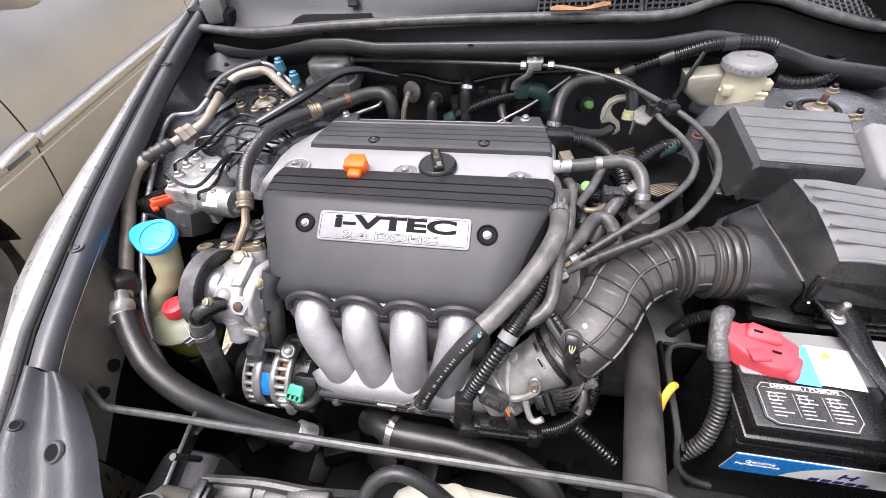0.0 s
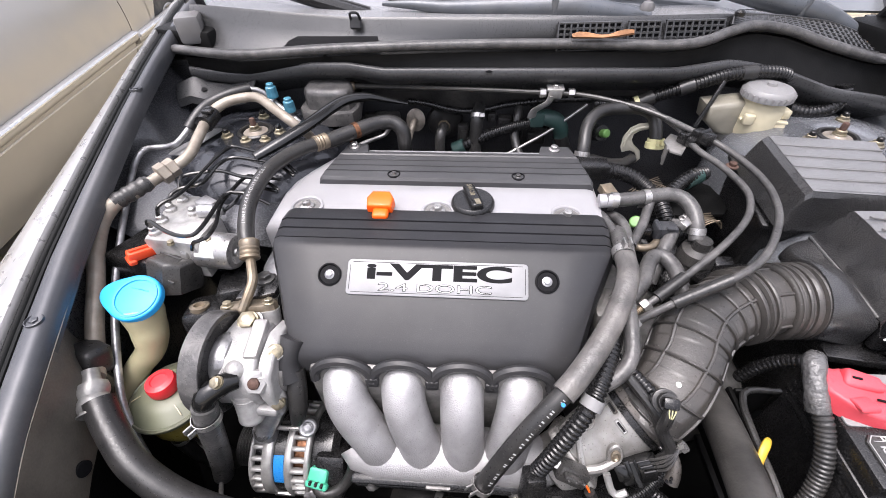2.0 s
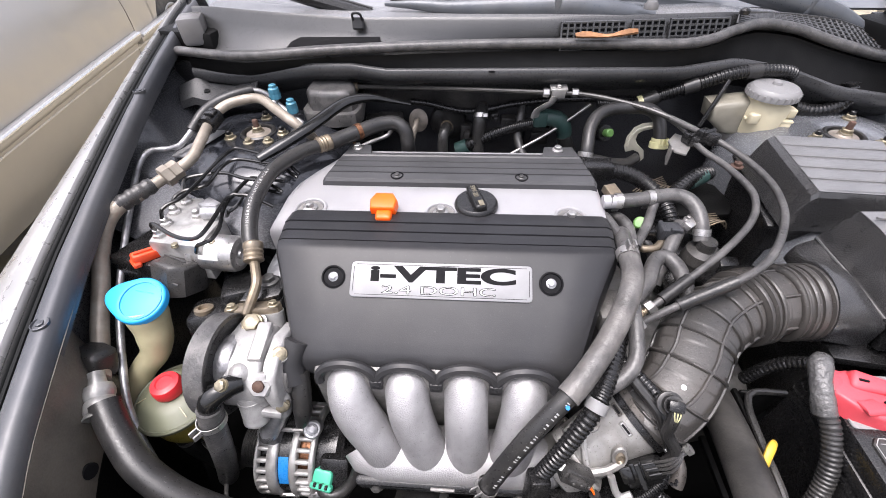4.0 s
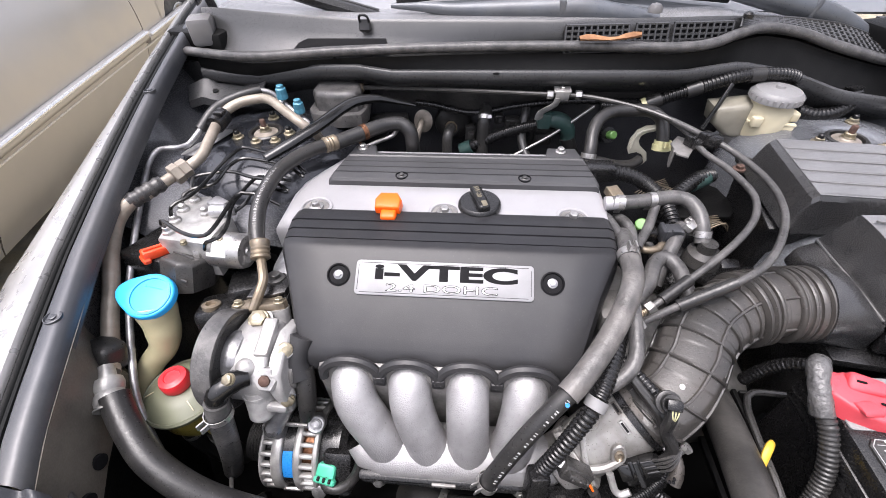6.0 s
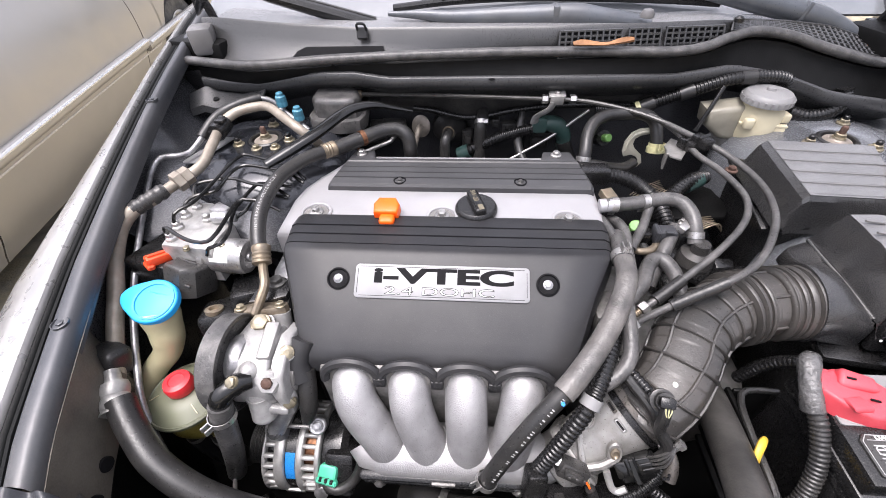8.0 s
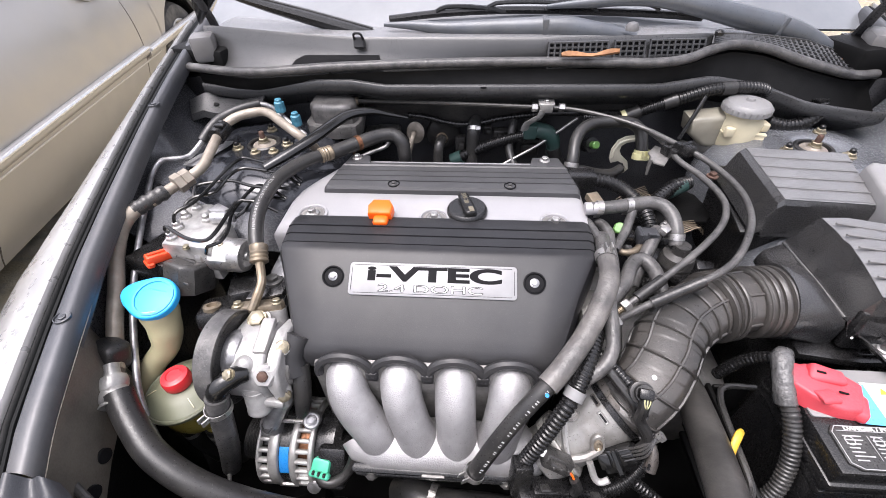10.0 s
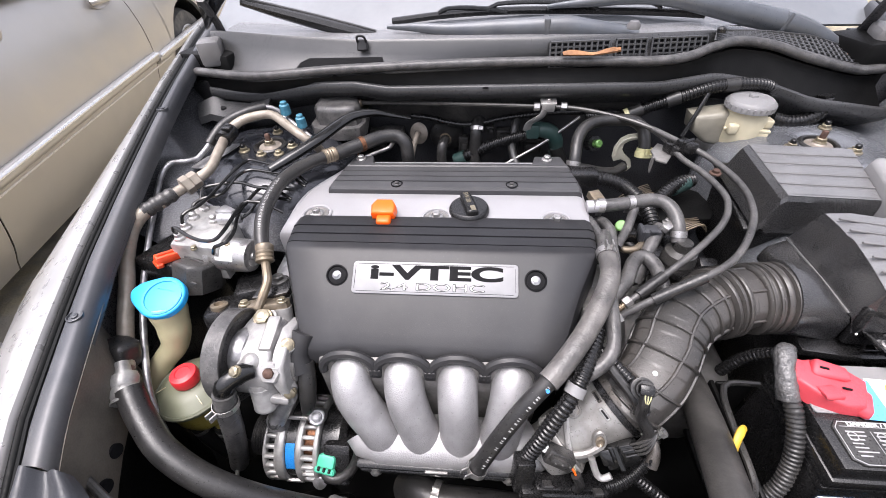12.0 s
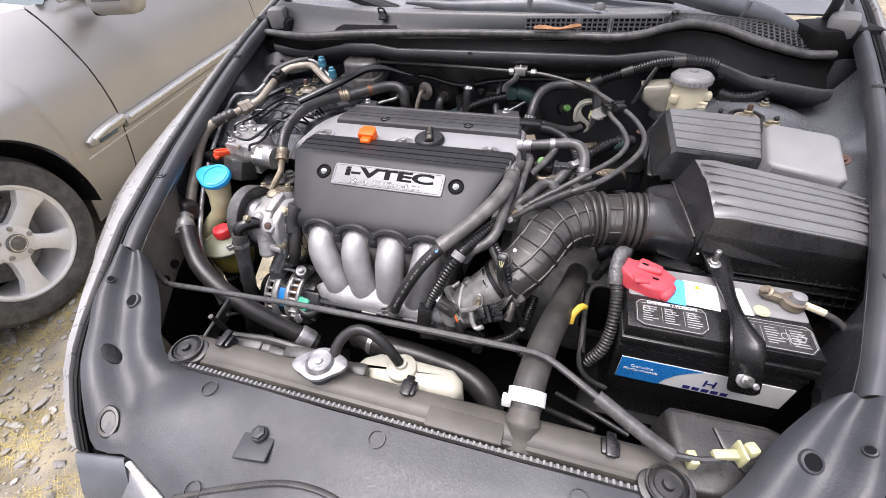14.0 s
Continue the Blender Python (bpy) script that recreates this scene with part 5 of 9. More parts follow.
part("stator", lathe(bmesh.new(), [(0.045, 0.040), (0.0545, 0.040), (0.0545, 0.066), (0.045, 0.066)], ma, 48), BLACK, alt)
for nm, bands, s0, s1, x0, x1 in (("front_frame", [(0.008, 0.013), (0.027, 0.043)], 0.010, 0.030, 0.008, 0.043), ("rear_frame", [(0.062, 0.073), (0.092, 0.100)], 0.071, 0.094, 0.062, 0.100)):
    b = bmesh.new()
    for h0, h1 in bands:
        lathe(b, [(0.050, h0), (0.0585, h0), (0.060, h0 + 0.0015), (0.060, h1 - 0.0015), (0.0585, h1), (0.050, h1)], ma, 56, cap=False)
    for k in range(26):
        a = 2 * math.pi * (k + 0.3) / 26
        box(b, (0.0056, 0.009, s1 - s0), ma @ Matrix.Rotation(a, 4, "Z") @ at(0.0553, 0, (s0 + s1) / 2, 0, 0, 90), 0.0014, 1)
    part(nm, b, MODM, alt, "slotted aluminium frame", sharp=50)
    part("windings", lathe(bmesh.new(), [(0.036, x0 + 0.002), (0.047, x0 + 0.004), (0.047, x1 - 0.004), (0.036, x1 - 0.002)], ma, 28), COPPER if x0 > 0.05 else BLACK, alt, "windings behind the slots")
rows = []
for k in range(9):
    a = radians(124 + 5 * k)
    rows.append([(-0.416 + h, 0.296 + 0.0572 * math.cos(a), 0.572 + 0.0572 * math.sin(a)) for h in (0.039, 0.0525)])
part("blue_sticker", sheet(bmesh.new(), rows, 0.0004), LBLUE, alt, "bright blue sticker")
b = lathe(bmesh.new(), [(0.052, 0.1005), (0.053, 0.103), (0.052, 0.130), (0.045, 0.140), (0.004, 0.142)], ma, 32)
box(b, (0.040, 0.05, 0.06), at(-0.300, 0.262, 0.590, -40, 0, 0), 0.006, 2)
part("end_cap", b, BLACK, alt, "black plastic end cap")
part("ribbed_pulley", lathe(bmesh.new(), [(0.015, -0.03)] + [(0.030 - 0.003 * (i % 2), -0.03 + 0.0024 * i) for i in range(16)] + [(0.015, 0.007)], ma, 28), BLACKD, alt)
b = bmesh.new()
tube(b, [(-0.386, 0.281, 0.652), (-0.372, 0.290, 0.678), (-0.357, 0.300, 0.706)], 0.0125, 14, 0.006)
box(b, (0.030, 0.024, 0.03), at(-0.392, 0.288, 0.634, -20, 0, 0), 0.007, 2)
part("mount_ear", b, ALU, alt)
b = bmesh.new()
bolt(b, along((-0.386, 0.277, 0.656), (-0.15, -0.6, 0.75)), 0.0088, 0.006, 1.25)
part("ear_bolt", b, DARKSTEEL, alt)
b = bmesh.new()
lathe(b, [(0.012, -0.016), (0.012, 0.006), (0.010, 0.008)], along((-0.330, 0.290, 0.652), (0.2, -0.5, 0.8)), 14)
bolt(b, along((-0.328, 0.286, 0.659), (0.2, -0.5, 0.8)), 0.006, 0.006, 1.2)
part("mount_ear", b, ALU, alt)
part("through_bolt", tube(bmesh.new(), [(-0.385, 0.286, 0.654), (-0.335, 0.286, 0.654)], 0.003, 8), STEEL, alt)
part("through_bolt", tube(bmesh.new(), [(-0.382, 0.236, 0.560), (-0.355, 0.236, 0.560)], 0.003, 8), STEEL, alt)
b = lathe(bmesh.new(), [(0.010, -0.006), (0.010, 0.010), (0.0085, 0.011)], along((-0.328, 0.238, 0.566), (0, -0.8, 0.6)), 14)
part("corner_lug", b, ALU, alt)
b = bmesh.new()
prism(b, roundrect(0.026, 0.024, 0.005, 3), 0.022, along((-0.312, 0.254, 0.594), (-0.1, -0.55, 0.8)), 0.003, 2)
box(b, (0.030, 0.008, 0.010), along((-0.312, 0.2415, 0.612), (-0.1, -0.55, 0.8)) @ at(0, -0.008, 0), 0.002, 1)
gp = part("plug", b, GREEN, alt, "green connector plug")
b = bmesh.new()
for k in range(3):
    box(b, (0.004, 0.006, 0.004), along((-0.312, 0.2405, 0.6135), (-0.1, -0.55, 0.8)) @ at(-0.008 + 0.008 * k, -0.006, 0.003), 0.001, 1)
part("plug_pins", b, BLACK, gp)
part("plug_cable", tube(bmesh.new(), [(-0.316, 0.240, 0.606), (-0.312, 0.232, 0.600), (-0.300, 0.229, 0.597), (-0.286, 0.233, 0.600), (-0.272, 0.245, 0.612), (-0.262, 0.262, 0.640)], 0.0072, 12, 0.005), RUBBER, gp)
b = bmesh.new()
box(b, (0.012, 0.002, 0.020), at(-0.343, 0.2385, 0.578, -20, 0, 0), 0.0004, 1)
part("white_tag", b, WHITE, alt, "small white tag")

# steering fluid reservoir
res = thing("steering_reservoir", (-0.50, 0.31, 0.62), "steering fluid reservoir of yellowed plastic with a red cap", "reservoir")
RX, RY, RZ = -0.517, 0.310, 0.006
part("bowl", lathe(bmesh.new(), [(0.02, 0.606), (0.036, 0.612), (0.042, 0.63), (0.0435, 0.668)], at(RX, RY, RZ), 32), FLUID, res, "yellow fluid bowl")
part("lid", lathe(bmesh.new(), [(0.0435, 0.666), (0.050, 0.667), (0.0515, 0.670), (0.0515, 0.674), (0.049, 0.676), (0.0475, 0.6755), (0.034, 0.684), (0.026, 0.688), (0.004, 0.689)], at(RX, RY, RZ), 40), PSRES, res, "grey-green lid")
for a in (200, 320):
    b = bmesh.new()
    box(b, (0.016, 0.0012, 0.0012), at(RX + 0.037 * math.cos(radians(a)), RY + 0.037 * math.sin(radians(a)), RZ + 0.6835, 0, 26, a), 0.0003, 1)
    part("moulded_line", b, CREAM, res)
part("cap", lathe(bmesh.new(), [(0.0165, 0.688), (0.0185, 0.692), (0.0185, 0.702), (0.0168, 0.707), (0.0105, 0.709), (0.0095, 0.7075), (0.003, 0.708)], at(RX, RY + 0.002, RZ), 28), RED, res, "red screw cap")
for dx in (-0.018, 0.022):
    part("spout", lathe(bmesh.new(), [(0.009, 0.575), (0.009, 0.61)], at(RX + dx, 0.293, RZ), 14), FLUID, res)
    b = bmesh.new()
    tube(b, [(RX + dx, 0.293, 0.604), (RX + dx, 0.292, 0.56), (RX + dx, 0.30, 0.48)], 0.0125, 12)
    part("spout_hose", b, RUBBER, res)
    b = bmesh.new()
    lathe(b, [(0.0132, 0.578), (0.0138, 0.578), (0.0138, 0.586), (0.0132, 0.586)], at(RX + dx, 0.293, RZ), 16, cap=False)
    part("hose_clamp", b, STEEL, res)

# washer filler
wash = thing("washer_filler", (-0.55, 0.38, 0.65), "washer fluid filler neck of cream plastic with a blue cap", "washer filler")
part("neck", tube(bmesh.new(), [(-0.550, 0.381, 0.782), (-0.549, 0.376, 0.765), (-0.547, 0.366, 0.74), (-0.553, 0.355, 0.715), (-0.574, 0.342, 0.692), (-0.587, 0.328, 0.668), (-0.585, 0.318, 0.64), (-0.575, 0.315, 0.60)], 0.0165, 20, 0.005,
                  taper=[1.48, 1.52, 1.34, 1.3, 1.12, 1.05, 1, 1, 1, 1, 1, 1.0, 0.9, 0.8]), NECKM, wash, sharp=60)
m = axes((-0.5505, 0.383, 0.789), (0.95, -0.1, -0.1), (0.1, 0.93, 0.30)) @ Matrix.Diagonal((0.92, 0.92, 1, 1))
ring = [(0.036 * math.cos(a) if math.cos(a) > -0.6 else 0.036 * math.cos(a) - 0.013 * ((-math.cos(a) - 0.6) / 0.4) ** 1.3, 0.034 * math.sin(a)) for a in (2 * math.pi * k / 40 for k in range(40))]
b = prism(bmesh.new(), ring, 0.010, m @ at(0, 0, -0.004), 0.003, 3)
wc = part("cap", b, BLUE, wash, "bright blue flip cap")
part("cap_rim", lathe(bmesh.new(), [(0.029, 0.0055), (0.029, 0.0075), (0.026, 0.0075), (0.0255, 0.0055)], m @ at(0.003, 0, 0), 36), BLUE, wc)
b = bmesh.new()
for k in range(5):
    box(b, (0.004, 0.0015, 0.0006), m @ at(-0.010 + 0.006 * k, 0.012, 0.0066))
part("raised_mark", b, BLUE, wc)

# brake modulator
abs_unit = thing("brake_modulator", (-0.53, 0.52, 0.70), "aluminium brake modulator with motor, plug and steel lines", "brake modulator")
b = bmesh.new()
prism(b, [(-0.562, 0.452), (-0.575, 0.548), (-0.535, 0.552), (-0.500, 0.528), (-0.482, 0.506), (-0.488, 0.444)], 0.062, at(0, 0, 0.768), 0.004, 2)
part("body", b, MODM, abs_unit, "pale machined aluminium block")
b = bmesh.new()
box(b, (0.030, 0.022, 0.016), at(-0.512, 0.530, 0.829, 0, 0, -30), 0.004, 2)
lathe(b, [(0.010, 0), (0.010, 0.022), (0.007, 0.024), (0.006, 0.034), (0.003, 0.035)], along((-0.508, 0.507, 0.836), (1, 0.02, 0.0)), 16)
part("pressure_fitting", b, ALU, abs_unit)
m = along((-0.515, 0.468, 0.800), (0.99, -0.08, 0.0))
b = lathe(bmesh.new(), [(0.024, 0), (0.0255, 0.002), (0.0255, 0.010), (0.023, 0.012), (0.023, 0.016), (0.0255, 0.018), (0.0255, 0.060), (0.023, 0.067), (0.016, 0.069), (0.015, 0.067), (0.007, 0.067), (0.006, 0.070), (0.001, 0.0705)], m, 36)
part("motor", b, STEEL, abs_unit, "round motor can")
rows = []
for k in range(6):
    a = radians(105 + 11 * k)
    rows.append([(m @ Vector((0.0258 * math.cos(a), 0.0258 * math.sin(a), h)))[:] for h in (0.022, 0.050)])
part("white_label", sheet(bmesh.new(), rows, 0.0003), WHITE, abs_unit)
for k in range(3):
    b = bmesh.new()
    bolt(b, at(-0.522 + 0.022 * k, 0.448 + 0.006 * k, 0.826 - 0.002 * k), 0.0045, 0.005, 1.2)
    part("block_screw", b, YZINC, abs_unit)
b = bmesh.new()
box(b, (0.080, 0.115, 0.05), at(-0.583, 0.49, 0.772, -8, 0, -12), 0.006, 2)
part("bracket", b, BLACK, abs_unit)
b = bmesh.new()
prism(b, [(-0.026, -0.030), (-0.030, 0.0), (-0.024, 0.026), (0.012, 0.030), (0.024, 0.012), (0.024, -0.020), (0.010, -0.034)], 0.045, at(-0.528, 0.432, 0.762, -25, 0, -20), 0.008, 3)
part("harness_plug", b, BLACKD, abs_unit, "grey-black harness plug")
for k in range(5):
    b = bmesh.new()
    box(b, (0.040, 0.0028, 0.004), at(-0.530, 0.454 - 0.010 * k, 0.8065 + 0.0045 * (k - 5) * -1 - 0.018 + 0.0, -25, 0, -20), 0.001, 1)
    part("plug_rib", b, BLACKD, abs_unit)
b = bmesh.new()
box(b, (0.016, 0.036, 0.014), at(-0.571, 0.447, 0.809, -12, 0, -38), 0.003, 2)
box(b, (0.020, 0.010, 0.008), at(-0.580, 0.434, 0.806, -12, 0, -38), 0.002, 1)
box(b, (0.004, 0.030, 0.004), at(-0.569, 0.448, 0.817, -12, 0, -38), 0.001, 1)
part("lock_lever", b, REDOR, abs_unit, "vermilion locking lever")
for x, y in ((-0.555, 0.488), (-0.557, 0.514), (-0.553, 0.538), (-0.551, 0.464), (-0.520, 0.508)):
    b = bmesh.new()
    lathe(b, [(0.0085, -0.004), (0.0085, 0.005), (0.006, 0.007)], at(x, y, 0.829), 6)
    lathe(b, [(0.0055, 0.005), (0.0055, 0.012), (0.003, 0.014)], at(x, y, 0.829), 12)
    part("line_nut", b, STEEL, abs_unit)
for pts in ([(-0.556, 0.486, 0.838), (-0.552, 0.488, 0.852), (-0.546, 0.494, 0.858), (-0.532, 0.522, 0.858), (-0.527, 0.611, 0.858), (-0.520, 0.643, 0.858), (-0.505, 0.647, 0.858), (-0.428, 0.616, 0.856), (-0.40, 0.604, 0.84)],
            [(-0.557, 0.514, 0.838), (-0.554, 0.522, 0.85), (-0.546, 0.537, 0.852), (-0.521, 0.553, 0.852), (-0.520, 0.603, 0.852), (-0.507, 0.624, 0.852), (-0.472, 0.619, 0.852), (-0.430, 0.606, 0.852), (-0.40, 0.594, 0.84)],
            [(-0.553, 0.538, 0.838), (-0.558, 0.552, 0.848), (-0.562, 0.572, 0.85), (-0.537, 0.584, 0.85), (-0.510, 0.588, 0.85), (-0.474, 0.575, 0.85), (-0.437, 0.566, 0.85), (-0.41, 0.556, 0.84)],
            [(-0.551, 0.464, 0.838), (-0.548, 0.458, 0.852), (-0.540, 0.455, 0.858), (-0.504, 0.435, 0.858), (-0.475, 0.429, 0.858), (-0.466, 0.446, 0.858), (-0.468, 0.515, 0.858), (-0.455, 0.522, 0.858), (-0.437, 0.521, 0.856), (-0.41, 0.52, 0.84)],
            [(-0.482, 0.432, 0.832), (-0.473, 0.431, 0.846), (-0.460, 0.438, 0.848), (-0.460, 0.464, 0.848), (-0.473, 0.510, 0.848), (-0.468, 0.573, 0.848), (-0.455, 0.584, 0.844), (-0.42, 0.59, 0.835)],
            [(-0.475, 0.507, 0.836), (-0.462, 0.519, 0.842), (-0.462, 0.547, 0.842), (-0.445, 0.557, 0.842), (-0.415, 0.56, 0.835)]):
    part("brake_line", tube(bmesh.new(), pts, 0.0027, 8, 0.005), LINEM, abs_unit, "thin black steel line")
b = bmesh.new()
bolt(b, at(-0.468, 0.60, 0.80, -10, 0, 0), 0.008, 0.008)
part("bracket_bolt", b, YZINC, abs_unit)
single("threaded_insert", lathe(bmesh.new(), [(0.012, 0), (0.012, 0.006), (0.007, 0.007), (0.006, 0.002)], at(-0.478, 0.388, 0.765, -20, 0, 0), 16), BRASS, "small brass insert on a black bracket", "insert")
bm = bmesh.new()
box(bm, (0.05, 0.06, 0.04), at(-0.478, 0.395, 0.743, -20, 0, 20), 0.008)
box(bm, (0.05, 0.06, 0.06), at(-0.455, 0.44, 0.735, -10, 0, 20), 0.010)
single("hose_bracket", bm, BLACK, "black plastic bracket behind the pump", "bracket")

# ---- hoses and pipes on the passenger side ----
acp = thing("aircon_pipe", (-0.6, 0.5, 0.75), "oxidised aluminium air conditioning pipe", "pipe")
part("upper_pipe", tube(bmesh.new(), [(-0.408, 0.735, 0.80), (-0.409, 0.715, 0.84), (-0.416, 0.694, 0.870), (-0.436, 0.699, 0.884), (-0.465, 0.722, 0.890), (-0.505, 0.757, 0.893), (-0.535, 0.758, 0.892), (-0.562, 0.74, 0.889), (-0.577, 0.713, 0.880), (-0.569, 0.65, 0.872), (-0.567, 0.607, 0.863), (-0.590, 0.573, 0.854), (-0.615, 0.531, 0.848)], 0.0083, 14, 0.006), PIPE, acp)
part("lower_pipe", tube(bmesh.new(), [(-0.612, 0.536, 0.849), (-0.634, 0.510, 0.842), (-0.648, 0.487, 0.825), (-0.640, 0.448, 0.806), (-0.625, 0.408, 0.785), (-0.610, 0.362, 0.76), (-0.597, 0.325, 0.736), (-0.58, 0.30, 0.735)], 0.0105, 14, 0.006), PIPE, acp, "dusty brown lower pipe")
part("sleeve", tube(bmesh.new(), [(-0.634, 0.511, 0.843), (-0.616, 0.532, 0.849), (-0.602, 0.552, 0.852)], 0.0124, 14, pitch=0.012, depth=0.12), BLACKD, acp, "dark ribbed rubber sleeve")
b = lathe(bmesh.new(), [(0.012, -0.014), (0.016, -0.012), (0.016, 0.0), (0.012, 0.001)], along((-0.588, 0.578, 0.855), (0.3, 0.45, 0.1)), 6)
lathe(b, [(0.0125, 0.0), (0.0145, 0.002), (0.0145, 0.014), (0.011, 0.016)], along((-0.588, 0.578, 0.855), (0.3, 0.45, 0.1)), 6)
part("hex_union", b, PIPE, acp, "pale hexagon union")
b = lathe(bmesh.new(), [(0.0115, -0.016), (0.0150, -0.015), (0.0150, 0.016), (0.0115, 0.017)], along((-0.575, 0.702, 0.879), (0.05, 0.6, 0.1)), 16)
box(b, (0.018, 0.014, 0.006), at(-0.568, 0.70, 0.894, 0, 0, 0), 0.002)
part("pipe_clip", b, BLACK, acp)
thin = hose("aircon_line", [(-0.440, 0.765, 0.835), (-0.452, 0.771, 0.846), (-0.480, 0.785, 0.861), (-0.495, 0.790, 0.873), (-0.510, 0.790, 0.889), (-0.529, 0.785, 0.897), (-0.555, 0.766, 0.896), (-0.582, 0.745, 0.890), (-0.597, 0.720, 0.882), (-0.608, 0.695, 0.868), (-0.620, 0.658, 0.855), (-0.636, 0.642, 0.858), (-0.660, 0.637, 0.856), (-0.666, 0.612, 0.846), (-0.650, 0.55, 0.825), (-0.634, 0.487, 0.80), (-0.612, 0.41, 0.765), (-0.577, 0.325, 0.72), (-0.552, 0.278, 0.69), (-0.521, 0.236, 0.63), (-0.51, 0.22, 0.58)],
            0.0048, ALU, "thin bare aluminium refrigerant line", "pipe")
for p in ((-0.4935, 0.790, 0.880), (-0.461, 0.775, 0.860)):
    valve = thing("service_port", p, "refrigerant service port with a teal dust cap", "service port", "service ports")
    part("stub", tube(bmesh.new(), [(p[0] - 0.008, p[1] - 0.018, p[2] - 0.012), p], 0.006, 10), ALU, valve)
    part("dust_cap", lathe(bmesh.new(), [(0.0088, 0), (0.0100, 0.001), (0.0102, 0.008), (0.0096, 0.010), (0.0100, 0.012), (0.0094, 0.019), (0.0066, 0.021), (0.0066, 0.025), (0.005, 0.026)], at(*p), 10), TEAL, valve, sharp=25)
bm = bmesh.new()
tube(bm, [(-0.610, 0.692, 0.866), (-0.597, 0.720, 0.883), (-0.582, 0.745, 0.891), (-0.555, 0.766, 0.897), (-0.529, 0.785, 0.898)], 0.0088, 12, 0.008)
single("sleeved_line", bm, RUBBER, "black sleeved line over the strut tower", "hose")
bm = bmesh.new()
prism(bm, roundrect(0.05, 0.09, 0.008), 0.002, at(-0.605, 0.69, 0.842, 4, -14, -25), 0.0005)
single("warning_sticker", bm, LABEL, "worn grey sticker on the strut tower apron", "sticker")
bm = bmesh.new()
acb = thing("aircon_hose", (-0.45, 0.2, 0.6), "thick black air conditioning hose with a crimped fitting", "hose")
part("tube", tube(bm, [(-0.556, 0.272, 0.735), (-0.546, 0.260, 0.728), (-0.525, 0.240, 0.718), (-0.492, 0.214, 0.700), (-0.444, 0.195, 0.672), (-0.39, 0.188, 0.638), (-0.335, 0.190, 0.598), (-0.292, 0.195, 0.565), (-0.275, 0.198, 0.55)], 0.0170, 18, 0.008), RUBBER, acb, sharp=60)
part("crimp", lathe(bmesh.new(), [(0.009, -0.022), (0.010, -0.006), (0.0155, -0.004), (0.0170, 0.002), (0.0165, 0.008), (0.0148, 0.012), (0.0170, 0.016), (0.0178, 0.023), (0.0168, 0.028), (0.0190, 0.031), (0.0190, 0.033), (0.016, 0.033)], along((-0.572, 0.286, 0.738), (0.42, -0.68, -0.32)), 28), MODM, acb, "pale aluminium crimp")
part("end_ferrule", lathe(bmesh.new(), [(0.020, 0), (0.0215, 0.003), (0.0205, 0.015), (0.0215, 0.02), (0.0200, 0.03)], along((-0.305, 0.195, 0.574), (0.6, 0.05, -0.5)), 24), ALU, acb)
b = bmesh.new()
box(b, (0.042, 0.034, 0.040), at(-0.598, 0.322, 0.742, -25, 0, -20), 0.008, 3)
part("rubber_block", b, RUBBER, acb)
b = bmesh.new()
prism(b, [(-0.032, -0.03), (-0.036, 0.03), (-0.02, 0.056), (0.012, 0.058), (0.03, 0.03), (0.03, -0.02), (0.012, -0.030), (0.0, -0.050)], 0.006, at(-0.628, 0.305, 0.728, -30, -15, -10), 0.002)
part("bracket", b, BLACK, acb)
for p in ((-0.625, 0.322, 0.742), (-0.625, 0.28, 0.722)):
    b = bmesh.new()
    bolt(b, at(*p, -30, -15, 0), 0.0065, 0.007, 1.4)
    part("bracket_bolt", b, BRASS, acb)

psh = thing("steering_pressure_hose", (-0.42, 0.5, 0.82), "steering pressure hose with brass crimps and printed text", "hose")
part("tube", tube(bmesh.new(), [(-0.418, 0.446, 0.818), (-0.427, 0.47, 0.832), (-0.432, 0.50, 0.847), (-0.431, 0.53, 0.857), (-0.424, 0.568, 0.865), (-0.408, 0.605, 0.867), (-0.388, 0.636, 0.866), (-0.362, 0.664, 0.861)], 0.0107, 14, 0.006), RUBBER, psh)
part("upper_tube", tube(bmesh.new(), [(-0.366, 0.660, 0.861), (-0.345, 0.679, 0.862), (-0.318, 0.700, 0.864), (-0.290, 0.722, 0.865), (-0.264, 0.732, 0.862), (-0.248, 0.727, 0.850), (-0.245, 0.724, 0.825), (-0.245, 0.73, 0.79)], 0.0125, 14, 0.006), RUBBER, psh)
for o, d, ln in (((-0.414, 0.436, 0.812), (-0.14, 0.55, 0.35), 0.028), ((-0.378, 0.647, 0.865), (0.5, 0.5, -0.05), 0.024)):
    b = lathe(bmesh.new(), [(0.009, 0), (0.0128, 0.002), (0.0130, ln * 0.16), (0.0118, ln * 0.22), (0.0128, ln * 0.3), (0.0118, ln * 0.42), (0.0130, ln * 0.52), (0.0118, ln * 0.62), (0.0130, ln * 0.74), (0.0130, ln * 0.92), (0.0112, ln)], along(o, d), 20)
    part("crimp", b, BRASS, psh, "dull brass crimp sleeve")
b = bmesh.new()
lathe(b, [(0.0126, -0.004), (0.0137, -0.004), (0.0137, 0.004), (0.0126, 0.004)], along((-0.322, 0.697, 0.864), (0.7, 0.6, 0.03)), 20, cap=False)
box(b, (0.004, 0.004, 0.018), at(-0.330, 0.69, 0.853), 0.001)
part("copper_clamp", b, COPPER, psh, "copper coloured clamp")
part("steel_pipe", tube(bmesh.new(), [(-0.415, 0.440, 0.814), (-0.406, 0.421, 0.811), (-0.400, 0.405, 0.806), (-0.402, 0.388, 0.797), (-0.408, 0.374, 0.784)], 0.0062, 10, 0.004), BRASS, psh)
text = bmesh.new()
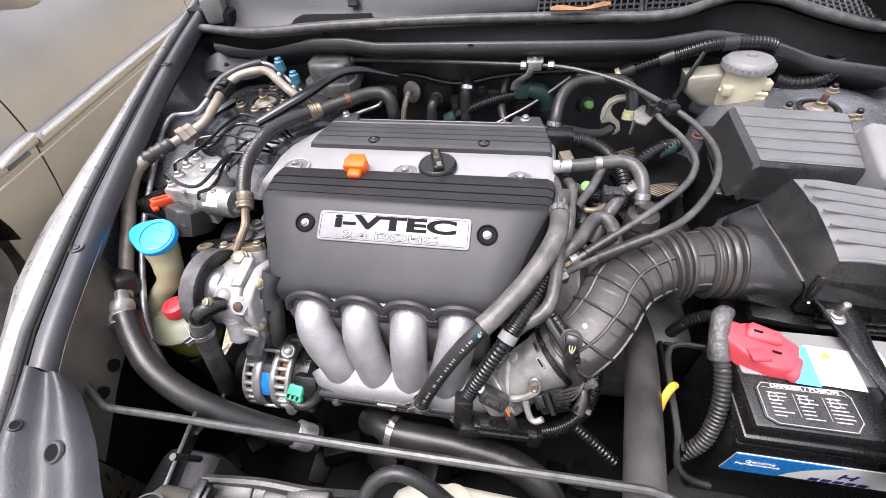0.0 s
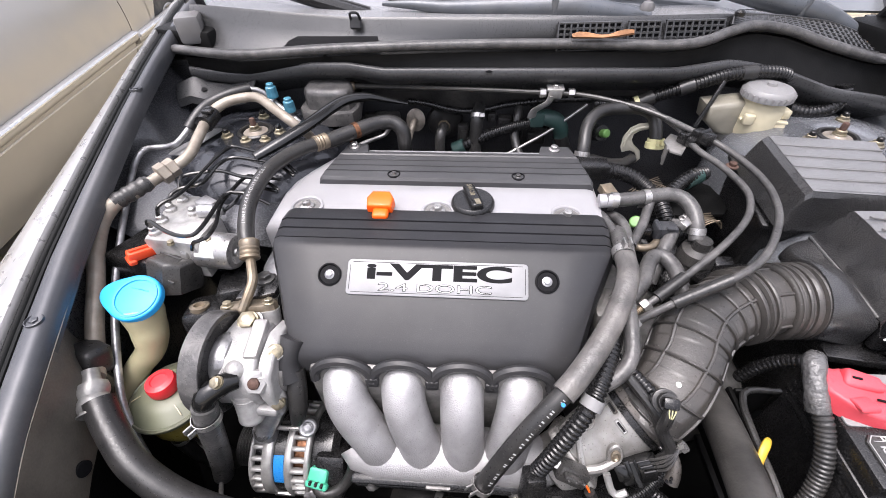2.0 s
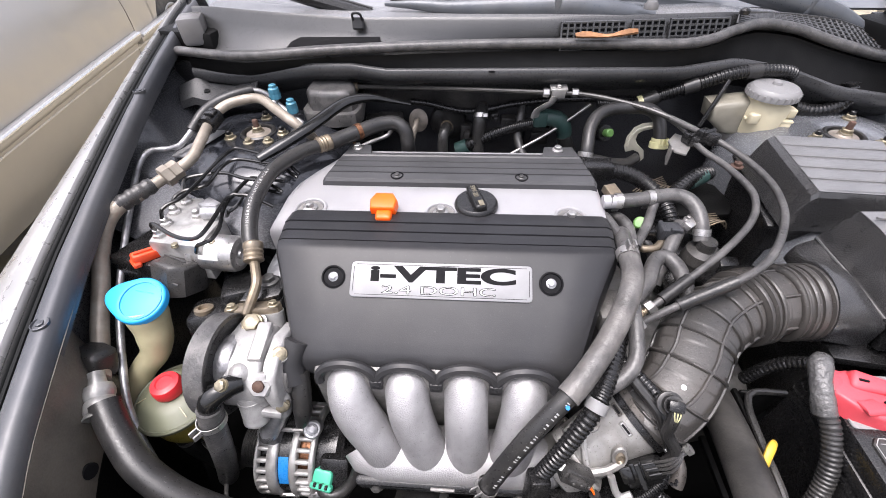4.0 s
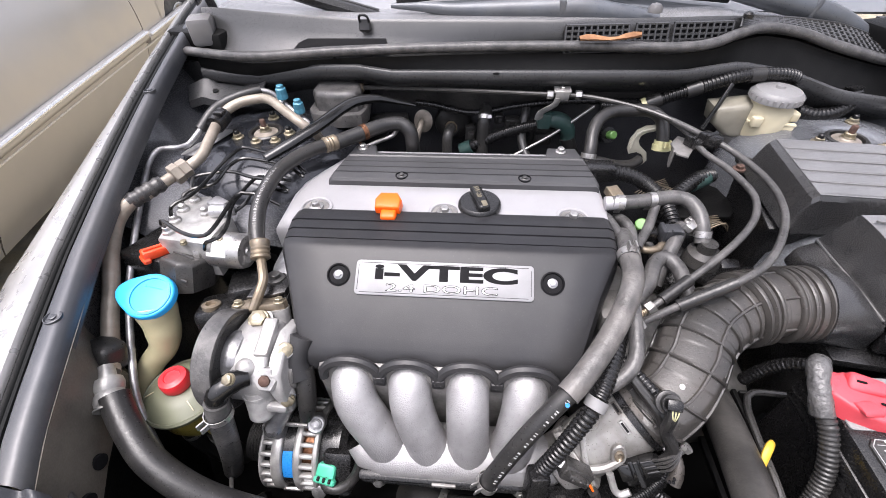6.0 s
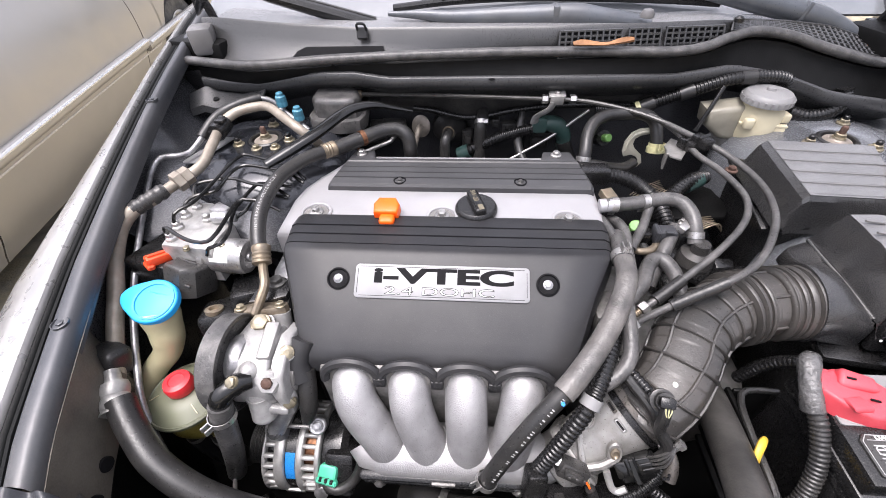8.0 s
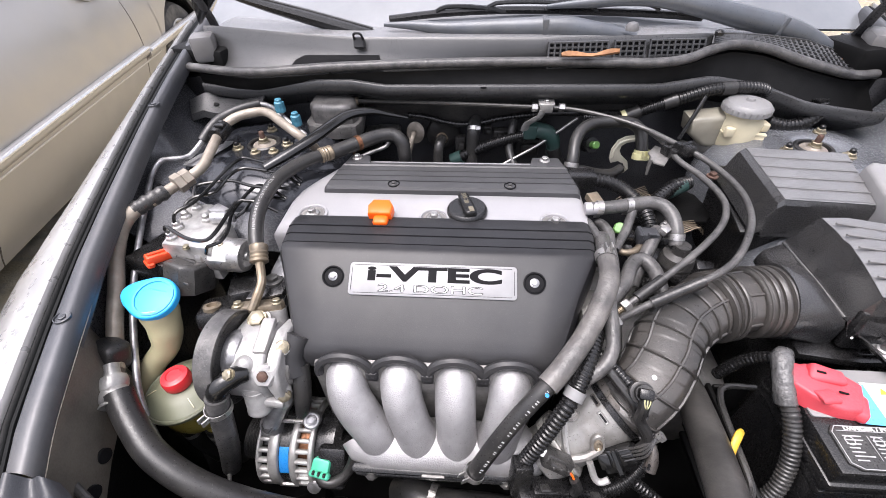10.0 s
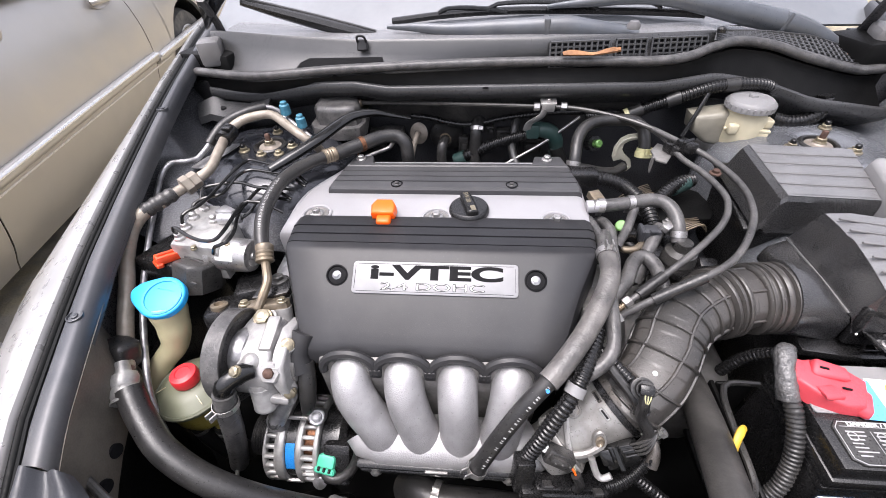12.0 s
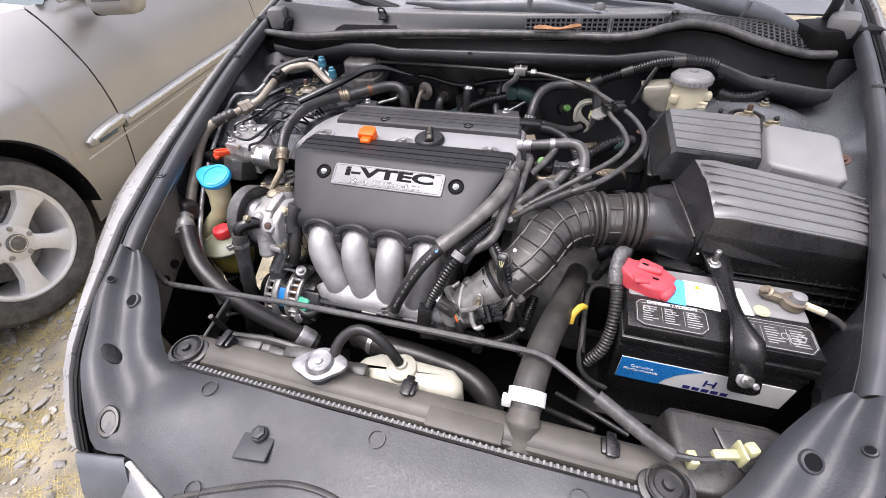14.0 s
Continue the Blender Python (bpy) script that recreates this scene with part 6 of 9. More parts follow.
track = [Vector(q) for q in curve([(-0.427, 0.47, 0.832), (-0.432, 0.50, 0.847), (-0.431, 0.53, 0.857), (-0.424, 0.568, 0.865), (-0.408, 0.605, 0.867)], 0.001)]
for k, ch in enumerate("INNER>XER<OUTER>CR<"):
    i = 8 + int(5.1 * k)
    d = (track[i + 1] - track[i - 1]).normalized()
    out = Vector((0.15, -0.55, 0.8))
    out = (out - d * out.dot(d)).normalized()
    c = bpy.data.curves.new("tmp", "FONT")
    c.body, c.size, c.align_x, c.align_y = ch, 0.0062, "CENTER", "CENTER"
    o = bpy.data.objects.new("tmp", c)
    me = bpy.data.meshes.new_from_object(o)
    bpy.data.objects.remove(o)
    g = bmesh.new()
    g.from_mesh(me)
    bpy.data.meshes.remove(me)
    g.transform(axes(track[i] + out * 0.0110, d, out.cross(d)))
    join(text, g)
part("printed_text", text, PRINT, psh, "grey printed letters", flat=True)
hose("wiring_conduit", [(-0.455, 0.600, 0.868), (-0.425, 0.632, 0.876), (-0.389, 0.675, 0.886), (-0.363, 0.720, 0.893), (-0.340, 0.745, 0.897), (-0.309, 0.765, 0.893), (-0.279, 0.780, 0.881), (-0.245, 0.790, 0.870)], 0.0105, LINEM, "smooth glossy black wiring conduit across the bulkhead", "conduit", taper=[0.8, 1, 1.05, 1.05, 1.05, 0.95, 0.6, 0.25], flat=0.8)


# ---- bulkhead and rear of the bay ----
bm = bmesh.new()
prism(bm, [(-0.362, 0.872), (-0.405, 0.874), (-0.428, 0.858), (-0.439, 0.835), (-0.438, 0.800), (-0.428, 0.784), (-0.385, 0.776), (-0.352, 0.782), (-0.346, 0.80)], 0.055, at(0, 0, 0.842), 0.012, 4)
prism(bm, [(-0.350, 0.88), (-0.41, 0.884), (-0.436, 0.866), (-0.450, 0.84), (-0.450, 0.795), (-0.438, 0.772), (-0.385, 0.764), (-0.345, 0.772), (-0.338, 0.80)], 0.024, at(0, 0, 0.836), 0.004, 2)
box(bm, (0.03, 0.006, 0.003), at(-0.40, 0.84, 0.898, 0, 0, -5), 0.001, 1)
single("control_box", bm, RUBGREY, "dusty grey rounded control box on the bulkhead", "control box")
cable = thing("cruise_cable", (-0.17, 0.81, 0.88), "long black control cable along the bulkhead", "cable")
part("sheath", tube(bmesh.new(), [(-0.360, 0.832, 0.885), (-0.33, 0.830, 0.886), (-0.18, 0.812, 0.890), (0.0, 0.804, 0.887), (0.073, 0.797, 0.885), (0.145, 0.768, 0.880), (0.193, 0.733, 0.875), (0.227, 0.688, 0.872)], 0.0044, 10, 0.012), BLACKD, cable)
part("end_ferrule", lathe(bmesh.new(), [(0.007, 0), (0.008, 0.002), (0.008, 0.016), (0.006, 0.018)], along((-0.366, 0.833, 0.885), (1, -0.05, 0)), 12), BRASS, cable)
bk = thing("cable_bracket", (0.02, 0.81, 0.85), "bright steel cable bracket", "bracket")
b = bmesh.new()
box(b, (0.030, 0.018, 0.005), at(0.018, 0.803, 0.896, 10, 0, 0), 0.0015)
box(b, (0.024, 0.005, 0.018), at(0.018, 0.797, 0.888, 10, 0, 0), 0.0015)
tube(b, [(0.012, 0.797, 0.884), (0.008, 0.797, 0.872), (-0.004, 0.80, 0.862), (-0.014, 0.805, 0.852), (-0.016, 0.81, 0.838)], 0.009, 8, 0.005, flat=0.4)
part("arm", b, MODM, bk)
for dx in (-0.02, 0.03):
    part("cable_nut", lathe(bmesh.new(), [(0.008, 0), (0.008, 0.01), (0.006, 0.012)], along((0.012 + dx, 0.804, 0.887), (1, 0, 0)), 6), STEEL, bk)
b = bmesh.new()
bolt(b, at(0.018, 0.803, 0.896), 0.005, 0.006)
part("bracket_bolt", b, STEEL, bk)
tee = thing("hose_tee", (0.02, 0.85, 0.79), "dark green plastic tee with corrugated hose", "hose")
b = bmesh.new()
tube(b, [(-0.012, 0.838, 0.817), (0.010, 0.836, 0.825), (0.035, 0.838, 0.818), (0.050, 0.842, 0.795), (0.052, 0.845, 0.77)], 0.015, 14, 0.005, taper=[1, 1.05, 1.1, 1.0, 0.9])
box(b, (0.026, 0.022, 0.03), at(-0.002, 0.830, 0.826), 0.004)
part("tee_body", b, DTEAL, tee)
part("corrugated_hose", tube(bmesh.new(), [(-0.005, 0.836, 0.815), (-0.04, 0.834, 0.808), (-0.08, 0.832, 0.795), (-0.12, 0.834, 0.775), (-0.15, 0.836, 0.758)], 0.0125, 12, pitch=0.007, depth=0.12), BLACK, tee)
part("green_end", tube(bmesh.new(), [(-0.140, 0.835, 0.763), (-0.162, 0.837, 0.752)], 0.015, 12), DTEAL, tee)
part("tee_tail", tube(bmesh.new(), [(0.050, 0.842, 0.785), (0.06, 0.845, 0.76), (0.075, 0.85, 0.73)], 0.015, 12), RUBBER, tee)
hose("thin_rod", [(0.09, 0.84, 0.85), (0.02, 0.825, 0.80), (-0.055, 0.80, 0.765)], 0.003, STEEL, "thin bare steel rod behind the engine", "rod")
pipe = thing("heater_pipe", (-0.25, 0.82, 0.78), "grimy heater pipe through a bulkhead flange", "pipe")
part("bulkhead_flange", lathe(bmesh.new(), [(0.020, 0), (0.0205, 0.004), (0.017, 0.006), (0.009, 0.007)], along((-0.243, 0.868, 0.802), (0, -1, 0.2)) @ Matrix.Diagonal((0.95, 1.15, 1, 1)), 28), WASHER, pipe, "grimy oval flange")
part("bent_pipe", tube(bmesh.new(), [(-0.245, 0.865, 0.802), (-0.243, 0.84, 0.812), (-0.246, 0.825, 0.805), (-0.255, 0.815, 0.77), (-0.262, 0.81, 0.72)], 0.0058, 12, 0.006), PIPE, pipe)
hose("steel_stay", [(-0.37, 0.70, 0.805), (-0.33, 0.745, 0.812), (-0.29, 0.775, 0.817), (-0.28, 0.775, 0.835)], 0.004, STEEL, "thin grey steel stay behind the coil cover", "rod")
hf = thing("heater_fitting", (-0.183, 0.84, 0.795), "dim black heater hose on a ribbed bulkhead grommet", "hose", "heater hoses")
part("stub", lathe(bmesh.new(), [(0.036, 0.035), (0.038, 0.028), (0.033, 0.020), (0.034, 0.016), (0.026, 0.010), (0.018, 0.0), (0.014, -0.01)], along((-0.183, 0.852, 0.797), (0, 1, -0.1)), 26), RUBBER, hf, "dusty rubber grommet")
part("tube", tube(bmesh.new(), [(-0.183, 0.85, 0.800), (-0.186, 0.828, 0.800), (-0.190, 0.815, 0.785), (-0.190, 0.812, 0.72)], 0.0105, 12, 0.006), BLACKD, hf)
part("hose_clamp", lathe(bmesh.new(), [(0.0108, -0.003), (0.0122, -0.003), (0.0122, 0.003), (0.0108, 0.003)], along((-0.1835, 0.843, 0.801), (0, 1, 0)), 18, cap=False), BRASS, hf)
hf = thing("heater_fitting", (-0.117, 0.84, 0.80), "black heater hose with a steel spring clamp", "hose", "heater hoses")
part("tube", tube(bmesh.new(), [(-0.113, 0.866, 0.832), (-0.114, 0.850, 0.832), (-0.117, 0.838, 0.820), (-0.119, 0.834, 0.79), (-0.120, 0.832, 0.72)], 0.0125, 12, 0.006), BLACKD, hf)
part("hose_clamp", lathe(bmesh.new(), [(0.0128, -0.004), (0.0142, -0.004), (0.0142, 0.004), (0.0128, 0.004)], along((-0.116, 0.842, 0.824), (0.05, 0.6, 0.8)), 18, cap=False), STEEL, hf)
b = bmesh.new()
box(b, (0.010, 0.006, 0.008), at(-0.108, 0.828, 0.832, -30, 0, 10), 0.001, 1)
part("clamp_ear", b, STEEL, hf)
for x, z, w, h in ((-0.088, 0.812, 0.018, 0.020), (-0.060, 0.800, 0.030, 0.028), (-0.145, 0.772, 0.022, 0.05), (0.000, 0.775, 0.05, 0.04), (-0.30, 0.800, 0.05, 0.035), (-0.335, 0.790, 0.03, 0.05)):
    b = bmesh.new()
    box(b, (w, 0.02, h), at(x, 0.866, z, 4, 0, 0), 0.004, 2)
    box(b, (w * 0.6, 0.012, h * 0.5), at(x + 0.002, 0.852, z + 0.002, 6, 0, 0), 0.003, 2)
    single("bulkhead_fitting", b, BLACKD, "dusty black fitting on the bulkhead", "bracket", "bulkhead fittings")
hose("vacuum_hose", [(-0.035, 0.862, 0.842), (-0.038, 0.842, 0.822), (-0.042, 0.83, 0.79), (-0.030, 0.80, 0.762), (-0.008, 0.78, 0.752)], 0.0085, BLACKD, "dusty black hose curving behind the coil cover")
bm = bmesh.new()
tube(bm, [(-0.255, 0.858, 0.846), (-0.217, 0.856, 0.842), (-0.18, 0.855, 0.833), (-0.144, 0.854, 0.828), (-0.10, 0.855, 0.832), (-0.053, 0.856, 0.842), (0.05, 0.858, 0.852), (0.2, 0.862, 0.85)], 0.0068, 10, pitch=0.007, depth=0.12)
single("bulkhead_harness", bm, BLACK, "black wiring harness along the bulkhead", "harness")
bm = bmesh.new()
rows = []
for i in range(41):
    x = -0.32 + 0.53 * i / 40
    low = lerp([(-0.32, 0.848), (-0.22, 0.845), (-0.144, 0.829), (-0.10, 0.833), (-0.05, 0.843), (0.05, 0.85), (0.3, 0.85)], x)[0] + 0.002 * noise.noise(Vector((x * 40, 0, 0)))
    rows.append([(x, 0.868 - 0.006 * math.sin(j / 6 * math.pi) + 0.003 * noise.noise(Vector((x * 22, j * 0.7, 3))), 0.900 + (low - 0.900) * j / 6) for j in range(7)] + [(x, 0.880, low - 0.001)])
sheet(bm, rows, 0.002)
single("sound_insulation", bm, BLACKD, "black sound insulation mat on the bulkhead", "insulation")

# brake fluid reservoir
br = thing("brake_reservoir", (0.375, 0.80, 0.80), "brake fluid reservoir of yellowed plastic with a grey cap", "reservoir")
part("cap", lathe(bmesh.new(), [(0.036, 0.0), (0.0395, 0.001), (0.0395, 0.010), (0.037, 0.014), (0.034, 0.017), (0.008, 0.020), (0.007, 0.024), (0.002, 0.025)], at(0.374, 0.794, 0.887), 36), LIGHTP, br, "ribbed grey screw cap")
b = bmesh.new()
for k in range(24):
    a = 2 * math.pi * k / 24
    box(b, (0.002, 0.004, 0.010), at(0.374 + 0.0397 * math.cos(a), 0.794 + 0.0397 * math.sin(a), 0.893, 0, 0, math.degrees(a)), 0.0005, 1)
part("cap_ribs", b, LIGHTP, br)
b = bmesh.new()
lathe(b, [(0.018, 0.806), (0.030, 0.812), (0.035, 0.83), (0.036, 0.87), (0.033, 0.876), (0.033, 0.889)], at(0.376, 0.797, 0), 28)
box(b, (0.075, 0.010, 0.004), at(0.376, 0.775, 0.853, 0, 0, -12), 0.001)
box(b, (0.016, 0.020, 0.016), at(0.411, 0.785, 0.862), 0.003)
box(b, (0.016, 0.012, 0.018), at(0.347, 0.769, 0.858), 0.003)
part("tank", b, CREAM, br, sharp=45)
b = bmesh.new()
prism(b, [(0.283, 0.872), (0.345, 0.880), (0.405, 0.876), (0.408, 0.845), (0.392, 0.822), (0.350, 0.812), (0.318, 0.818), (0.288, 0.842)], 0.040, axes((0, 0.828, 0), (1, 0, 0), (0, 0, 1)), 0.010, 3)
part("side_chamber", b, DIRTYC, br, "dirty see-through side chamber", sharp=50)
b = bmesh.new()
box(b, (0.022, 0.014, 0.020), at(0.402, 0.772, 0.842, 0, 0, -20), 0.004, 2)
part("moulded_ear", b, CREAM, br)
part("master_cylinder", tube(bmesh.new(), [(0.33, 0.83, 0.81), (0.40, 0.76, 0.80)], 0.022, 16), ALUD, br)
hose("reservoir_stay", [(0.305, 0.812, 0.905), (0.288, 0.795, 0.875), (0.272, 0.785, 0.835)], 0.0035, BLACK, "flat black stay beside the brake reservoir", "bracket", flat=1.6)
harn = thing("loom", (0.3, 0.83, 0.88), "black taped wiring loom with corrugated sleeves", "harness")
part("sleeve", tube(bmesh.new(), [(0.10, 0.835, 0.853), (0.169, 0.828, 0.856), (0.213, 0.826, 0.876), (0.265, 0.822, 0.897), (0.315, 0.824, 0.913), (0.37, 0.83, 0.916), (0.418, 0.838, 0.908), (0.44, 0.845, 0.885)], 0.0115, 12, pitch=0.006, depth=0.13), BLACK, harn)
for p, d in (((0.19, 0.827, 0.866), (0.8, 0, 0.4)), ((0.345, 0.827, 0.915), (1, 0.1, 0.05)), ((0.25, 0.823, 0.891), (0.9, 0, 0.35))):
    part("tape", lathe(bmesh.new(), [(0.0125, -0.012), (0.0128, 0.012)], along(p, d), 14), RUBBER, harn)
part("pale_band", lathe(bmesh.new(), [(0.0132, -0.004), (0.0132, 0.004)], along((0.175, 0.827, 0.859), (0.8, 0, 0.35)), 16), PALE, harn)
part("branch", tube(bmesh.new(), [(0.44, 0.82, 0.855), (0.47, 0.815, 0.85), (0.505, 0.82, 0.853), (0.528, 0.828, 0.868), (0.525, 0.835, 0.893)], 0.0125, 12, pitch=0.007, depth=0.12), BLACK, harn)

# hoses at the driver's side of the head
vac = thing("breather_hose", (0.13, 0.77, 0.83), "black rubber breather hose arched over the bracket", "hose")
part("tube", tube(bmesh.new(), [(0.058, 0.692, 0.818), (0.061, 0.701, 0.835), (0.066, 0.728, 0.855), (0.080, 0.752, 0.868), (0.105, 0.768, 0.873), (0.14, 0.775, 0.873), (0.172, 0.779, 0.869), (0.191, 0.775, 0.857), (0.197, 0.763, 0.838), (0.199, 0.755, 0.822)], 0.0106, 14, 0.006), RUBBER, vac)
b = bmesh.new()
clamp(b, along((0.059, 0.697, 0.827), (0.1, 0.4, 0.8)), 0.0120)
part("steel_clamp", b, STEEL, vac)
b = bmesh.new()
clamp(b, along((0.199, 0.754, 0.822), (0, 0.3, 0.9)), 0.0135, 0.010)
lathe(b, [(0.012, -0.01), (0.016, -0.008), (0.016, 0.002), (0.012, 0.004)], along((0.199, 0.754, 0.818), (0, 0.3, 0.9)), 16)
part("pale_clamp", b, PALE, vac, "pale yellow clamp")
hose("lower_breather_hose", [(0.06, 0.715, 0.803), (0.082, 0.720, 0.803), (0.105, 0.728, 0.794), (0.128, 0.738, 0.785), (0.154, 0.750, 0.779), (0.172, 0.762, 0.783)], 0.0095, RUBBER, "dusty black lower breather hose")
brk = thing("purge_bracket", (0.16, 0.78, 0.82), "white painted bracket with a curved edge", "bracket")
b = bmesh.new()
prism(b, [(0.150, 0.797), (0.150, 0.817), (0.158, 0.835), (0.171, 0.843), (0.187, 0.845), (0.191, 0.834), (0.175, 0.830), (0.167, 0.824), (0.166, 0.813), (0.172, 0.803), (0.187, 0.790), (0.192, 0.774), (0.186, 0.765), (0.179, 0.763), (0.185, 0.776), (0.179, 0.786), (0.168, 0.791), (0.155, 0.787)], 0.004, axes((0, 0.779, 0), (1, 0, 0), (0, 0, 1)), 0.001)
part("arc", b, WHITEP, brk)
part("rolled_edge", tube(bmesh.new(), [(0.155, 0.774, 0.800), (0.156, 0.774, 0.817), (0.163, 0.774, 0.831), (0.175, 0.774, 0.837), (0.188, 0.774, 0.839)], 0.0022, 8, 0.004), WHITEP, brk)
b = bmesh.new()
prism(b, [(0.187, 0.702), (0.206, 0.727), (0.226, 0.708), (0.214, 0.680), (0.200, 0.658), (0.186, 0.668)], 0.003, at(0, 0, 0.8485), 0.001)
box(b, (0.004, 0.03, 0.03), at(0.190, 0.69, 0.836, 0, 0, -20), 0.001, 1)
part("plate", b, ALUD, brk)
gcap = thing("test_port", (0.134, 0.83, 0.79), "small lime green cap on a black sensor", "sensor cap")
part("cap", lathe(bmesh.new(), [(0.0075, 0), (0.0082, 0.002), (0.0082, 0.014), (0.006, 0.016)], along((0.130, 0.835, 0.794), (0.3, -0.8, 0.4)), 16), LIME, gcap)
part("base", lathe(bmesh.new(), [(0.016, -0.02), (0.016, 0.0)], along((0.130, 0.835, 0.794), (0.3, -0.8, 0.4)), 16), BLACK, gcap)

for name, pts, ends in (("throttle_cable", [(0.193, 0.733, 0.875), (0.227, 0.688, 0.872), (0.252, 0.665, 0.866), (0.270, 0.63, 0.862), (0.279, 0.585, 0.860), (0.274, 0.54, 0.860), (0.254, 0.487, 0.860), (0.212, 0.428, 0.855), (0.166, 0.398, 0.845), (0.110, 0.386, 0.815), (0.069, 0.378, 0.785)], (5, 8)),
                        ("cruise_inner_cable", [(0.165, 0.785, 0.872), (0.189, 0.757, 0.870), (0.212, 0.715, 0.864), (0.222, 0.664, 0.858), (0.240, 0.622, 0.856), (0.250, 0.575, 0.855), (0.246, 0.538, 0.854), (0.225, 0.499, 0.850), (0.182, 0.457, 0.840), (0.134, 0.424, 0.820), (0.099, 0.402, 0.805), (0.082, 0.393, 0.796)], (3, 8))):
    cb = thing(name, pts[4], "looped grey-black control cable to the throttle", "cable", "control cables")
    part("sheath", tube(bmesh.new(), pts, 0.0046, 12, 0.008), RUBGREY, cb)
    part("boot", tube(bmesh.new(), pts[-3:-1], 0.0074, 12, 0.008), RUBBER, cb)
    part("end_thread", tube(bmesh.new(), [pts[-1], tuple(2 * np.array(pts[-1]) - np.array(pts[-2]) * 0.5 - np.array(pts[-1]) * 0.5)], 0.0045, 10, pitch=0.003, depth=0.2), BRASS, cb)
    o, d = np.array(pts[-1]), np.array(pts[-2]) - np.array(pts[-1])
    part("end_nut", lathe(bmesh.new(), [(0.0085, 0), (0.0085, 0.008), (0.0075, 0.010)], along(o, d), 6), STEEL, cb)
for p in ((0.233, 0.680, 0.870), (0.219, 0.690, 0.860)):
    b = bmesh.new()
    box(b, (0.020, 0.032, 0.018), at(*p, 0, 0, 30), 0.004, 2)
    box(b, (0.024, 0.006, 0.020), at(p[0], p[1], p[2] + 0.002, 0, 0, 30), 0.002, 1)
    single("cable_clip", b, BLACK, "black plastic clip holding the control cables", "clip", "cable clips")
bm = bmesh.new()
bolt(bm, at(0.285, 0.66, 0.83), 0.0062, 0.008)
single("bracket_bolt", bm, RUST, "rusty bolt on the fuse box bracket", "bolt")
# added near-black plate: only shade lies between engine and fuse box
bm = bmesh.new()
prism(bm, [(0.17, 0.63), (0.18, 0.72), (0.29, 0.74), (0.34, 0.70), (0.30, 0.64)], 0.006, at(0, 0, 0.745), 0.002)
single("bay_shade_plate", bm, DEEP, "added dark plate for the shade between engine and fuse box", "bracket")

cool = thing("breather_pipe_hose", (0.12, 0.55, 0.83), "grey-black rubber hose from the valve cover with spring clamps", "hose")
part("tube", tube(bmesh.new(), [(0.064, 0.552, 0.837), (0.090, 0.553, 0.839), (0.119, 0.557, 0.841), (0.150, 0.562, 0.843), (0.170, 0.557, 0.841), (0.180, 0.540, 0.834), (0.182, 0.519, 0.822), (0.182, 0.505, 0.808)], 0.0100, 14, 0.006), RUBGREY, cool)
for o, d in (((0.076, 0.5525, 0.838), (1, 0, 0)), ((0.119, 0.557, 0.841), (1, 0.15, 0)), ((0.182, 0.513, 0.818), (0, 0.4, 0.6))):
    b = bmesh.new()
    clamp(b, along(o, d) @ at(0, 0, 0, 0, 0, 200), 0.0104, 0.009)
    part("spring_clamp", b, STEEL, cool)
part("side_branch", tube(bmesh.new(), [(0.128, 0.557, 0.836), (0.121, 0.542, 0.828), (0.110, 0.519, 0.822), (0.090, 0.488, 0.812)], 0.0066, 12, 0.005), RUBGREY, cool)
reg = thing("control_valve", (0.185, 0.5, 0.76), "round grey control valve with a plug", "valve")
part("can", lathe(bmesh.new(), [(0.022, 0.745), (0.024, 0.75), (0.0245, 0.775), (0.0235, 0.777), (0.0235, 0.781), (0.0245, 0.783), (0.022, 0.798), (0.012, 0.802), (0.011, 0.815)], at(0.187, 0.498, 0, 0, 0, 0), 28), BLACKD, reg)
b = bmesh.new()
box(b, (0.030, 0.020, 0.020), at(0.143, 0.520, 0.812, 0, 0, 0), 0.003)
box(b, (0.006, 0.022, 0.022), at(0.132, 0.520, 0.812, 0, 0, 0), 0.001, 1)
box(b, (0.012, 0.006, 0.004), at(0.146, 0.511, 0.823, 0, 0, 0), 0.001, 1)
part("plug", b, SHROUD, reg, "dusty grey connector plug")
b = bmesh.new()
box(b, (0.026, 0.018, 0.018), at(0.114, 0.524, 0.806, 0, 0, 0), 0.003)
part("plug_tail", b, BLACK, reg)
b = bmesh.new()
box(b, (0.022, 0.012, 0.010), at(0.168, 0.522, 0.824, 15, 0, 40), 0.002)
bolt(b, at(0.172, 0.535, 0.82), 0.005, 0.008)
part("metal_clip", b, STEEL, reg)
part("stub_hose", tube(bmesh.new(), [(0.162, 0.533, 0.815), (0.146, 0.506, 0.806), (0.128, 0.478, 0.79), (0.118, 0.46, 0.77)], 0.0095, 12), RUBGREY, reg)
b = bmesh.new()
prism(b, roundrect(0.10, 0.06, 0.008), 0.008, at(0.225, 0.475, 0.770, -30, 0, 8), 0.002)
part("flat_plate", b, BLACK, reg)
b = lathe(bmesh.new(), [(0.0088, 0), (0.0088, 0.004), (0.007, 0.006), (0.002, 0.0062)], along((0.106, 0.531, 0.816), (-0.3, -0.5, 0.7)), 18)
box(b, (0.020, 0.014, 0.004), at(0.109, 0.532, 0.814, 30, 0, 0), 0.0015)
single("lime_cap", b, LIME, "lime green plug cap beside the hose", "cap")
bm = bmesh.new()
box(bm, (0.018, 0.024, 0.003), at(0.076, 0.581, 0.836, 10, 0, 20), 0.0008)
box(bm, (0.003, 0.024, 0.012), at(0.069, 0.582, 0.830, 10, 0, 20), 0.0008)
single("brass_tab", bm, BRASS, "bent brass coloured tab beside the coil cover", "bracket")
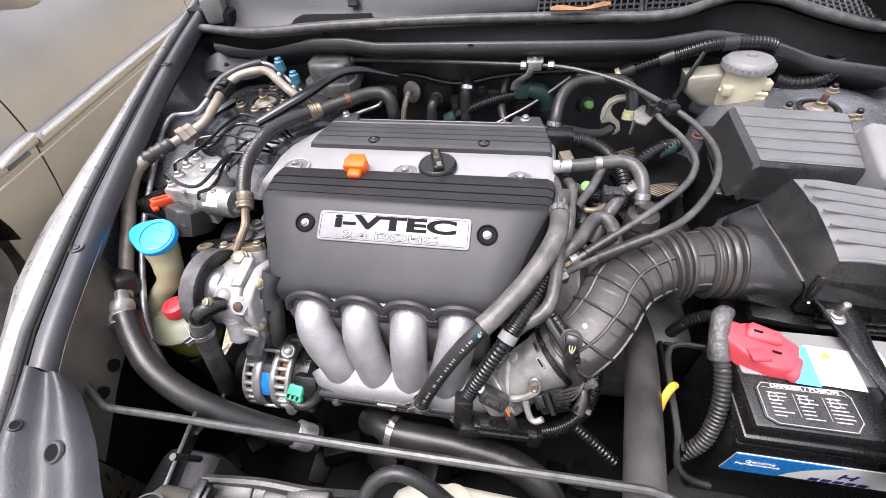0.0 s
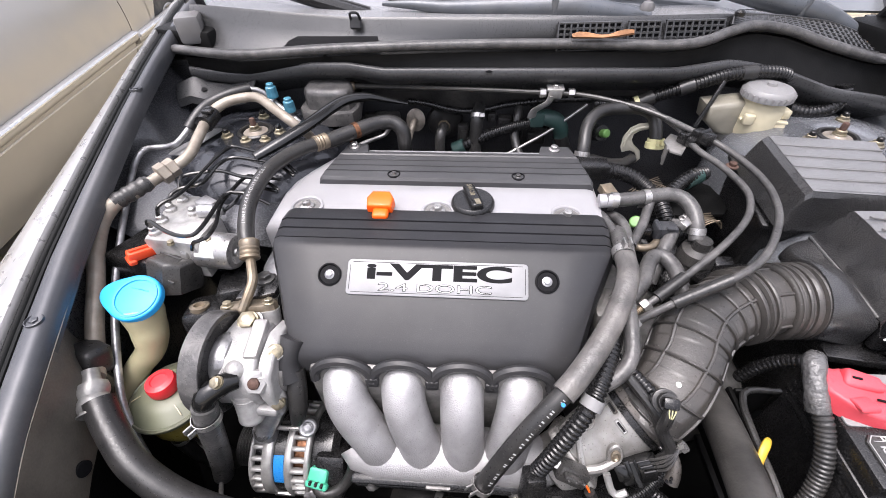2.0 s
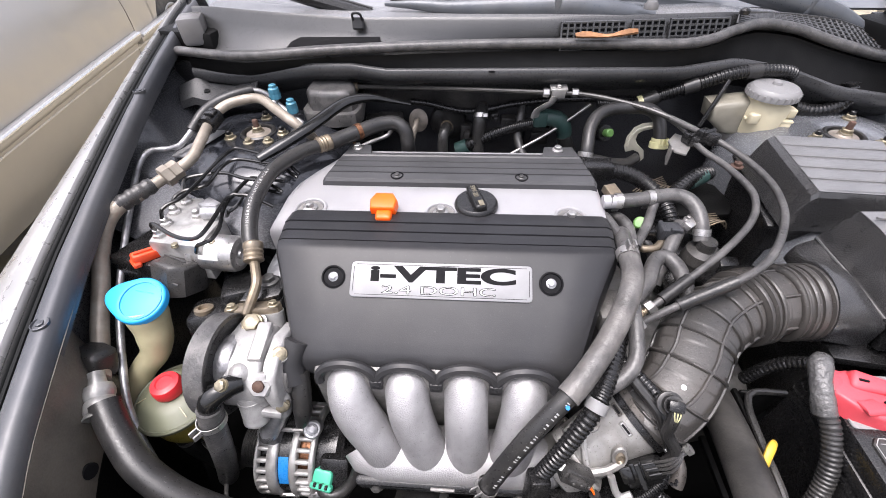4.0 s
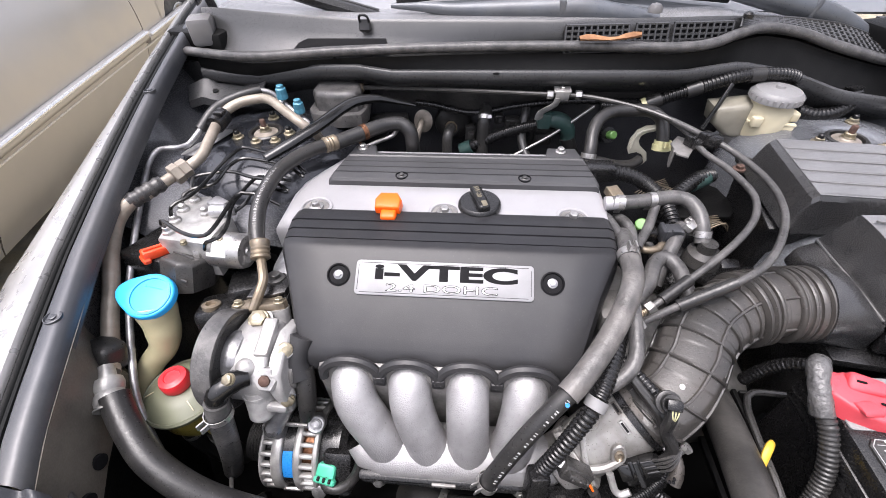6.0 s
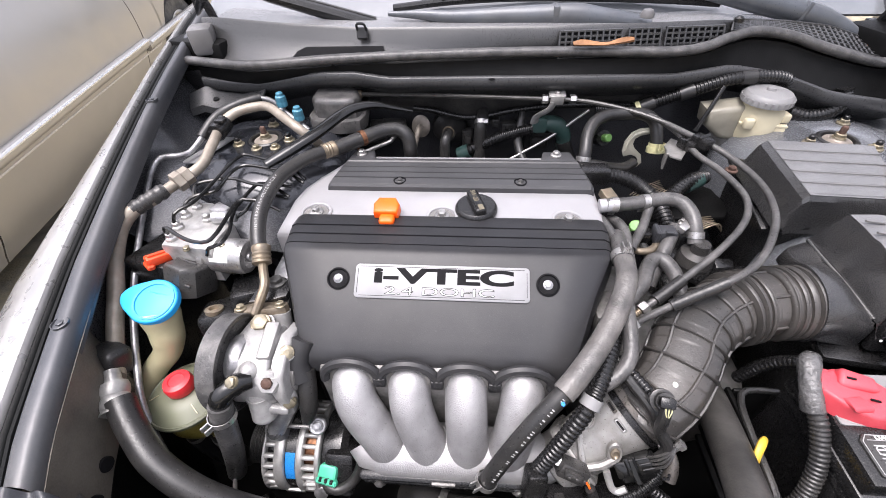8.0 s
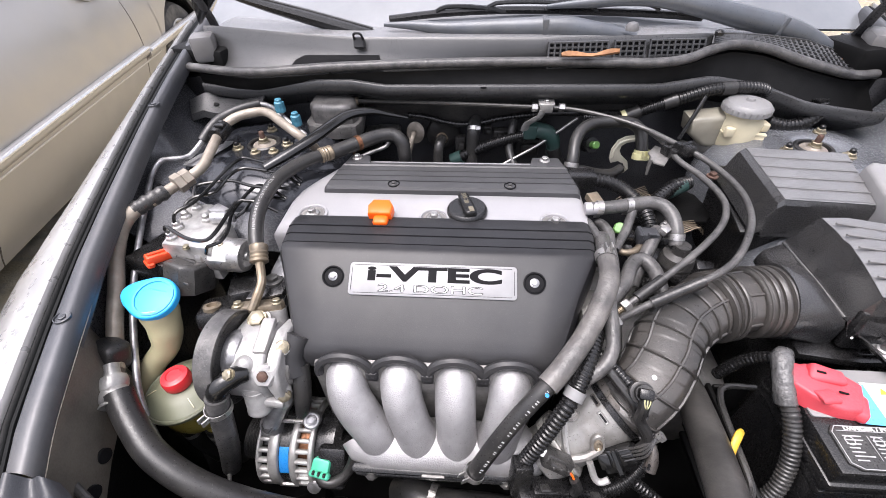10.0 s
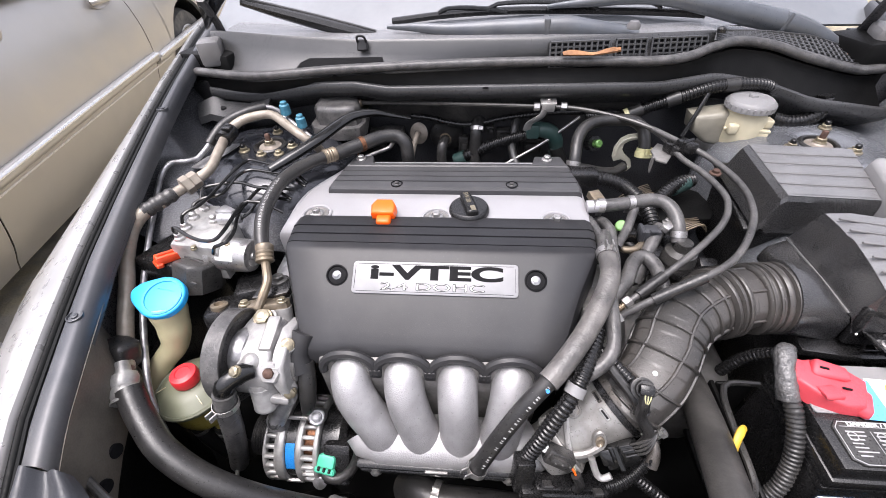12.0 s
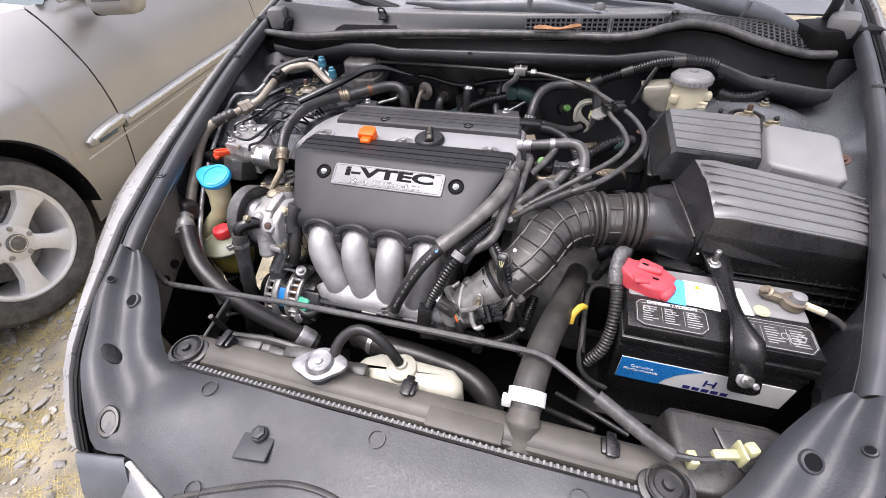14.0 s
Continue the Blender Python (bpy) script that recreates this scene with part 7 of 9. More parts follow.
pl = thing("coil_harness", (0.1, 0.66, 0.8), "corrugated wiring sleeve leaving the coil cover", "harness")
b = bmesh.new()
box(b, (0.045, 0.03, 0.025), at(0.066, 0.643, 0.832, 0, 0, 0), 0.003)
part("plug", b, BLACK, pl)
part("sleeve", tube(bmesh.new(), [(0.085, 0.645, 0.828), (0.11, 0.645, 0.825), (0.140, 0.635, 0.815), (0.165, 0.605, 0.80), (0.172, 0.57, 0.785), (0.165, 0.54, 0.77)], 0.0125, 12, pitch=0.0065, depth=0.14), BLACK, pl)
hose("cross_harness", [(0.165, 0.625, 0.765), (0.20, 0.65, 0.78), (0.245, 0.69, 0.79), (0.28, 0.71, 0.785)], 0.0125, BLACK, "thick corrugated wiring sleeve", "harness", pitch=0.007, depth=0.14)
single("teal_plug", tube(bmesh.new(), [(0.238, 0.685, 0.782), (0.268, 0.702, 0.786)], 0.0135, 14), DTEAL, "dark teal connector in the loom", "connector")
bm = bmesh.new()
for k in range(8):
    a = 0.004 * k
    tube(bm, [(0.14 + a, 0.66 - a * 0.6, 0.78), (0.17 + a, 0.69 - a, 0.775 + 0.002 * k), (0.21, 0.72 - 1.4 * a, 0.77)], 0.0010, 6, 0.01)
    tube(bm, [(0.20 + a, 0.60 - a * 0.6, 0.765), (0.23 + a, 0.615 - a, 0.765 + 0.002 * k), (0.27, 0.63 - 1.4 * a, 0.76)], 0.0010, 6, 0.01)
single("bare_wires", bm, BRASS, "bundle of thin tan wires", "wires")
# dim clutter under the hoses
rng = random.Random(11)
for k in range(16):
    x, y, z = rng.uniform(0.10, 0.30), rng.uniform(0.46, 0.74), rng.uniform(0.62, 0.73)
    b = bmesh.new()
    box(b, (rng.uniform(0.02, 0.05), rng.uniform(0.02, 0.05), rng.uniform(0.02, 0.05)), at(x, y, z, rng.uniform(-30, 30), rng.uniform(-30, 30), rng.uniform(0, 90)), 0.005)
    single("gearbox_connector", b, BLACK, "dim black connector on the gearbox", "connector", "gearbox connectors")
for k, pts in enumerate(([(0.057, 0.556, 0.805), (0.059, 0.54, 0.820), (0.063, 0.505, 0.826), (0.066, 0.472, 0.829), (0.064, 0.45, 0.832)], [(0.077, 0.56, 0.80), (0.080, 0.545, 0.815), (0.084, 0.514, 0.823), (0.080, 0.475, 0.821), (0.078, 0.443, 0.812), (0.07, 0.41, 0.78)],
                         [(0.09, 0.60, 0.77), (0.12, 0.57, 0.77), (0.14, 0.53, 0.76), (0.13, 0.48, 0.75)], [(0.066, 0.405, 0.775), (0.078, 0.416, 0.794), (0.094, 0.434, 0.800), (0.110, 0.466, 0.803), (0.126, 0.479, 0.804), (0.139, 0.464, 0.801), (0.142, 0.437, 0.795), (0.149, 0.412, 0.775)])):
    hose("small_hose", pts, (0.0068, 0.0072, 0.0075, 0.0100)[k], RUBGREY, "small dusty rubber hose beside the engine cover")
hose("silver_pipe", [(0.092, 0.512, 0.795), (0.100, 0.503, 0.800), (0.106, 0.496, 0.800), (0.122, 0.498, 0.800), (0.135, 0.512, 0.800), (0.140, 0.524, 0.797)], 0.0052, BRASS, "small bent metal coolant pipe", "pipe")
bm = bmesh.new()
box(bm, (0.05, 0.05, 0.03), at(0.06, 0.42, 0.76), 0.005)
bolt(bm, at(0.066, 0.425, 0.775), 0.007, 0.008)
single("head_bracket", bm, ALUD, "grimy aluminium bracket at the head's end", "bracket")

big = thing("brake_booster_hose", (0.0, 0.35, 0.75), "thick grey rubber hose over the engine cover", "hose")
part("upper_tube", tube(bmesh.new(), [(0.078, 0.525, 0.80), (0.072, 0.500, 0.822), (0.064, 0.466, 0.835), (0.060, 0.432, 0.838), (0.057, 0.400, 0.833)], 0.0102, 14, 0.006), RUBGREY, big)
part("sleeve", tube(bmesh.new(), [(0.062, 0.440, 0.838), (0.059, 0.408, 0.835), (0.045, 0.374, 0.825), (0.020, 0.334, 0.811), (-0.008, 0.299, 0.798), (-0.026, 0.281, 0.789)], 0.0128, 16, 0.006, flat=0.85), SLEEVE, big, "wide grey heat sleeve")
part("lower_tube", tube(bmesh.new(), [(-0.018, 0.288, 0.791), (-0.040, 0.272, 0.772), (-0.060, 0.258, 0.748), (-0.082, 0.243, 0.712), (-0.098, 0.232, 0.680), (-0.104, 0.229, 0.660)], 0.0104, 14, 0.006), RUBBER, big)
b = bmesh.new()
low = [Vector(p) for p in curve([(-0.018, 0.288, 0.791), (-0.040, 0.272, 0.772), (-0.060, 0.258, 0.748), (-0.082, 0.243, 0.712), (-0.098, 0.232, 0.680), (-0.104, 0.229, 0.660)], 0.0015)]
for k in range(34):
    i = int(9 + k * (len(low) - 24) / 34)
    if k % 8 in (2, 3, 7):
        continue
    t = (low[i + 1] - low[i]).normalized()
    nn = Vector((0.25, -0.62, 0.75))
    nn = (nn - t * nn.dot(t)).normalized()
    box(b, (0.0011 + 0.0004 * (k % 3), 0.0034 - 0.0006 * (k % 2), 0.0004), axes(low[i] + nn * 0.0105, t[:], t.cross(nn)[:]), 0.0001, 1)
part("printed_text", b, PRINT, big)
part("blue_dot", lathe(bmesh.new(), [(0.0024, 0), (0.0022, 0.0006)], along((-0.0275, 0.2695, 0.7885), (0, -0.5, 0.8)), 12), LBLUE, big)
b = bmesh.new()
clamp(b, along((0.061, 0.444, 0.838), (0, 1, 0.05)), 0.0125, 0.010)
part("steel_clamp", b, STEEL, big)
part("side_branch", tube(bmesh.new(), [(0.068, 0.452, 0.824), (0.063, 0.41, 0.812), (0.060, 0.362, 0.801), (0.056, 0.332, 0.791), (0.044, 0.314, 0.781), (0.022, 0.302, 0.770), (0.01, 0.30, 0.75)], 0.0086, 12, 0.006), RUBGREY, big)
lm = thing("injector_loom", (0.0, 0.27, 0.7), "corrugated wiring sleeve in front of the throttle", "harness")
part("sleeve", tube(bmesh.new(), [(0.058, 0.40, 0.775), (0.048, 0.365, 0.783), (0.028, 0.321, 0.785), (0.007, 0.281, 0.777), (-0.012, 0.262, 0.746), (-0.030, 0.249, 0.708), (-0.042, 0.243, 0.676)], 0.0100, 12, pitch=0.006, depth=0.14), BLACK, lm)
b = bmesh.new()
lathe(b, [(0.0104, -0.006), (0.0116, -0.006), (0.0116, 0.006), (0.0104, 0.006)], along((0.006, 0.280, 0.776), (0.4, 0.6, 0.55)), 18, cap=False)
part("grey_band", b, LIGHTP, lm)
part("sleeve_end", tube(bmesh.new(), [(0.042, 0.345, 0.772), (0.058, 0.322, 0.772), (0.074, 0.300, 0.768), (0.084, 0.284, 0.758), (0.090, 0.276, 0.742)], 0.0068, 10, pitch=0.006, depth=0.15), BLACK, lm)
b = bmesh.new()
box(b, (0.024, 0.024, 0.050), at(-0.046, 0.232, 0.660, -18, 6, 8), 0.004, 2)
box(b, (0.034, 0.030, 0.018), at(-0.034, 0.222, 0.638, -20, 8, 10), 0.004, 2)
box(b, (0.094, 0.026, 0.022), at(0.012, 0.228, 0.632, -15, 12, 6), 0.005, 2)
box(b, (0.018, 0.034, 0.026), at(0.050, 0.232, 0.622, -15, 12, 6), 0.003, 2)
box(b, (0.070, 0.006, 0.010), at(0.010, 0.214, 0.640, -15, 12, 6), 0.002, 1)
part("loom_box", b, BLACK, lm, "black loom box")
for x, y, z in ((-0.016, 0.222, 0.650), (0.048, 0.222, 0.637)):
    b = bmesh.new()
    box(b, (0.012, 0.010, 0.006), at(x, y, z, -20, 12, 6), 0.001, 1)
    part("box_catch", b, BLACKD, lm)
b = bmesh.new()
box(b, (0.036, 0.020, 0.020), at(-0.006, 0.240, 0.692, -30, 25, -10), 0.003)
box(b, (0.020, 0.012, 0.007), at(-0.008, 0.231, 0.702, -30, 25, -10), 0.002)
for k in range(3):
    box(b, (0.003, 0.018, 0.003), at(-0.014 + 0.009 * k, 0.232, 0.7045 - 0.0045 * k, -30, 25, -10), 0.0008, 1)
part("injector_plug", b, BLACKD, lm, "ribbed black plug")
b = bmesh.new()
box(b, (0.013, 0.012, 0.010), at(-0.026, 0.248, 0.702, -30, 20, -10), 0.001, 1)
part("plug_tag", b, WHITE, lm, "small white tag")
for k, m in enumerate((ORANGE, BRASS, PALE)):
    part("bare_wire", tube(bmesh.new(), [(0.008, 0.233 + 0.003 * k, 0.684), (0.013, 0.228 + 0.003 * k, 0.680), (0.018, 0.224 + 0.001 * k, 0.668)], 0.0013, 6, 0.004), m, lm)
part("wire_sleeve", tube(bmesh.new(), [(0.015, 0.226, 0.676), (0.022, 0.222, 0.660), (0.020, 0.222, 0.645)], 0.006, 10), RUBBER, lm)
part("front_sleeve", tube(bmesh.new(), [(0.052, 0.232, 0.620), (0.080, 0.240, 0.622), (0.104, 0.254, 0.628), (0.119, 0.268, 0.640), (0.127, 0.290, 0.660), (0.130, 0.315, 0.67)], 0.0105, 12, pitch=0.006, depth=0.14), BLACK, lm)
part("side_sleeve", tube(bmesh.new(), [(0.105, 0.250, 0.618), (0.130, 0.240, 0.600), (0.165, 0.225, 0.575)], 0.0085, 12, pitch=0.006, depth=0.14), BLACK, lm)

# throttle body
tbd = Vector((0.741, 0.329, 0.586)).normalized()
TO = Vector((0.0735, 0.3073, 0.7001))
tb = thing("air_throttle", (0.03, 0.27, 0.65), "cast aluminium throttle housing with wiring plugs", "throttle")
TM = along(TO, tbd)
TF = axes(TO, tbd, (-0.336, -0.573, 0.747))
TF.translation = TO


def tp(a, n, side):
    """A point of the throttle: along its bore, towards the front of the car, across."""
    return TF @ Vector((a, n, side))


def tm(a, n, side, rx=0, ry=0, rz=0):
    return TF @ at(a, n, side, rx, ry, rz)


TN, TS = TF.col[1].xyz, TF.col[2].xyz
b = bmesh.new()
lathe(b, [(0.030, -0.120), (0.036, -0.116), (0.036, -0.080), (0.0365, -0.070), (0.0385, -0.050), (0.0400, -0.022), (0.0415, -0.012), (0.0415, -0.003), (0.03, -0.001)], TM, 52)
part("casting", b, THROT, tb, "pale cast throttle bore", sharp=50)
b = bmesh.new()
prism(b, roundrect(0.082, 0.078, 0.012, 5), 0.010, TF @ at(-0.088, 0, 0, 90, 0, 90), 0.003)
part("mount_flange", b, THROT, tb, sharp=40)
for pts, r in (([(-0.044, 0.030, -0.030), (-0.058, 0.034, -0.018), (-0.070, 0.037, 0.000), (-0.079, 0.038, 0.016)], 0.0042), ([(-0.079, 0.038, 0.016), (-0.060, 0.036, 0.024), (-0.040, 0.034, 0.026)], 0.0050), ([(-0.060, 0.026, -0.033), (-0.074, 0.032, -0.030)], 0.0038)):
    part("cast_rib", tube(bmesh.new(), [tp(*p) for p in pts], r, 8, 0.005), THROT, tb)
for n, sd in ((0.031, -0.028), (0.033, 0.020), (-0.02, -0.030)):
    b = bmesh.new()
    lathe(b, [(0.0095, -0.004), (0.0095, 0.004), (0.008, 0.005)], along(tp(-0.080, n, sd), tbd), 16)
    part("flange_boss", b, THROT, tb)
b = bmesh.new()
bolt(b, along(tp(-0.0425, 0.0315, -0.0221), TN - TS * 0.6), 0.0085, 0.007, 1.15)
part("hex_plug", b, THROT, tb)
ear = part("stained_ear", lathe(bmesh.new(), [(0.0125, -0.006), (0.0122, 0.003), (0.0105, 0.0045), (0.006, 0.004)], along(tp(-0.038, 0.0355, 0.0190), TN + TS * 0.5) @ Matrix.Diagonal((0.72, 1.1, 1, 1)), 22), THROT, tb)
part("brass_screw", lathe(bmesh.new(), [(0.0078, 0.003), (0.0074, 0.0055), (0.005, 0.0065), (0.003, 0.0045)], along(tp(-0.038, 0.0355, 0.0190), TN + TS * 0.5) @ Matrix.Diagonal((0.72, 1.0, 1, 1)), 16), BRASS, ear, "tan brass screw")
for a, sd, m in ((-0.0125, -0.001, STEEL), (-0.008, -0.0215, CLAMPM)):
    n = math.sqrt(0.0423 ** 2 - sd ** 2)
    turn = math.degrees(math.asin(sd / 0.0423))
    b = bmesh.new()
    box(b, (0.0055, 0.003, 0.017), tm(a, n, sd, turn, 0, 0), 0.001, 1)
    lug = part("slot_lug", b, m, tb)
    b = bmesh.new()
    box(b, (0.0026, 0.0032, 0.012), tm(a, n + 0.0004, sd, turn, 0, 0), 0.0004, 1)
    part("dark_slot", b, INK, lug)
part("flange_ring", lathe(bmesh.new(), [(0.038, -0.005), (0.0445, -0.003), (0.0450, 0.004), (0.043, 0.006)], TM, 44), BLACK, tb)
b = bmesh.new()
lathe(b, [(0.0435, 0.006), (0.0456, 0.006), (0.0459, 0.010), (0.0456, 0.015), (0.0435, 0.015)], TM, 44, cap=False)
part("band_clamp", b, CLAMPM, tb, "dull dark band clamp")
part("rubber_cuff", lathe(bmesh.new(), [(0.0425, 0.004), (0.0440, 0.005), (0.0440, 0.020), (0.0455, 0.022), (0.0455, 0.026), (0.0435, 0.028)], TM, 44, cap=False), DUCT, tb, "dusty rubber cuff")
b = bmesh.new()
box(b, (0.012, 0.012, 0.018), tm(0.010, 0.018, 0.046, 20, 0, 0), 0.002, 1)
lathe(b, [(0.0042, -0.014), (0.0042, 0.016)], along(tp(0.012, 0.022, 0.050), TF.col[0].xyz + TN * 0.3), 10)
lathe(b, [(0.0062, 0.012), (0.0062, 0.018), (0.004, 0.0185)], along(tp(0.012, 0.022, 0.050), TF.col[0].xyz + TN * 0.3), 6)
part("clamp_screw", b, STEEL, tb)
b = bmesh.new()
box(b, (0.040, 0.028, 0.030), tm(-0.030, 0.016, 0.044, 14, -18, 0), 0.005, 2)
box(b, (0.022, 0.014, 0.022), tm(-0.016, 0.032, 0.046, 14, -18, 0), 0.003, 2)
box(b, (0.014, 0.012, 0.020), tm(-0.044, 0.030, 0.038, 14, -18, 0), 0.003, 2)
box(b, (0.006, 0.008, 0.030), tm(-0.032, 0.034, 0.046, 14, -18, 0), 0.001, 1)
for k in range(3):
    box(b, (0.020, 0.003, 0.002), tm(-0.014, 0.0405, 0.039 + 0.006 * k, 14, -18, 0), 0.0006, 1)
part("position_sensor", b, LINEM, tb, "glossy black sensor housing")
b = tube(bmesh.new(), [tp(0.013, 0.036, 0.050), tp(0.008, 0.036, 0.058), tp(0.000, 0.034, 0.065), tp(-0.008, 0.032, 0.070)], 0.0066, 12, 0.004, taper=[0.7, 0.9, 1.1, 1.15])
part("plug_boot", b, CLAMPM, tb, "stained tan plug boot")
b = bmesh.new()
for k in range(3):
    lathe(b, [(0.0016, -0.001), (0.0016, 0.002)], along(tp(-0.003 - 0.003 * k, 0.043, 0.064 + 0.002 * (k % 2)), TN), 8)
part("plug_pin", b, INK, tb)
part("lever", tube(bmesh.new(), [tp(-0.058, 0.040, 0.030), tp(-0.063, 0.036, 0.040), tp(-0.067, 0.030, 0.050), tp(-0.064, 0.028, 0.056), tp(-0.054, 0.028, 0.058)], 0.0042, 10, 0.003), MODM, tb, "bright lever end")
b = bmesh.new()
for k in range(4):
    tube(b, [tp(-0.010, 0.042, 0.040 + 0.004 * k), tp(0.000, 0.048, 0.042 + 0.004 * k), tp(0.012, 0.050, 0.044 + 0.002 * k), tp(0.022, 0.048, 0.044)], 0.0016, 6, 0.005)
part("sensor_leads", b, BLACKD, tb)
part("taped_lead", tube(bmesh.new(), [(0.026, 0.345, 0.772), (0.045, 0.325, 0.775), (0.060, 0.302, 0.770), (0.074, 0.282, 0.762), (0.084, 0.272, 0.742), (0.094, 0.262, 0.722), (0.108, 0.262, 0.690), (0.118, 0.264, 0.655)], 0.0055, 10, 0.006), RUBBER, tb, "taped black lead")
b = bmesh.new()
box(b, (0.008, 0.016, 0.004), at(0.121, 0.262, 0.645, -30, 20, -35), 0.001, 1)
part("lead_tag", b, LIGHTP, tb, "small grey tag")

# air intake duct, ribbed, with two bellows
DUCTLINE = [(0.084, 0.303, 0.709), (0.107, 0.319, 0.737), (0.1246, 0.342, 0.757), (0.1376, 0.365, 0.770), (0.156, 0.386, 0.778), (0.192, 0.408, 0.783), (0.235, 0.420, 0.783), (0.262, 0.424, 0.783), (0.292, 0.427, 0.783)]
line = [Vector(p) for p in curve(DUCTLINE, 0.002)]
dist = [0.0]
for p, q in zip(line[:-1], line[1:]):
    dist.append(dist[-1] + (q - p).length)
total = dist[-1]


def ductframe(s):
    i = min(range(len(dist)), key=lambda k: abs(dist[k] - s))
    t = (line[min(i + 1, len(line) - 1)] - line[max(i - 1, 0)]).normalized()
    v = t.cross(Vector((0, 0, 1))).normalized()
    return line[i], t, v.cross(t) * -1 if v.cross(t).z < 0 else v.cross(t), v


def ductat(x):
    """Distance along the duct at which its middle reaches x."""
    return dist[min(range(len(line)), key=lambda k: abs(line[k].x - x))]


FOLDS = ((ductat(0.196), ductat(0.224), 3), (ductat(0.247), ductat(0.290), 4))


def ductradius(s):
    r = 0.0405
    for s0, s1, n in FOLDS:
        if s0 < s < s1:
            r = 0.0395 + 0.0085 * abs(math.sin(math.pi * n * (s - s0) / (s1 - s0))) ** 0.5
    return r


duct = thing("intake_duct", (0.2, 0.4, 0.72), "ribbed black rubber air intake duct with bellows", "intake duct")
b = bmesh.new()
rings = []
n = 260
for i in range(n + 1):
    s = total * i / n
    o, t, u, v = ductframe(s)
    r = ductradius(s)
    rings.append([b.verts.new(o + (u * math.cos(a) + v * math.sin(a)) * r) for a in (2 * math.pi * k / 36 for k in range(36))])
for r0, r1 in zip(rings[:-1], rings[1:]):
    for k in range(36):
        b.faces.new((r0[k], r0[(k + 1) % 36], r1[(k + 1) % 36], r1[k]))
b.faces.new(rings[0][::-1])
b.faces.new(rings[-1])
part("hose_wall", b, DUCT, duct, sharp=60)
for x in (0.090, 0.107, 0.1246, 0.1376, 0.153, 0.171, 0.189):
    o, t, u, v = ductframe(ductat(x))
    b = tube(bmesh.new(), [o + (u * math.cos(a) + v * math.sin(a)) * 0.0412 for a in (2 * math.pi * j / 28 for j in range(29))], 0.0022, 6, 0.02)
    part("ring_rib", b, DUCT, duct)
for a in (-97, -35, 27, 88, 150):
    pts = []
    for j in range(20):
        s = ductat(0.088) + (ductat(0.196) - ductat(0.088)) * j / 19
        o, t, u, v = ductframe(s)
        pts.append(o + (u * math.cos(radians(a)) + v * math.sin(radians(a))) * 0.0412)
    part("length_rib", tube(bmesh.new(), pts, 0.0021, 6, 0.01), DUCT, duct)
for a in (-34, 27, 84):
    pts = []
    for j in range(5):
        s = FOLDS[0][1] + (FOLDS[1][0] - FOLDS[0][1]) * j / 4
        o, t, u, v = ductframe(s)
        pts.append(o + (u * math.cos(radians(a)) + v * math.sin(radians(a))) * 0.041)
    part("length_rib", tube(bmesh.new(), pts, 0.0019, 6, 0.01), DUCT, duct)
part("paint_dot", lathe(bmesh.new(), [(0.003, 0), (0.0028, 0.0006)], along((0.093, 0.296, 0.7925), (0.1, -0.4, 0.9)), 10), WHITE, duct)
iat = thing("air_temperature_sensor", (0.08, 0.28, 0.77), "black sensor plugged into the intake duct", "sensor")
md = along((0.080, 0.286, 0.776), (-0.1, -0.55, 0.8))
part("sensor", lathe(bmesh.new(), [(0.010, 0), (0.013, 0.002), (0.013, 0.007), (0.0105, 0.008), (0.0095, 0.009), (0.0095, 0.016)], md, 20), BLACKD, iat)
b = bmesh.new()
box(b, (0.016, 0.012, 0.016), md @ at(0, 0, 0.018), 0.003)
part("plug", b, BLACK, iat)
part("lead", tube(bmesh.new(), [(0.080, 0.275, 0.790), (0.077, 0.266, 0.778), (0.079, 0.264, 0.755), (0.090, 0.257, 0.738), (0.0925, 0.254, 0.724), (0.0865, 0.252, 0.706), (0.078, 0.256, 0.692)], 0.0060, 10, 0.006), RUBBER, iat)
b = bmesh.new()
for k, c in enumerate((0, 1, 2)):
    tube(b, [(0.076 + 0.003 * k, 0.272, 0.795), (0.075 + 0.003 * k, 0.266, 0.789), (0.078, 0.262, 0.780)], 0.0007, 6, 0.004)
part("yellow_wires", b, PALE, iat)

# air filter box
air = thing("air_filter_box", (0.45, 0.47, 0.6), "black plastic air filter box with a ribbed lid", "air filter box")
rows = []
pr = []
for k in range(6):
    f0, f1 = k / 6, (k + 1) / 6
    pr += [(f0 + 0.012, 0.0), (f0 + 0.07, 0.0012), (f1 - 0.03, 0.0004), (f1 - 0.022, -0.001), (f1 - 0.004, -0.001)]


def lidpoint(u, f):
    back = Vector((0.352, 0.508, 0.868)).lerp(Vector((0.592, 0.497, 0.836)), u)
    fr = Vector((0.376, 0.396, 0.834)).lerp(Vector((0.590, 0.398, 0.812)), u)
    p = back.lerp(fr, f)
    p.z += 0.006 * math.sin(math.pi * f)
    p.x += float(np.interp(f, (0, 0.26, 0.34, 0.42, 0.5, 1), (0.0, 0.001, 0.0, 0.004, 0.002, 0.0))) * (1 - u) ** 2
    return p


first = [lidpoint(0, 0) + Vector((0, 0.006, -0.09)), *[lidpoint(i / 8, 0) + Vector((0, 0.006, -0.09)) for i in range(9)], lidpoint(1, 0) + Vector((0.01, 0.006, -0.09))]
rows.append([p[:] for p in first])
seq = [(0.0, -0.006)] + pr + [(1.0, -0.003)]
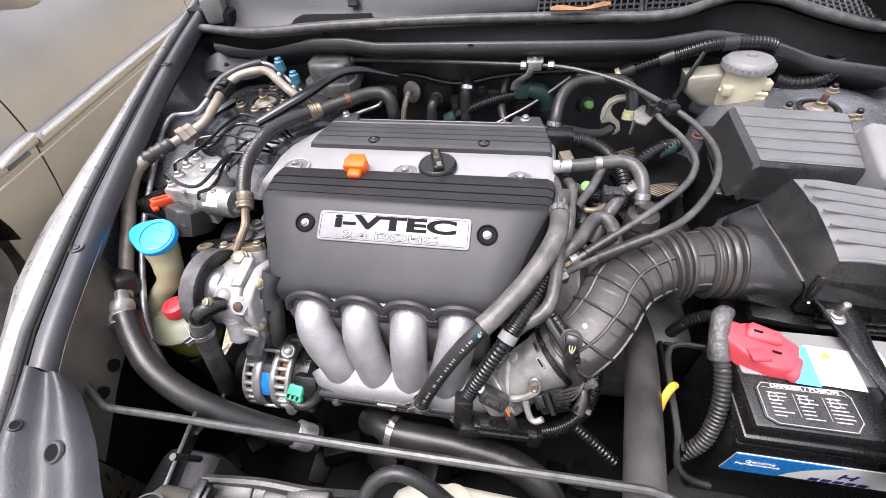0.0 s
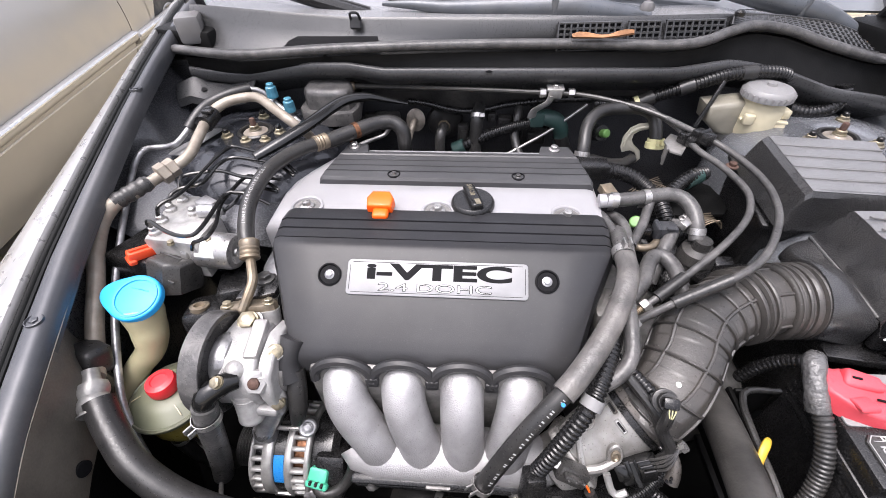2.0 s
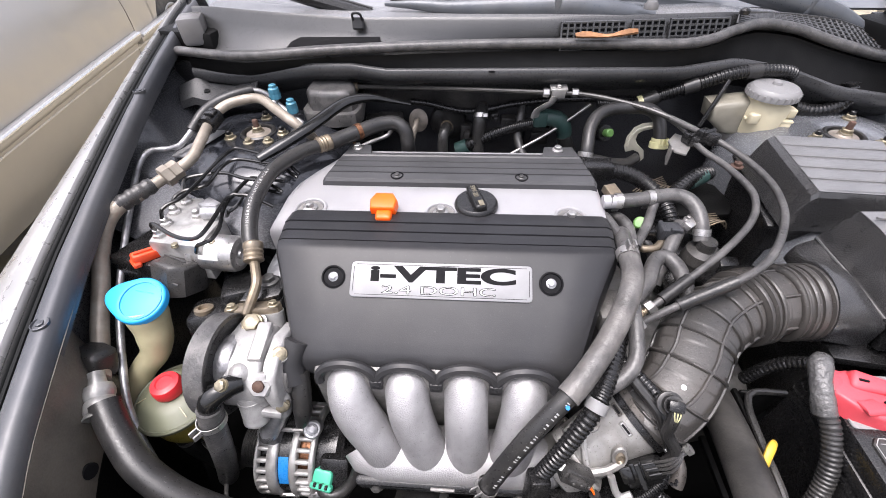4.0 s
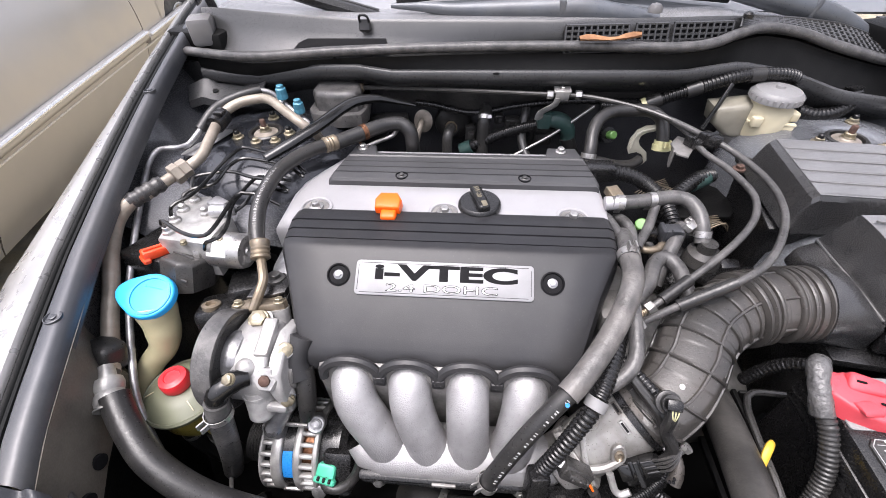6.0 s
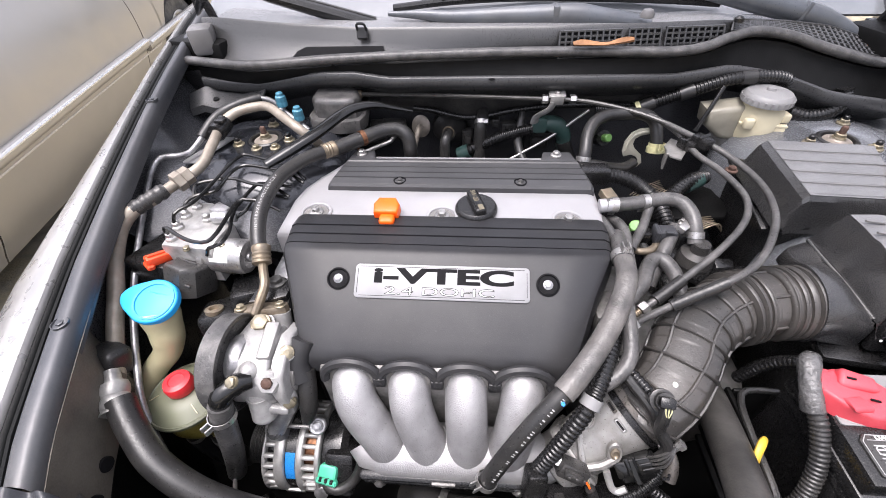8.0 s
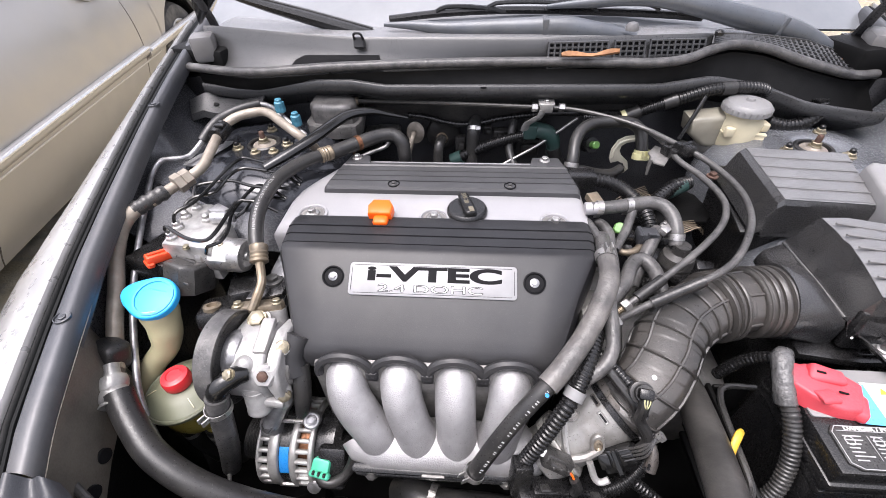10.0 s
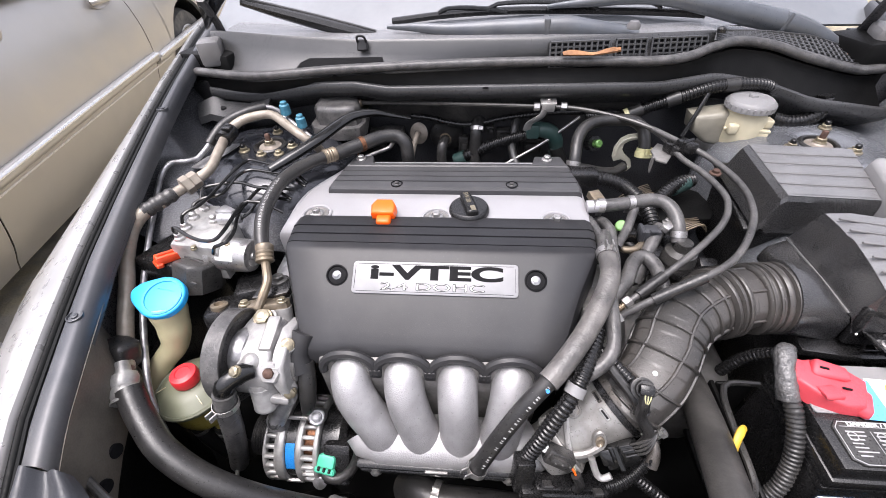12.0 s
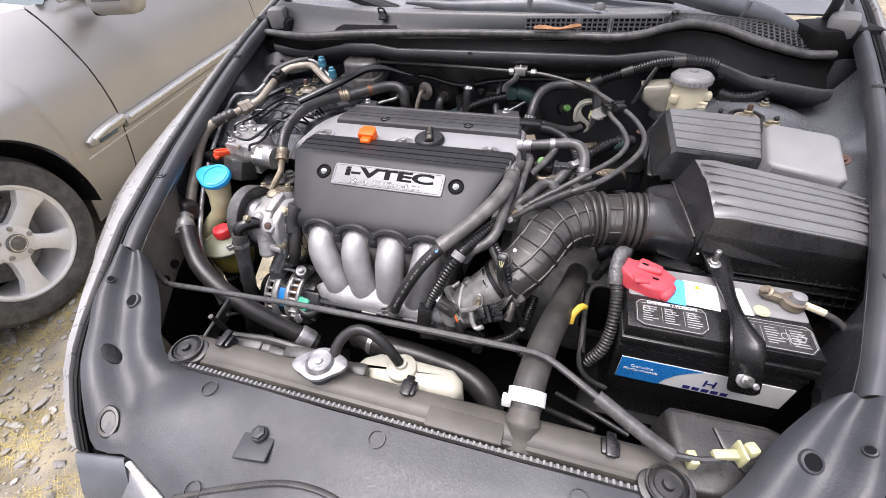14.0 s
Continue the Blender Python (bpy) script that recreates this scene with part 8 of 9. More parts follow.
for f, dz in seq:
    l0, l1 = lidpoint(0, f), lidpoint(1, f)
    foot = Vector((0.336, 0.520, 0.807)).lerp(Vector((0.366, 0.398, 0.780)), f)
    rows.append([foot[:]] + [(lidpoint(i / 8, f) + Vector((0, 0, dz if 0 < i < 8 else -0.006)))[:] for i in range(9)] + [(l1.x + 0.006, l1.y, l1.z - 0.06)])
rows.append([(0.366, 0.386, 0.765), *[(lidpoint(i / 8, 1) + Vector((0, -0.012, -0.062)))[:] for i in range(9)], (lidpoint(1, 1) + Vector((0.006, -0.010, -0.06)))[:]])
lid = part("lid", sheet(bmesh.new(), rows), LID, air, sharp=25)
part("ribbed_top", sheet(bmesh.new(), [[(x, y, z + 0.0012) for x, y, z in row[1:10]] for row in rows[2:-1]], 0.0008), LIDTOP, lid, "ribbed top, painted paler for the sheen of the sky", sharp=25)
# the pale rib colour imitates edges catching the sky
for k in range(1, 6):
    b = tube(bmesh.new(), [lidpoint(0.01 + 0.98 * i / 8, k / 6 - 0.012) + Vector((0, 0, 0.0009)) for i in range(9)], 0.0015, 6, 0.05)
    part("top_rib", b, PALEGREY, lid, "rib with its edge glint painted in")
b = bmesh.new()
prism(b, [(0.318, 0.376), (0.325, 0.525), (0.60, 0.52), (0.605, 0.378), (0.39, 0.366)], 0.010, at(0, 0, 0.728), 0.003)
part("lid_rim", b, BLACK, air)
b = bmesh.new()
prism(b, [(0.33, 0.392), (0.335, 0.51), (0.59, 0.51), (0.59, 0.39)], 0.17, at(0, 0, 0.56), 0.003)
box(b, (0.235, 0.012, 0.06), at(0.484, 0.392, 0.766, -8, 4, 0), 0.004, 2)
part("lower_box", b, BLACK, air)
for k in range(14):
    b = bmesh.new()
    x = 0.39 + 0.015 * k
    box(b, (0.0022, 0.014, 0.045), at(x, 0.377, 0.727 - 0.0002 * k, -25, 0, 0), 0.0005, 1)
    part("stiffening_rib", b, BLACK, air)
for j in range(3):
    b = bmesh.new()
    box(b, (0.21, 0.014, 0.0022), at(0.49, 0.380 - 0.006 * j, 0.742 - 0.013 * j, -25, 0, 0), 0.0005, 1)
    part("stiffening_rib", b, BLACK, air)
rows = []
for k in range(15):
    f = k / 14
    row = []
    for j in range(40):
        a = 2 * math.pi * j / 40
        ca, sa = math.cos(a), math.sin(a)
        round_p = Vector((0.288, 0.428 + 0.048 * ca, 0.783 + 0.048 * sa))
        q = (abs(ca) ** 7 + abs(sa) ** 7) ** (1 / 7)
        yy, zz = ca / q, sa / q
        top = 0.7955 + 0.0165 * yy
        edge = Vector((0.350 - 0.016 * yy, 0.459 + 0.064 * yy, 0.765 + ((top - 0.765) if zz > 0 else 0.045) * zz))
        p = round_p.lerp(edge, f ** (0.35 if yy > 0.3 and zz > 0.2 else 2.2 if zz > 0 else 1.4))
        p.x = round_p.x + (edge.x - round_p.x) * f
        row.append(p[:])
    rows.append(row)
horn = part("inlet_horn", sheet(bmesh.new(), rows, 0.002, close=True), LID, air, "glossy flared inlet", sharp=55)
part("inlet_collar", lathe(bmesh.new(), [(0.044, -0.004), (0.0505, -0.003), (0.0505, 0.004), (0.047, 0.005)], along((0.288, 0.428, 0.783), (1, 0.05, 0)), 40, cap=False), LID, horn)
part("crease", tube(bmesh.new(), [(0.336, 0.518, 0.8095), (0.341, 0.490, 0.8045), (0.352, 0.450, 0.7955), (0.364, 0.403, 0.7825)], 0.0022, 8, 0.01), LID, horn)
b = tube(bmesh.new(), [(0.300, 0.392, 0.770), (0.312, 0.400, 0.786), (0.324, 0.403, 0.790), (0.340, 0.400, 0.786), (0.362, 0.398, 0.780)], 0.0045, 10, 0.006, taper=[0.6, 1.2, 1.1, 0.8, 0.5])
part("moulded_lug", b, LID, horn)
part("paint_speck", lathe(bmesh.new(), [(0.002, 0), (0.0018, 0.0005)], at(0.372, 0.3845, 0.765, 60, 0, 0), 8), WHITE, horn)

# fuse box and relay box
fuse = thing("fuse_box", (0.40, 0.62, 0.70), "black under-hood fuse box with a ribbed lid", "fuse box")
rows = []


def fusepoint(u, f):
    l0 = Vector((0.322, 0.676, 0.876)).lerp(Vector((0.326, 0.551, 0.861)), f)
    l1 = Vector((0.482, 0.668, 0.872)).lerp(Vector((0.470, 0.560, 0.848)), f)
    return l0.lerp(l1, u)


strips = [q for k in range(5) for q in ((k / 5 + 0.012, 0.0), (k / 5 + 0.08, 0.0012), ((k + 1) / 5 - 0.03, 0.0004), ((k + 1) / 5 - 0.022, -0.001), ((k + 1) / 5 - 0.004, -0.001))]
for f, dz, drop in [(-0.03, -0.06, 0.0), (-0.02, -0.006, 0.0), (0.0, -0.001, 0.0)] + [(f, d, 0.0) for f, d in strips] + [(1.0, -0.001, 0.0), (1.03, -0.007, 0.0), (1.05, -0.045, 0.0), (1.055, -0.06, 0.0)]:
    l0, l1 = fusepoint(0, f), fusepoint(1, f)
    low = min(dz, -0.001) if abs(dz) > 0.005 else -0.001
    rows.append([(l0.x - 0.020, l0.y, l0.z - 0.058), (l0.x - 0.010, l0.y, l0.z - 0.030 + (low if low < -0.02 else 0) * 0.4), (l0.x - 0.003, l0.y, l0.z - 0.006 + low), (l0.x + 0.004, l0.y, l0.z + low)] +
                [(fusepoint(i / 8, f) + Vector((0, 0, dz)))[:] for i in range(1, 8)] + [(l1.x - 0.004, l1.y, l1.z + low), (l1.x + 0.003, l1.y, l1.z - 0.006 + low), (l1.x + 0.008, l1.y, l1.z - 0.058)])
lid = part("lid", sheet(bmesh.new(), rows), LID, fuse, sharp=25)
part("ribbed_top", sheet(bmesh.new(), [[(x, y, z + 0.0012) for x, y, z in row[3:-2]] for row in rows[3:-4]], 0.0008), LIDTOP, lid, "ribbed top, painted paler for the sheen of the sky", sharp=25)
# pale ribs again paint in the glint on their edges
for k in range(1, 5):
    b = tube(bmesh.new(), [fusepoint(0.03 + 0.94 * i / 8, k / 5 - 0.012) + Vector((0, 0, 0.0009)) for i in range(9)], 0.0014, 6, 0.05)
    part("top_rib", b, PALEGREY, lid, "rib with its edge glint painted in")
b = bmesh.new()
box(b, (0.185, 0.15, 0.14), at(0.402, 0.632, 0.742, 6, 0, -4), 0.010, 2)
part("body", b, BLACK, fuse)
b = bmesh.new()
box(b, (0.198, 0.165, 0.008), at(0.402, 0.630, 0.805, 8, 0, -4), 0.003, 2)
part("rim", b, BLACK, fuse)
for x in (0.346, 0.44):
    b = bmesh.new()
    box(b, (0.018, 0.010, 0.028), at(x, 0.556, 0.812, -10, 0, 0), 0.003)
    box(b, (0.022, 0.006, 0.006), at(x, 0.549, 0.806, -10, 0, 0), 0.001, 1)
    part("latch", b, BLACK, fuse)
relay = thing("relay_box", (0.53, 0.575, 0.75), "small relay box with a pale dusty lid", "relay box")
b = bmesh.new()
prism(b, [(0.475, 0.640), (0.488, 0.650), (0.572, 0.630), (0.580, 0.618), (0.568, 0.520), (0.556, 0.512), (0.470, 0.535), (0.464, 0.545)], 0.045, axes((0, 0, 0.718), (1, 0, 0), (0, 1, 0.185)), 0.007, 3)
part("lid", b, LIGHTP, relay, "pale dusty lid")
b = bmesh.new()
box(b, (0.105, 0.12, 0.12), at(0.522, 0.58, 0.765, 8, 0, -8), 0.008)
part("body", b, BLACK, relay)
bm = bmesh.new()
bolt(bm, along((0.592, 0.588, 0.842), (-0.3, -0.2, 0.9)), 0.0085, 0.009, 1.5)
single("wing_bolt", bm, RUST, "rusty bolt on the inner wing", "bolt")

# ---- battery ----
bat = thing("battery", (0.382, 0.28, 0.54), "black car battery with blue and white labels", "battery")
b = bmesh.new()
box(b, (0.236, 0.127, 0.19), at(0.382, 0.280, 0.635), 0.005)
part("case", b, BLACK, bat)
b = bmesh.new()
box(b, (0.242, 0.133, 0.016), at(0.382, 0.280, 0.728), 0.004)
box(b, (0.238, 0.129, 0.010), at(0.382, 0.280, 0.710), 0.003)
prism(b, [(-0.118, -0.062), (-0.118, 0.062), (0.118, 0.062), (0.118, -0.062)], 0.022, at(0.382, 0.280, 0.736), 0.006, 2)
lid = part("lid", b, BLACK, bat)
b = bmesh.new()
prism(b, roundrect(0.228, 0.062, 0.004), 0.002, at(0.382, 0.309, 0.7575), 0.0005)
part("top_deck", b, LIGHTP, bat, "grey dusty top deck")
for x, w in ((0.322, 0.094), (0.446, 0.098)):
    b = bmesh.new()
    c = 0.010
    o = [(-w / 2, -0.018), (-w / 2, 0.016), (-w / 2 + c * 0.6, 0.023), (w / 2 - c * 0.6, 0.023), (w / 2, 0.016), (w / 2, -0.012), (w / 2 - c, -0.024), (-w / 2 + c, -0.024)]
    prism(b, o, 0.003, at(x, 0.246, 0.7575), 0.0006)
    pn = part("label_panel", b, BLACKD, bat, "printed warning panel")
    b = bmesh.new()
    for p, q in zip(o, o[1:] + o[:1]):
        p, q = Vector((*p, 0.0034)) * 0.95, Vector((*q, 0.0034)) * 0.95
        tube(b, [(x + p.x, 0.246 + p.y, 0.7575 + p.z), (x + q.x, 0.246 + q.y, 0.7575 + q.z)], 0.0005, 5, 0.1)
    part("frame_line", b, PRINT, pn)
    b = bmesh.new()
    rng = random.Random(int(x * 1000))
    for col in range(3):
        cx = x - w / 2 + 0.018 + col * w * 0.30
        for r in range(7):
            ln = rng.uniform(0.010, 0.020)
            box(b, (ln, 0.0013, 0.0003), at(cx + ln / 2 - 0.008, 0.258 - 0.0042 * r - 0.001, 0.7609))
        box(b, (0.0005, 0.026, 0.0003), at(cx + 0.017, 0.245, 0.7609))
    box(b, (w - 0.014, 0.0006, 0.0003), at(x, 0.2625, 0.7609))
    if x > 0.4:
        for k in range(3):
            lathe(b, [(0.0055, 0.0), (0.0055, 0.0004), (0.0046, 0.0004), (0.0046, 0)], at(x + 0.022 + 0.009 * (k - 1), 0.246 - 0.007 * (k % 2), 0.7607), 12, cap=False)
    else:
        for k in range(3):
            lathe(b, [(0.0052, 0.0), (0.0052, 0.0004), (0.0042, 0.0004), (0.0042, 0)], at(x - 0.032 + 0.029 * k, 0.252, 0.7607), 12, cap=False)
    part("small_print", b, PRINT, pn)
writing("DANGER / POISON", 0.0062, at(0.324, 0.2655, 0.7607), WHITE, bat, "lettering", "white warning words", wide=1.25, bold=0.00015)
writing("Genuine\nPerformance", 0.0085, at(0.304, 0.2138, 0.668, 90, 0, 0), WHITE, bat, "lettering", "white words on the label", wide=1.1, align="CENTER")
b = bmesh.new()
box(b, (0.222, 0.0012, 0.050), at(0.384, 0.2160, 0.664))
part("front_label", b, WHITE, bat, "white front label")
b = bmesh.new()
prism(b, [(-0.111, -0.025), (-0.111, 0.025), (-0.002, 0.025), (-0.020, 0.016), (-0.034, 0.004), (-0.044, -0.010), (-0.050, -0.025)], 0.0008, at(0.384, 0.2150, 0.664, 90, 0, 0))
part("blue_field", b, LBLUE, bat, "deep blue label field")
b = bmesh.new()
for k in range(5):
    box(b, (0.0095, 0.0006, 0.008), at(0.372 + 0.0125 * k, 0.2148, 0.646), 0.0002, 1)
box(b, (0.003, 0.0006, 0.016), at(0.392, 0.2148, 0.664), 0.0002, 1)
box(b, (0.003, 0.0006, 0.016), at(0.404, 0.2148, 0.664), 0.0002, 1)
box(b, (0.012, 0.0006, 0.003), at(0.398, 0.2148, 0.664), 0.0002, 1)
part("label_mark", b, NAVY, bat, "navy printed bars")
b = bmesh.new()
box(b, (0.046, 0.050, 0.0006), at(0.366, 0.297, 0.7600, 0, 0, -3))
part("white_sticker", b, WHITE, bat)
b = bmesh.new()
box(b, (0.030, 0.050, 0.0006), at(0.330, 0.296, 0.7605, 0, 0, -3))
part("cyan_sticker", b, CYAN, bat)
b = bmesh.new()
prism(b, [(0, 0), (0.010, 0), (0.005, 0.008)], 0.0006, at(0.358, 0.308, 0.7606))
part("hazard_triangle", b, YELLOW, bat)
b = bmesh.new()
box(b, (0.014, 0.050, 0.0006), at(0.419, 0.298, 0.7600, 0, 0, 8))
part("white_sticker", b, WHITE, bat)
part("yellow_dot", lathe(bmesh.new(), [(0.010, 0), (0.010, 0.0006), (0.001, 0.0007)], at(0.441, 0.286, 0.7597), 24), PALE, bat)
part("terminal_post", lathe(bmesh.new(), [(0.009, 0), (0.0085, 0.016), (0.006, 0.017)], at(0.480, 0.305, 0.758), 16), STEEL, bat)
part("terminal_post", lathe(bmesh.new(), [(0.009, 0), (0.0085, 0.016), (0.006, 0.017)], at(0.285, 0.315, 0.758), 16), STEEL, bat)
neg = thing("negative_cable", (0.50, 0.30, 0.72), "brass battery clamp with a thin earth cable", "battery cable")
b = bmesh.new()
lathe(b, [(0.0095, 0), (0.015, 0.001), (0.015, 0.012), (0.0095, 0.013)], at(0.480, 0.305, 0.761), 20)
box(b, (0.030, 0.012, 0.012), at(0.462, 0.311, 0.767, 0, 0, -15), 0.003)
part("terminal_clamp", b, BRASS, neg)
b = bmesh.new()
bolt(b, along((0.450, 0.316, 0.770), (-0.5, -0.2, 0.5)), 0.006, 0.010)
part("clamp_nut", b, BRASS, neg)
part("post_cap", lathe(bmesh.new(), [(0.010, 0), (0.009, 0.010), (0.005, 0.012)], at(0.482, 0.304, 0.772), 18), LIGHTP, neg)
part("pale_sleeve", tube(bmesh.new(), [(0.490, 0.302, 0.770), (0.515, 0.295, 0.766)], 0.0052, 10), CREAM, neg)
part("cable", tube(bmesh.new(), [(0.510, 0.296, 0.767), (0.535, 0.288, 0.758), (0.548, 0.270, 0.742), (0.548, 0.245, 0.715), (0.545, 0.225, 0.66), (0.545, 0.22, 0.58)], 0.0045, 10, 0.008), RUBGREY, neg)
part("blue_band", tube(bmesh.new(), [(0.544, 0.282, 0.752), (0.549, 0.266, 0.738)], 0.0052, 10), DTEAL, neg)
pos = thing("positive_cable", (0.26, 0.33, 0.7), "positive battery cable with a faded red terminal cover", "battery cable")
b = bmesh.new()
prism(b, [(-0.040, -0.012), (-0.036, 0.016), (-0.014, 0.026), (0.022, 0.026), (0.040, 0.012), (0.040, -0.010), (0.030, -0.026), (0.004, -0.030), (-0.016, -0.026)], 0.021, at(0.290, 0.307, 0.757, 0, 4, -12) @ Matrix.Diagonal((0.93, 0.95, 1, 1)), 0.005, 3)
box(b, (0.026, 0.030, 0.022), at(0.264, 0.320, 0.769, 0, 15, -10), 0.005, 2)
box(b, (0.034, 0.022, 0.012), at(0.294, 0.318, 0.7785, 6, 4, -12), 0.004, 2)
box(b, (0.022, 0.016, 0.008), at(0.280, 0.292, 0.7785, -6, 2, 8), 0.003, 2)
box(b, (0.020, 0.030, 0.016), at(0.318, 0.288, 0.766, 0, 10, -30), 0.005, 2)
for v in b.verts:
    v.co += Vector((noise.noise(v.co * 60), noise.noise(v.co * 60 + Vector((9, 0, 0))), noise.noise(v.co * 60 + Vector((0, 9, 0))))) * 0.0042
part("terminal_cover", b, PINK, pos, "faded red rubber cover", sharp=50)
for x, y in ((0.286, 0.318), (0.300, 0.296)):
    b = bmesh.new()
    box(b, (0.009, 0.002, 0.0016), at(x, y, 0.7800 if y < 0.31 else 0.7855, 0, 4, -12))
    part("moulded_slot", b, INK, pos)
b = tube(bmesh.new(), [(0.263, 0.343, 0.781), (0.254, 0.338, 0.784), (0.249, 0.325, 0.781), (0.247, 0.308, 0.771), (0.248, 0.292, 0.757)], 0.0108, 14, 0.005, taper=[0.8, 1.05, 1, 1, 1.05])
for v in b.verts:
    v.co += Vector((noise.noise(v.co * 90), noise.noise(v.co * 90 + Vector((9, 0, 0))), noise.noise(v.co * 90 + Vector((0, 9, 0))))) * 0.002
part("taped_end", b, TAPEM, pos, "wrinkled grey taped end", sharp=50)
part("rear_sleeve", tube(bmesh.new(), [(0.258, 0.346, 0.770), (0.250, 0.358, 0.750), (0.240, 0.366, 0.725), (0.230, 0.37, 0.69)], 0.0080, 12, pitch=0.0058, depth=0.12), BLACK, pos)
part("corrugated_sleeve", tube(bmesh.new(), [(0.249, 0.298, 0.762), (0.253, 0.280, 0.748), (0.254, 0.258, 0.724), (0.252, 0.242, 0.698), (0.244, 0.228, 0.672), (0.226, 0.22, 0.645)], 0.0095, 14, pitch=0.0052, depth=0.12), BLACKD, pos)
hold = thing("battery_clamp", (0.39, 0.28, 0.76), "black pressed steel battery hold-down clamp", "battery clamp")
rows = []
for y, xl, xr, z in ((0.385, 0.370, 0.412, 0.764), (0.369, 0.370, 0.415, 0.768), (0.34, 0.373, 0.414, 0.768), (0.318, 0.379, 0.410, 0.768), (0.29, 0.383, 0.409, 0.768), (0.263, 0.385, 0.411, 0.768), (0.240, 0.384, 0.418, 0.768), (0.217, 0.380, 0.428, 0.767), (0.203, 0.381, 0.429, 0.758), (0.198, 0.387, 0.434, 0.735), (0.195, 0.396, 0.443, 0.706), (0.194, 0.399, 0.446, 0.692)):
    xl, xr = xl + 0.006, xr - 0.006
    rows.append([(xl - 0.002, y, z + 0.008), (xl, y, z + 0.002), (xl + 0.006, y, z - 0.001), (xr - 0.006, y, z - 0.001), (xr, y, z + 0.002), (xr + 0.002, y, z + 0.008)])
part("bar", sheet(bmesh.new(), rows, 0.0025), BLACK, hold, sharp=50)
for o, d in (((0.389, 0.362, 0.768), (0, 0, 1)), ((0.416, 0.193, 0.722), (0.1, -0.75, 0.6))):
    b = bmesh.new()
    bolt(b, along(o, d), 0.0075, 0.007, 1.5)
    lathe(b, [(0.0042, 0.004), (0.0042, 0.026), (0.0032, 0.027)], along(o, d), 12)
    part("stud_nut", b, STEEL, hold)
part("oval_hole", lathe(bmesh.new(), [(0.009, 0), (0.009, 0.0008), (0.001, 0.0009)], at(0.392, 0.337, 0.7676) @ Matrix.Diagonal((1, 0.7, 1, 1)), 18), INK, hold)
tray = thing("battery_tray", (0.3, 0.26, 0.55), "black plastic battery tray wall", "battery tray")
b = bmesh.new()
box(b, (0.006, 0.15, 0.12), at(0.222, 0.285, 0.625, 0, -4, 0), 0.002)
box(b, (0.05, 0.005, 0.12), at(0.245, 0.353, 0.63), 0.002)
box(b, (0.28, 0.16, 0.01), at(0.37, 0.28, 0.535), 0.003)
part("wall", b, DEEP, tray)
part("rim", tube(bmesh.new(), [(0.275, 0.352, 0.690), (0.236, 0.352, 0.690), (0.222, 0.335, 0.689), (0.217, 0.29, 0.688), (0.214, 0.23, 0.686), (0.216, 0.205, 0.66), (0.235, 0.198, 0.635), (0.262, 0.196, 0.625)], 0.0042, 8, 0.01), BLACKD, tray)
single("yellow_clip", tube(bmesh.new(), [(0.195, 0.251, 0.697), (0.196, 0.257, 0.707), (0.201, 0.266, 0.714), (0.209, 0.275, 0.715), (0.215, 0.279, 0.710)], 0.0052, 12, 0.004, taper=[0.8, 1, 1.1, 0.8], flat=0.7), YELLOW, "curved bright yellow plastic clip", "clip")

# ---- radiator and the front of the bay ----
rad = thing("radiator", (CX, 0.06, 0.4), "radiator with a dusty plastic top tank", "radiator")
b = tube(bmesh.new(), [(-0.375, 0.058, 0.694), (-0.2, 0.058, 0.695), (0.1, 0.058, 0.696), (0.335, 0.058, 0.695)], 0.024, 14, 0.05, flat=0.75)
box(b, (0.66, 0.03, 0.03), at(CX, 0.048, 0.693), 0.006)
part("top_tank", b, TANKM, rad, "dusty beige-grey top tank")
b = bmesh.new()
box(b, (0.64, 0.035, 0.28), at(CX, 0.062, 0.54), 0.003)
part("core", b, COREM, rad)
b = bmesh.new()
box(b, (0.10, 0.028, 0.006), at(0.075, 0.043, 0.7115), 0.002)
part("tank_pad", b, TANKM, rad)
b = bmesh.new()
for k in range(86):
    x = -0.345 + 0.0078 * k
    box(b, (0.0036, 0.006, 0.004), at(x, 0.025, 0.7085), 0.0008, 1)
tagged(part("rubber_teeth", b, LIGHTP, rad, "row of small rubber teeth"), kind="stuff")
part("seal_strip", tube(bmesh.new(), [(-0.36, 0.025, 0.704), (0.34, 0.025, 0.705)], 0.005, 8, 0.1), RUBBER, rad)
for x, y, r in ((-0.364, 0.045, 0.020), (0.311, 0.034, 0.020)):
    b = bmesh.new()
    prism(b, roundrect(0.062, 0.040, 0.018, 6), 0.010, at(x, y, 0.703, 6, 0, 12), 0.003)
    mount = part("mount_bracket", b, BLACKD, rad)
    part("bush", lathe(bmesh.new(), [(r, 0.712), (r, 0.715), (r * 0.8, 0.7175), (r * 0.7, 0.716), (r * 0.35, 0.7165), (r * 0.3, 0.722), (r * 0.15, 0.7225)], at(x, y, 0.0015), 28), RUBBER, mount)
    b = bmesh.new()
    lathe(b, [(0.0215, 0.713), (0.0235, 0.713), (0.0235, 0.7185), (0.0215, 0.7185)], at(x, y, 0), 28, cap=False)
    part("bush_ring", b, BLACKD, mount)
for x, y in ((-0.316, 0.074), (0.251, 0.062), (-0.011, 0.072)):
    b = bmesh.new()
    box(b, (0.022, 0.022, 0.020), at(x, y, 0.708), 0.003)
    box(b, (0.012, 0.030, 0.006), at(x, y, 0.720), 0.002)
    cl = part("tank_clip", b, BLACK, rad)
    b = bmesh.new()
    box(b, (0.008, 0.0015, 0.008), at(x, y - 0.012, 0.710), 0.0004, 1)
    part("clip_window", b, LIGHTP, cl)
b = bmesh.new()
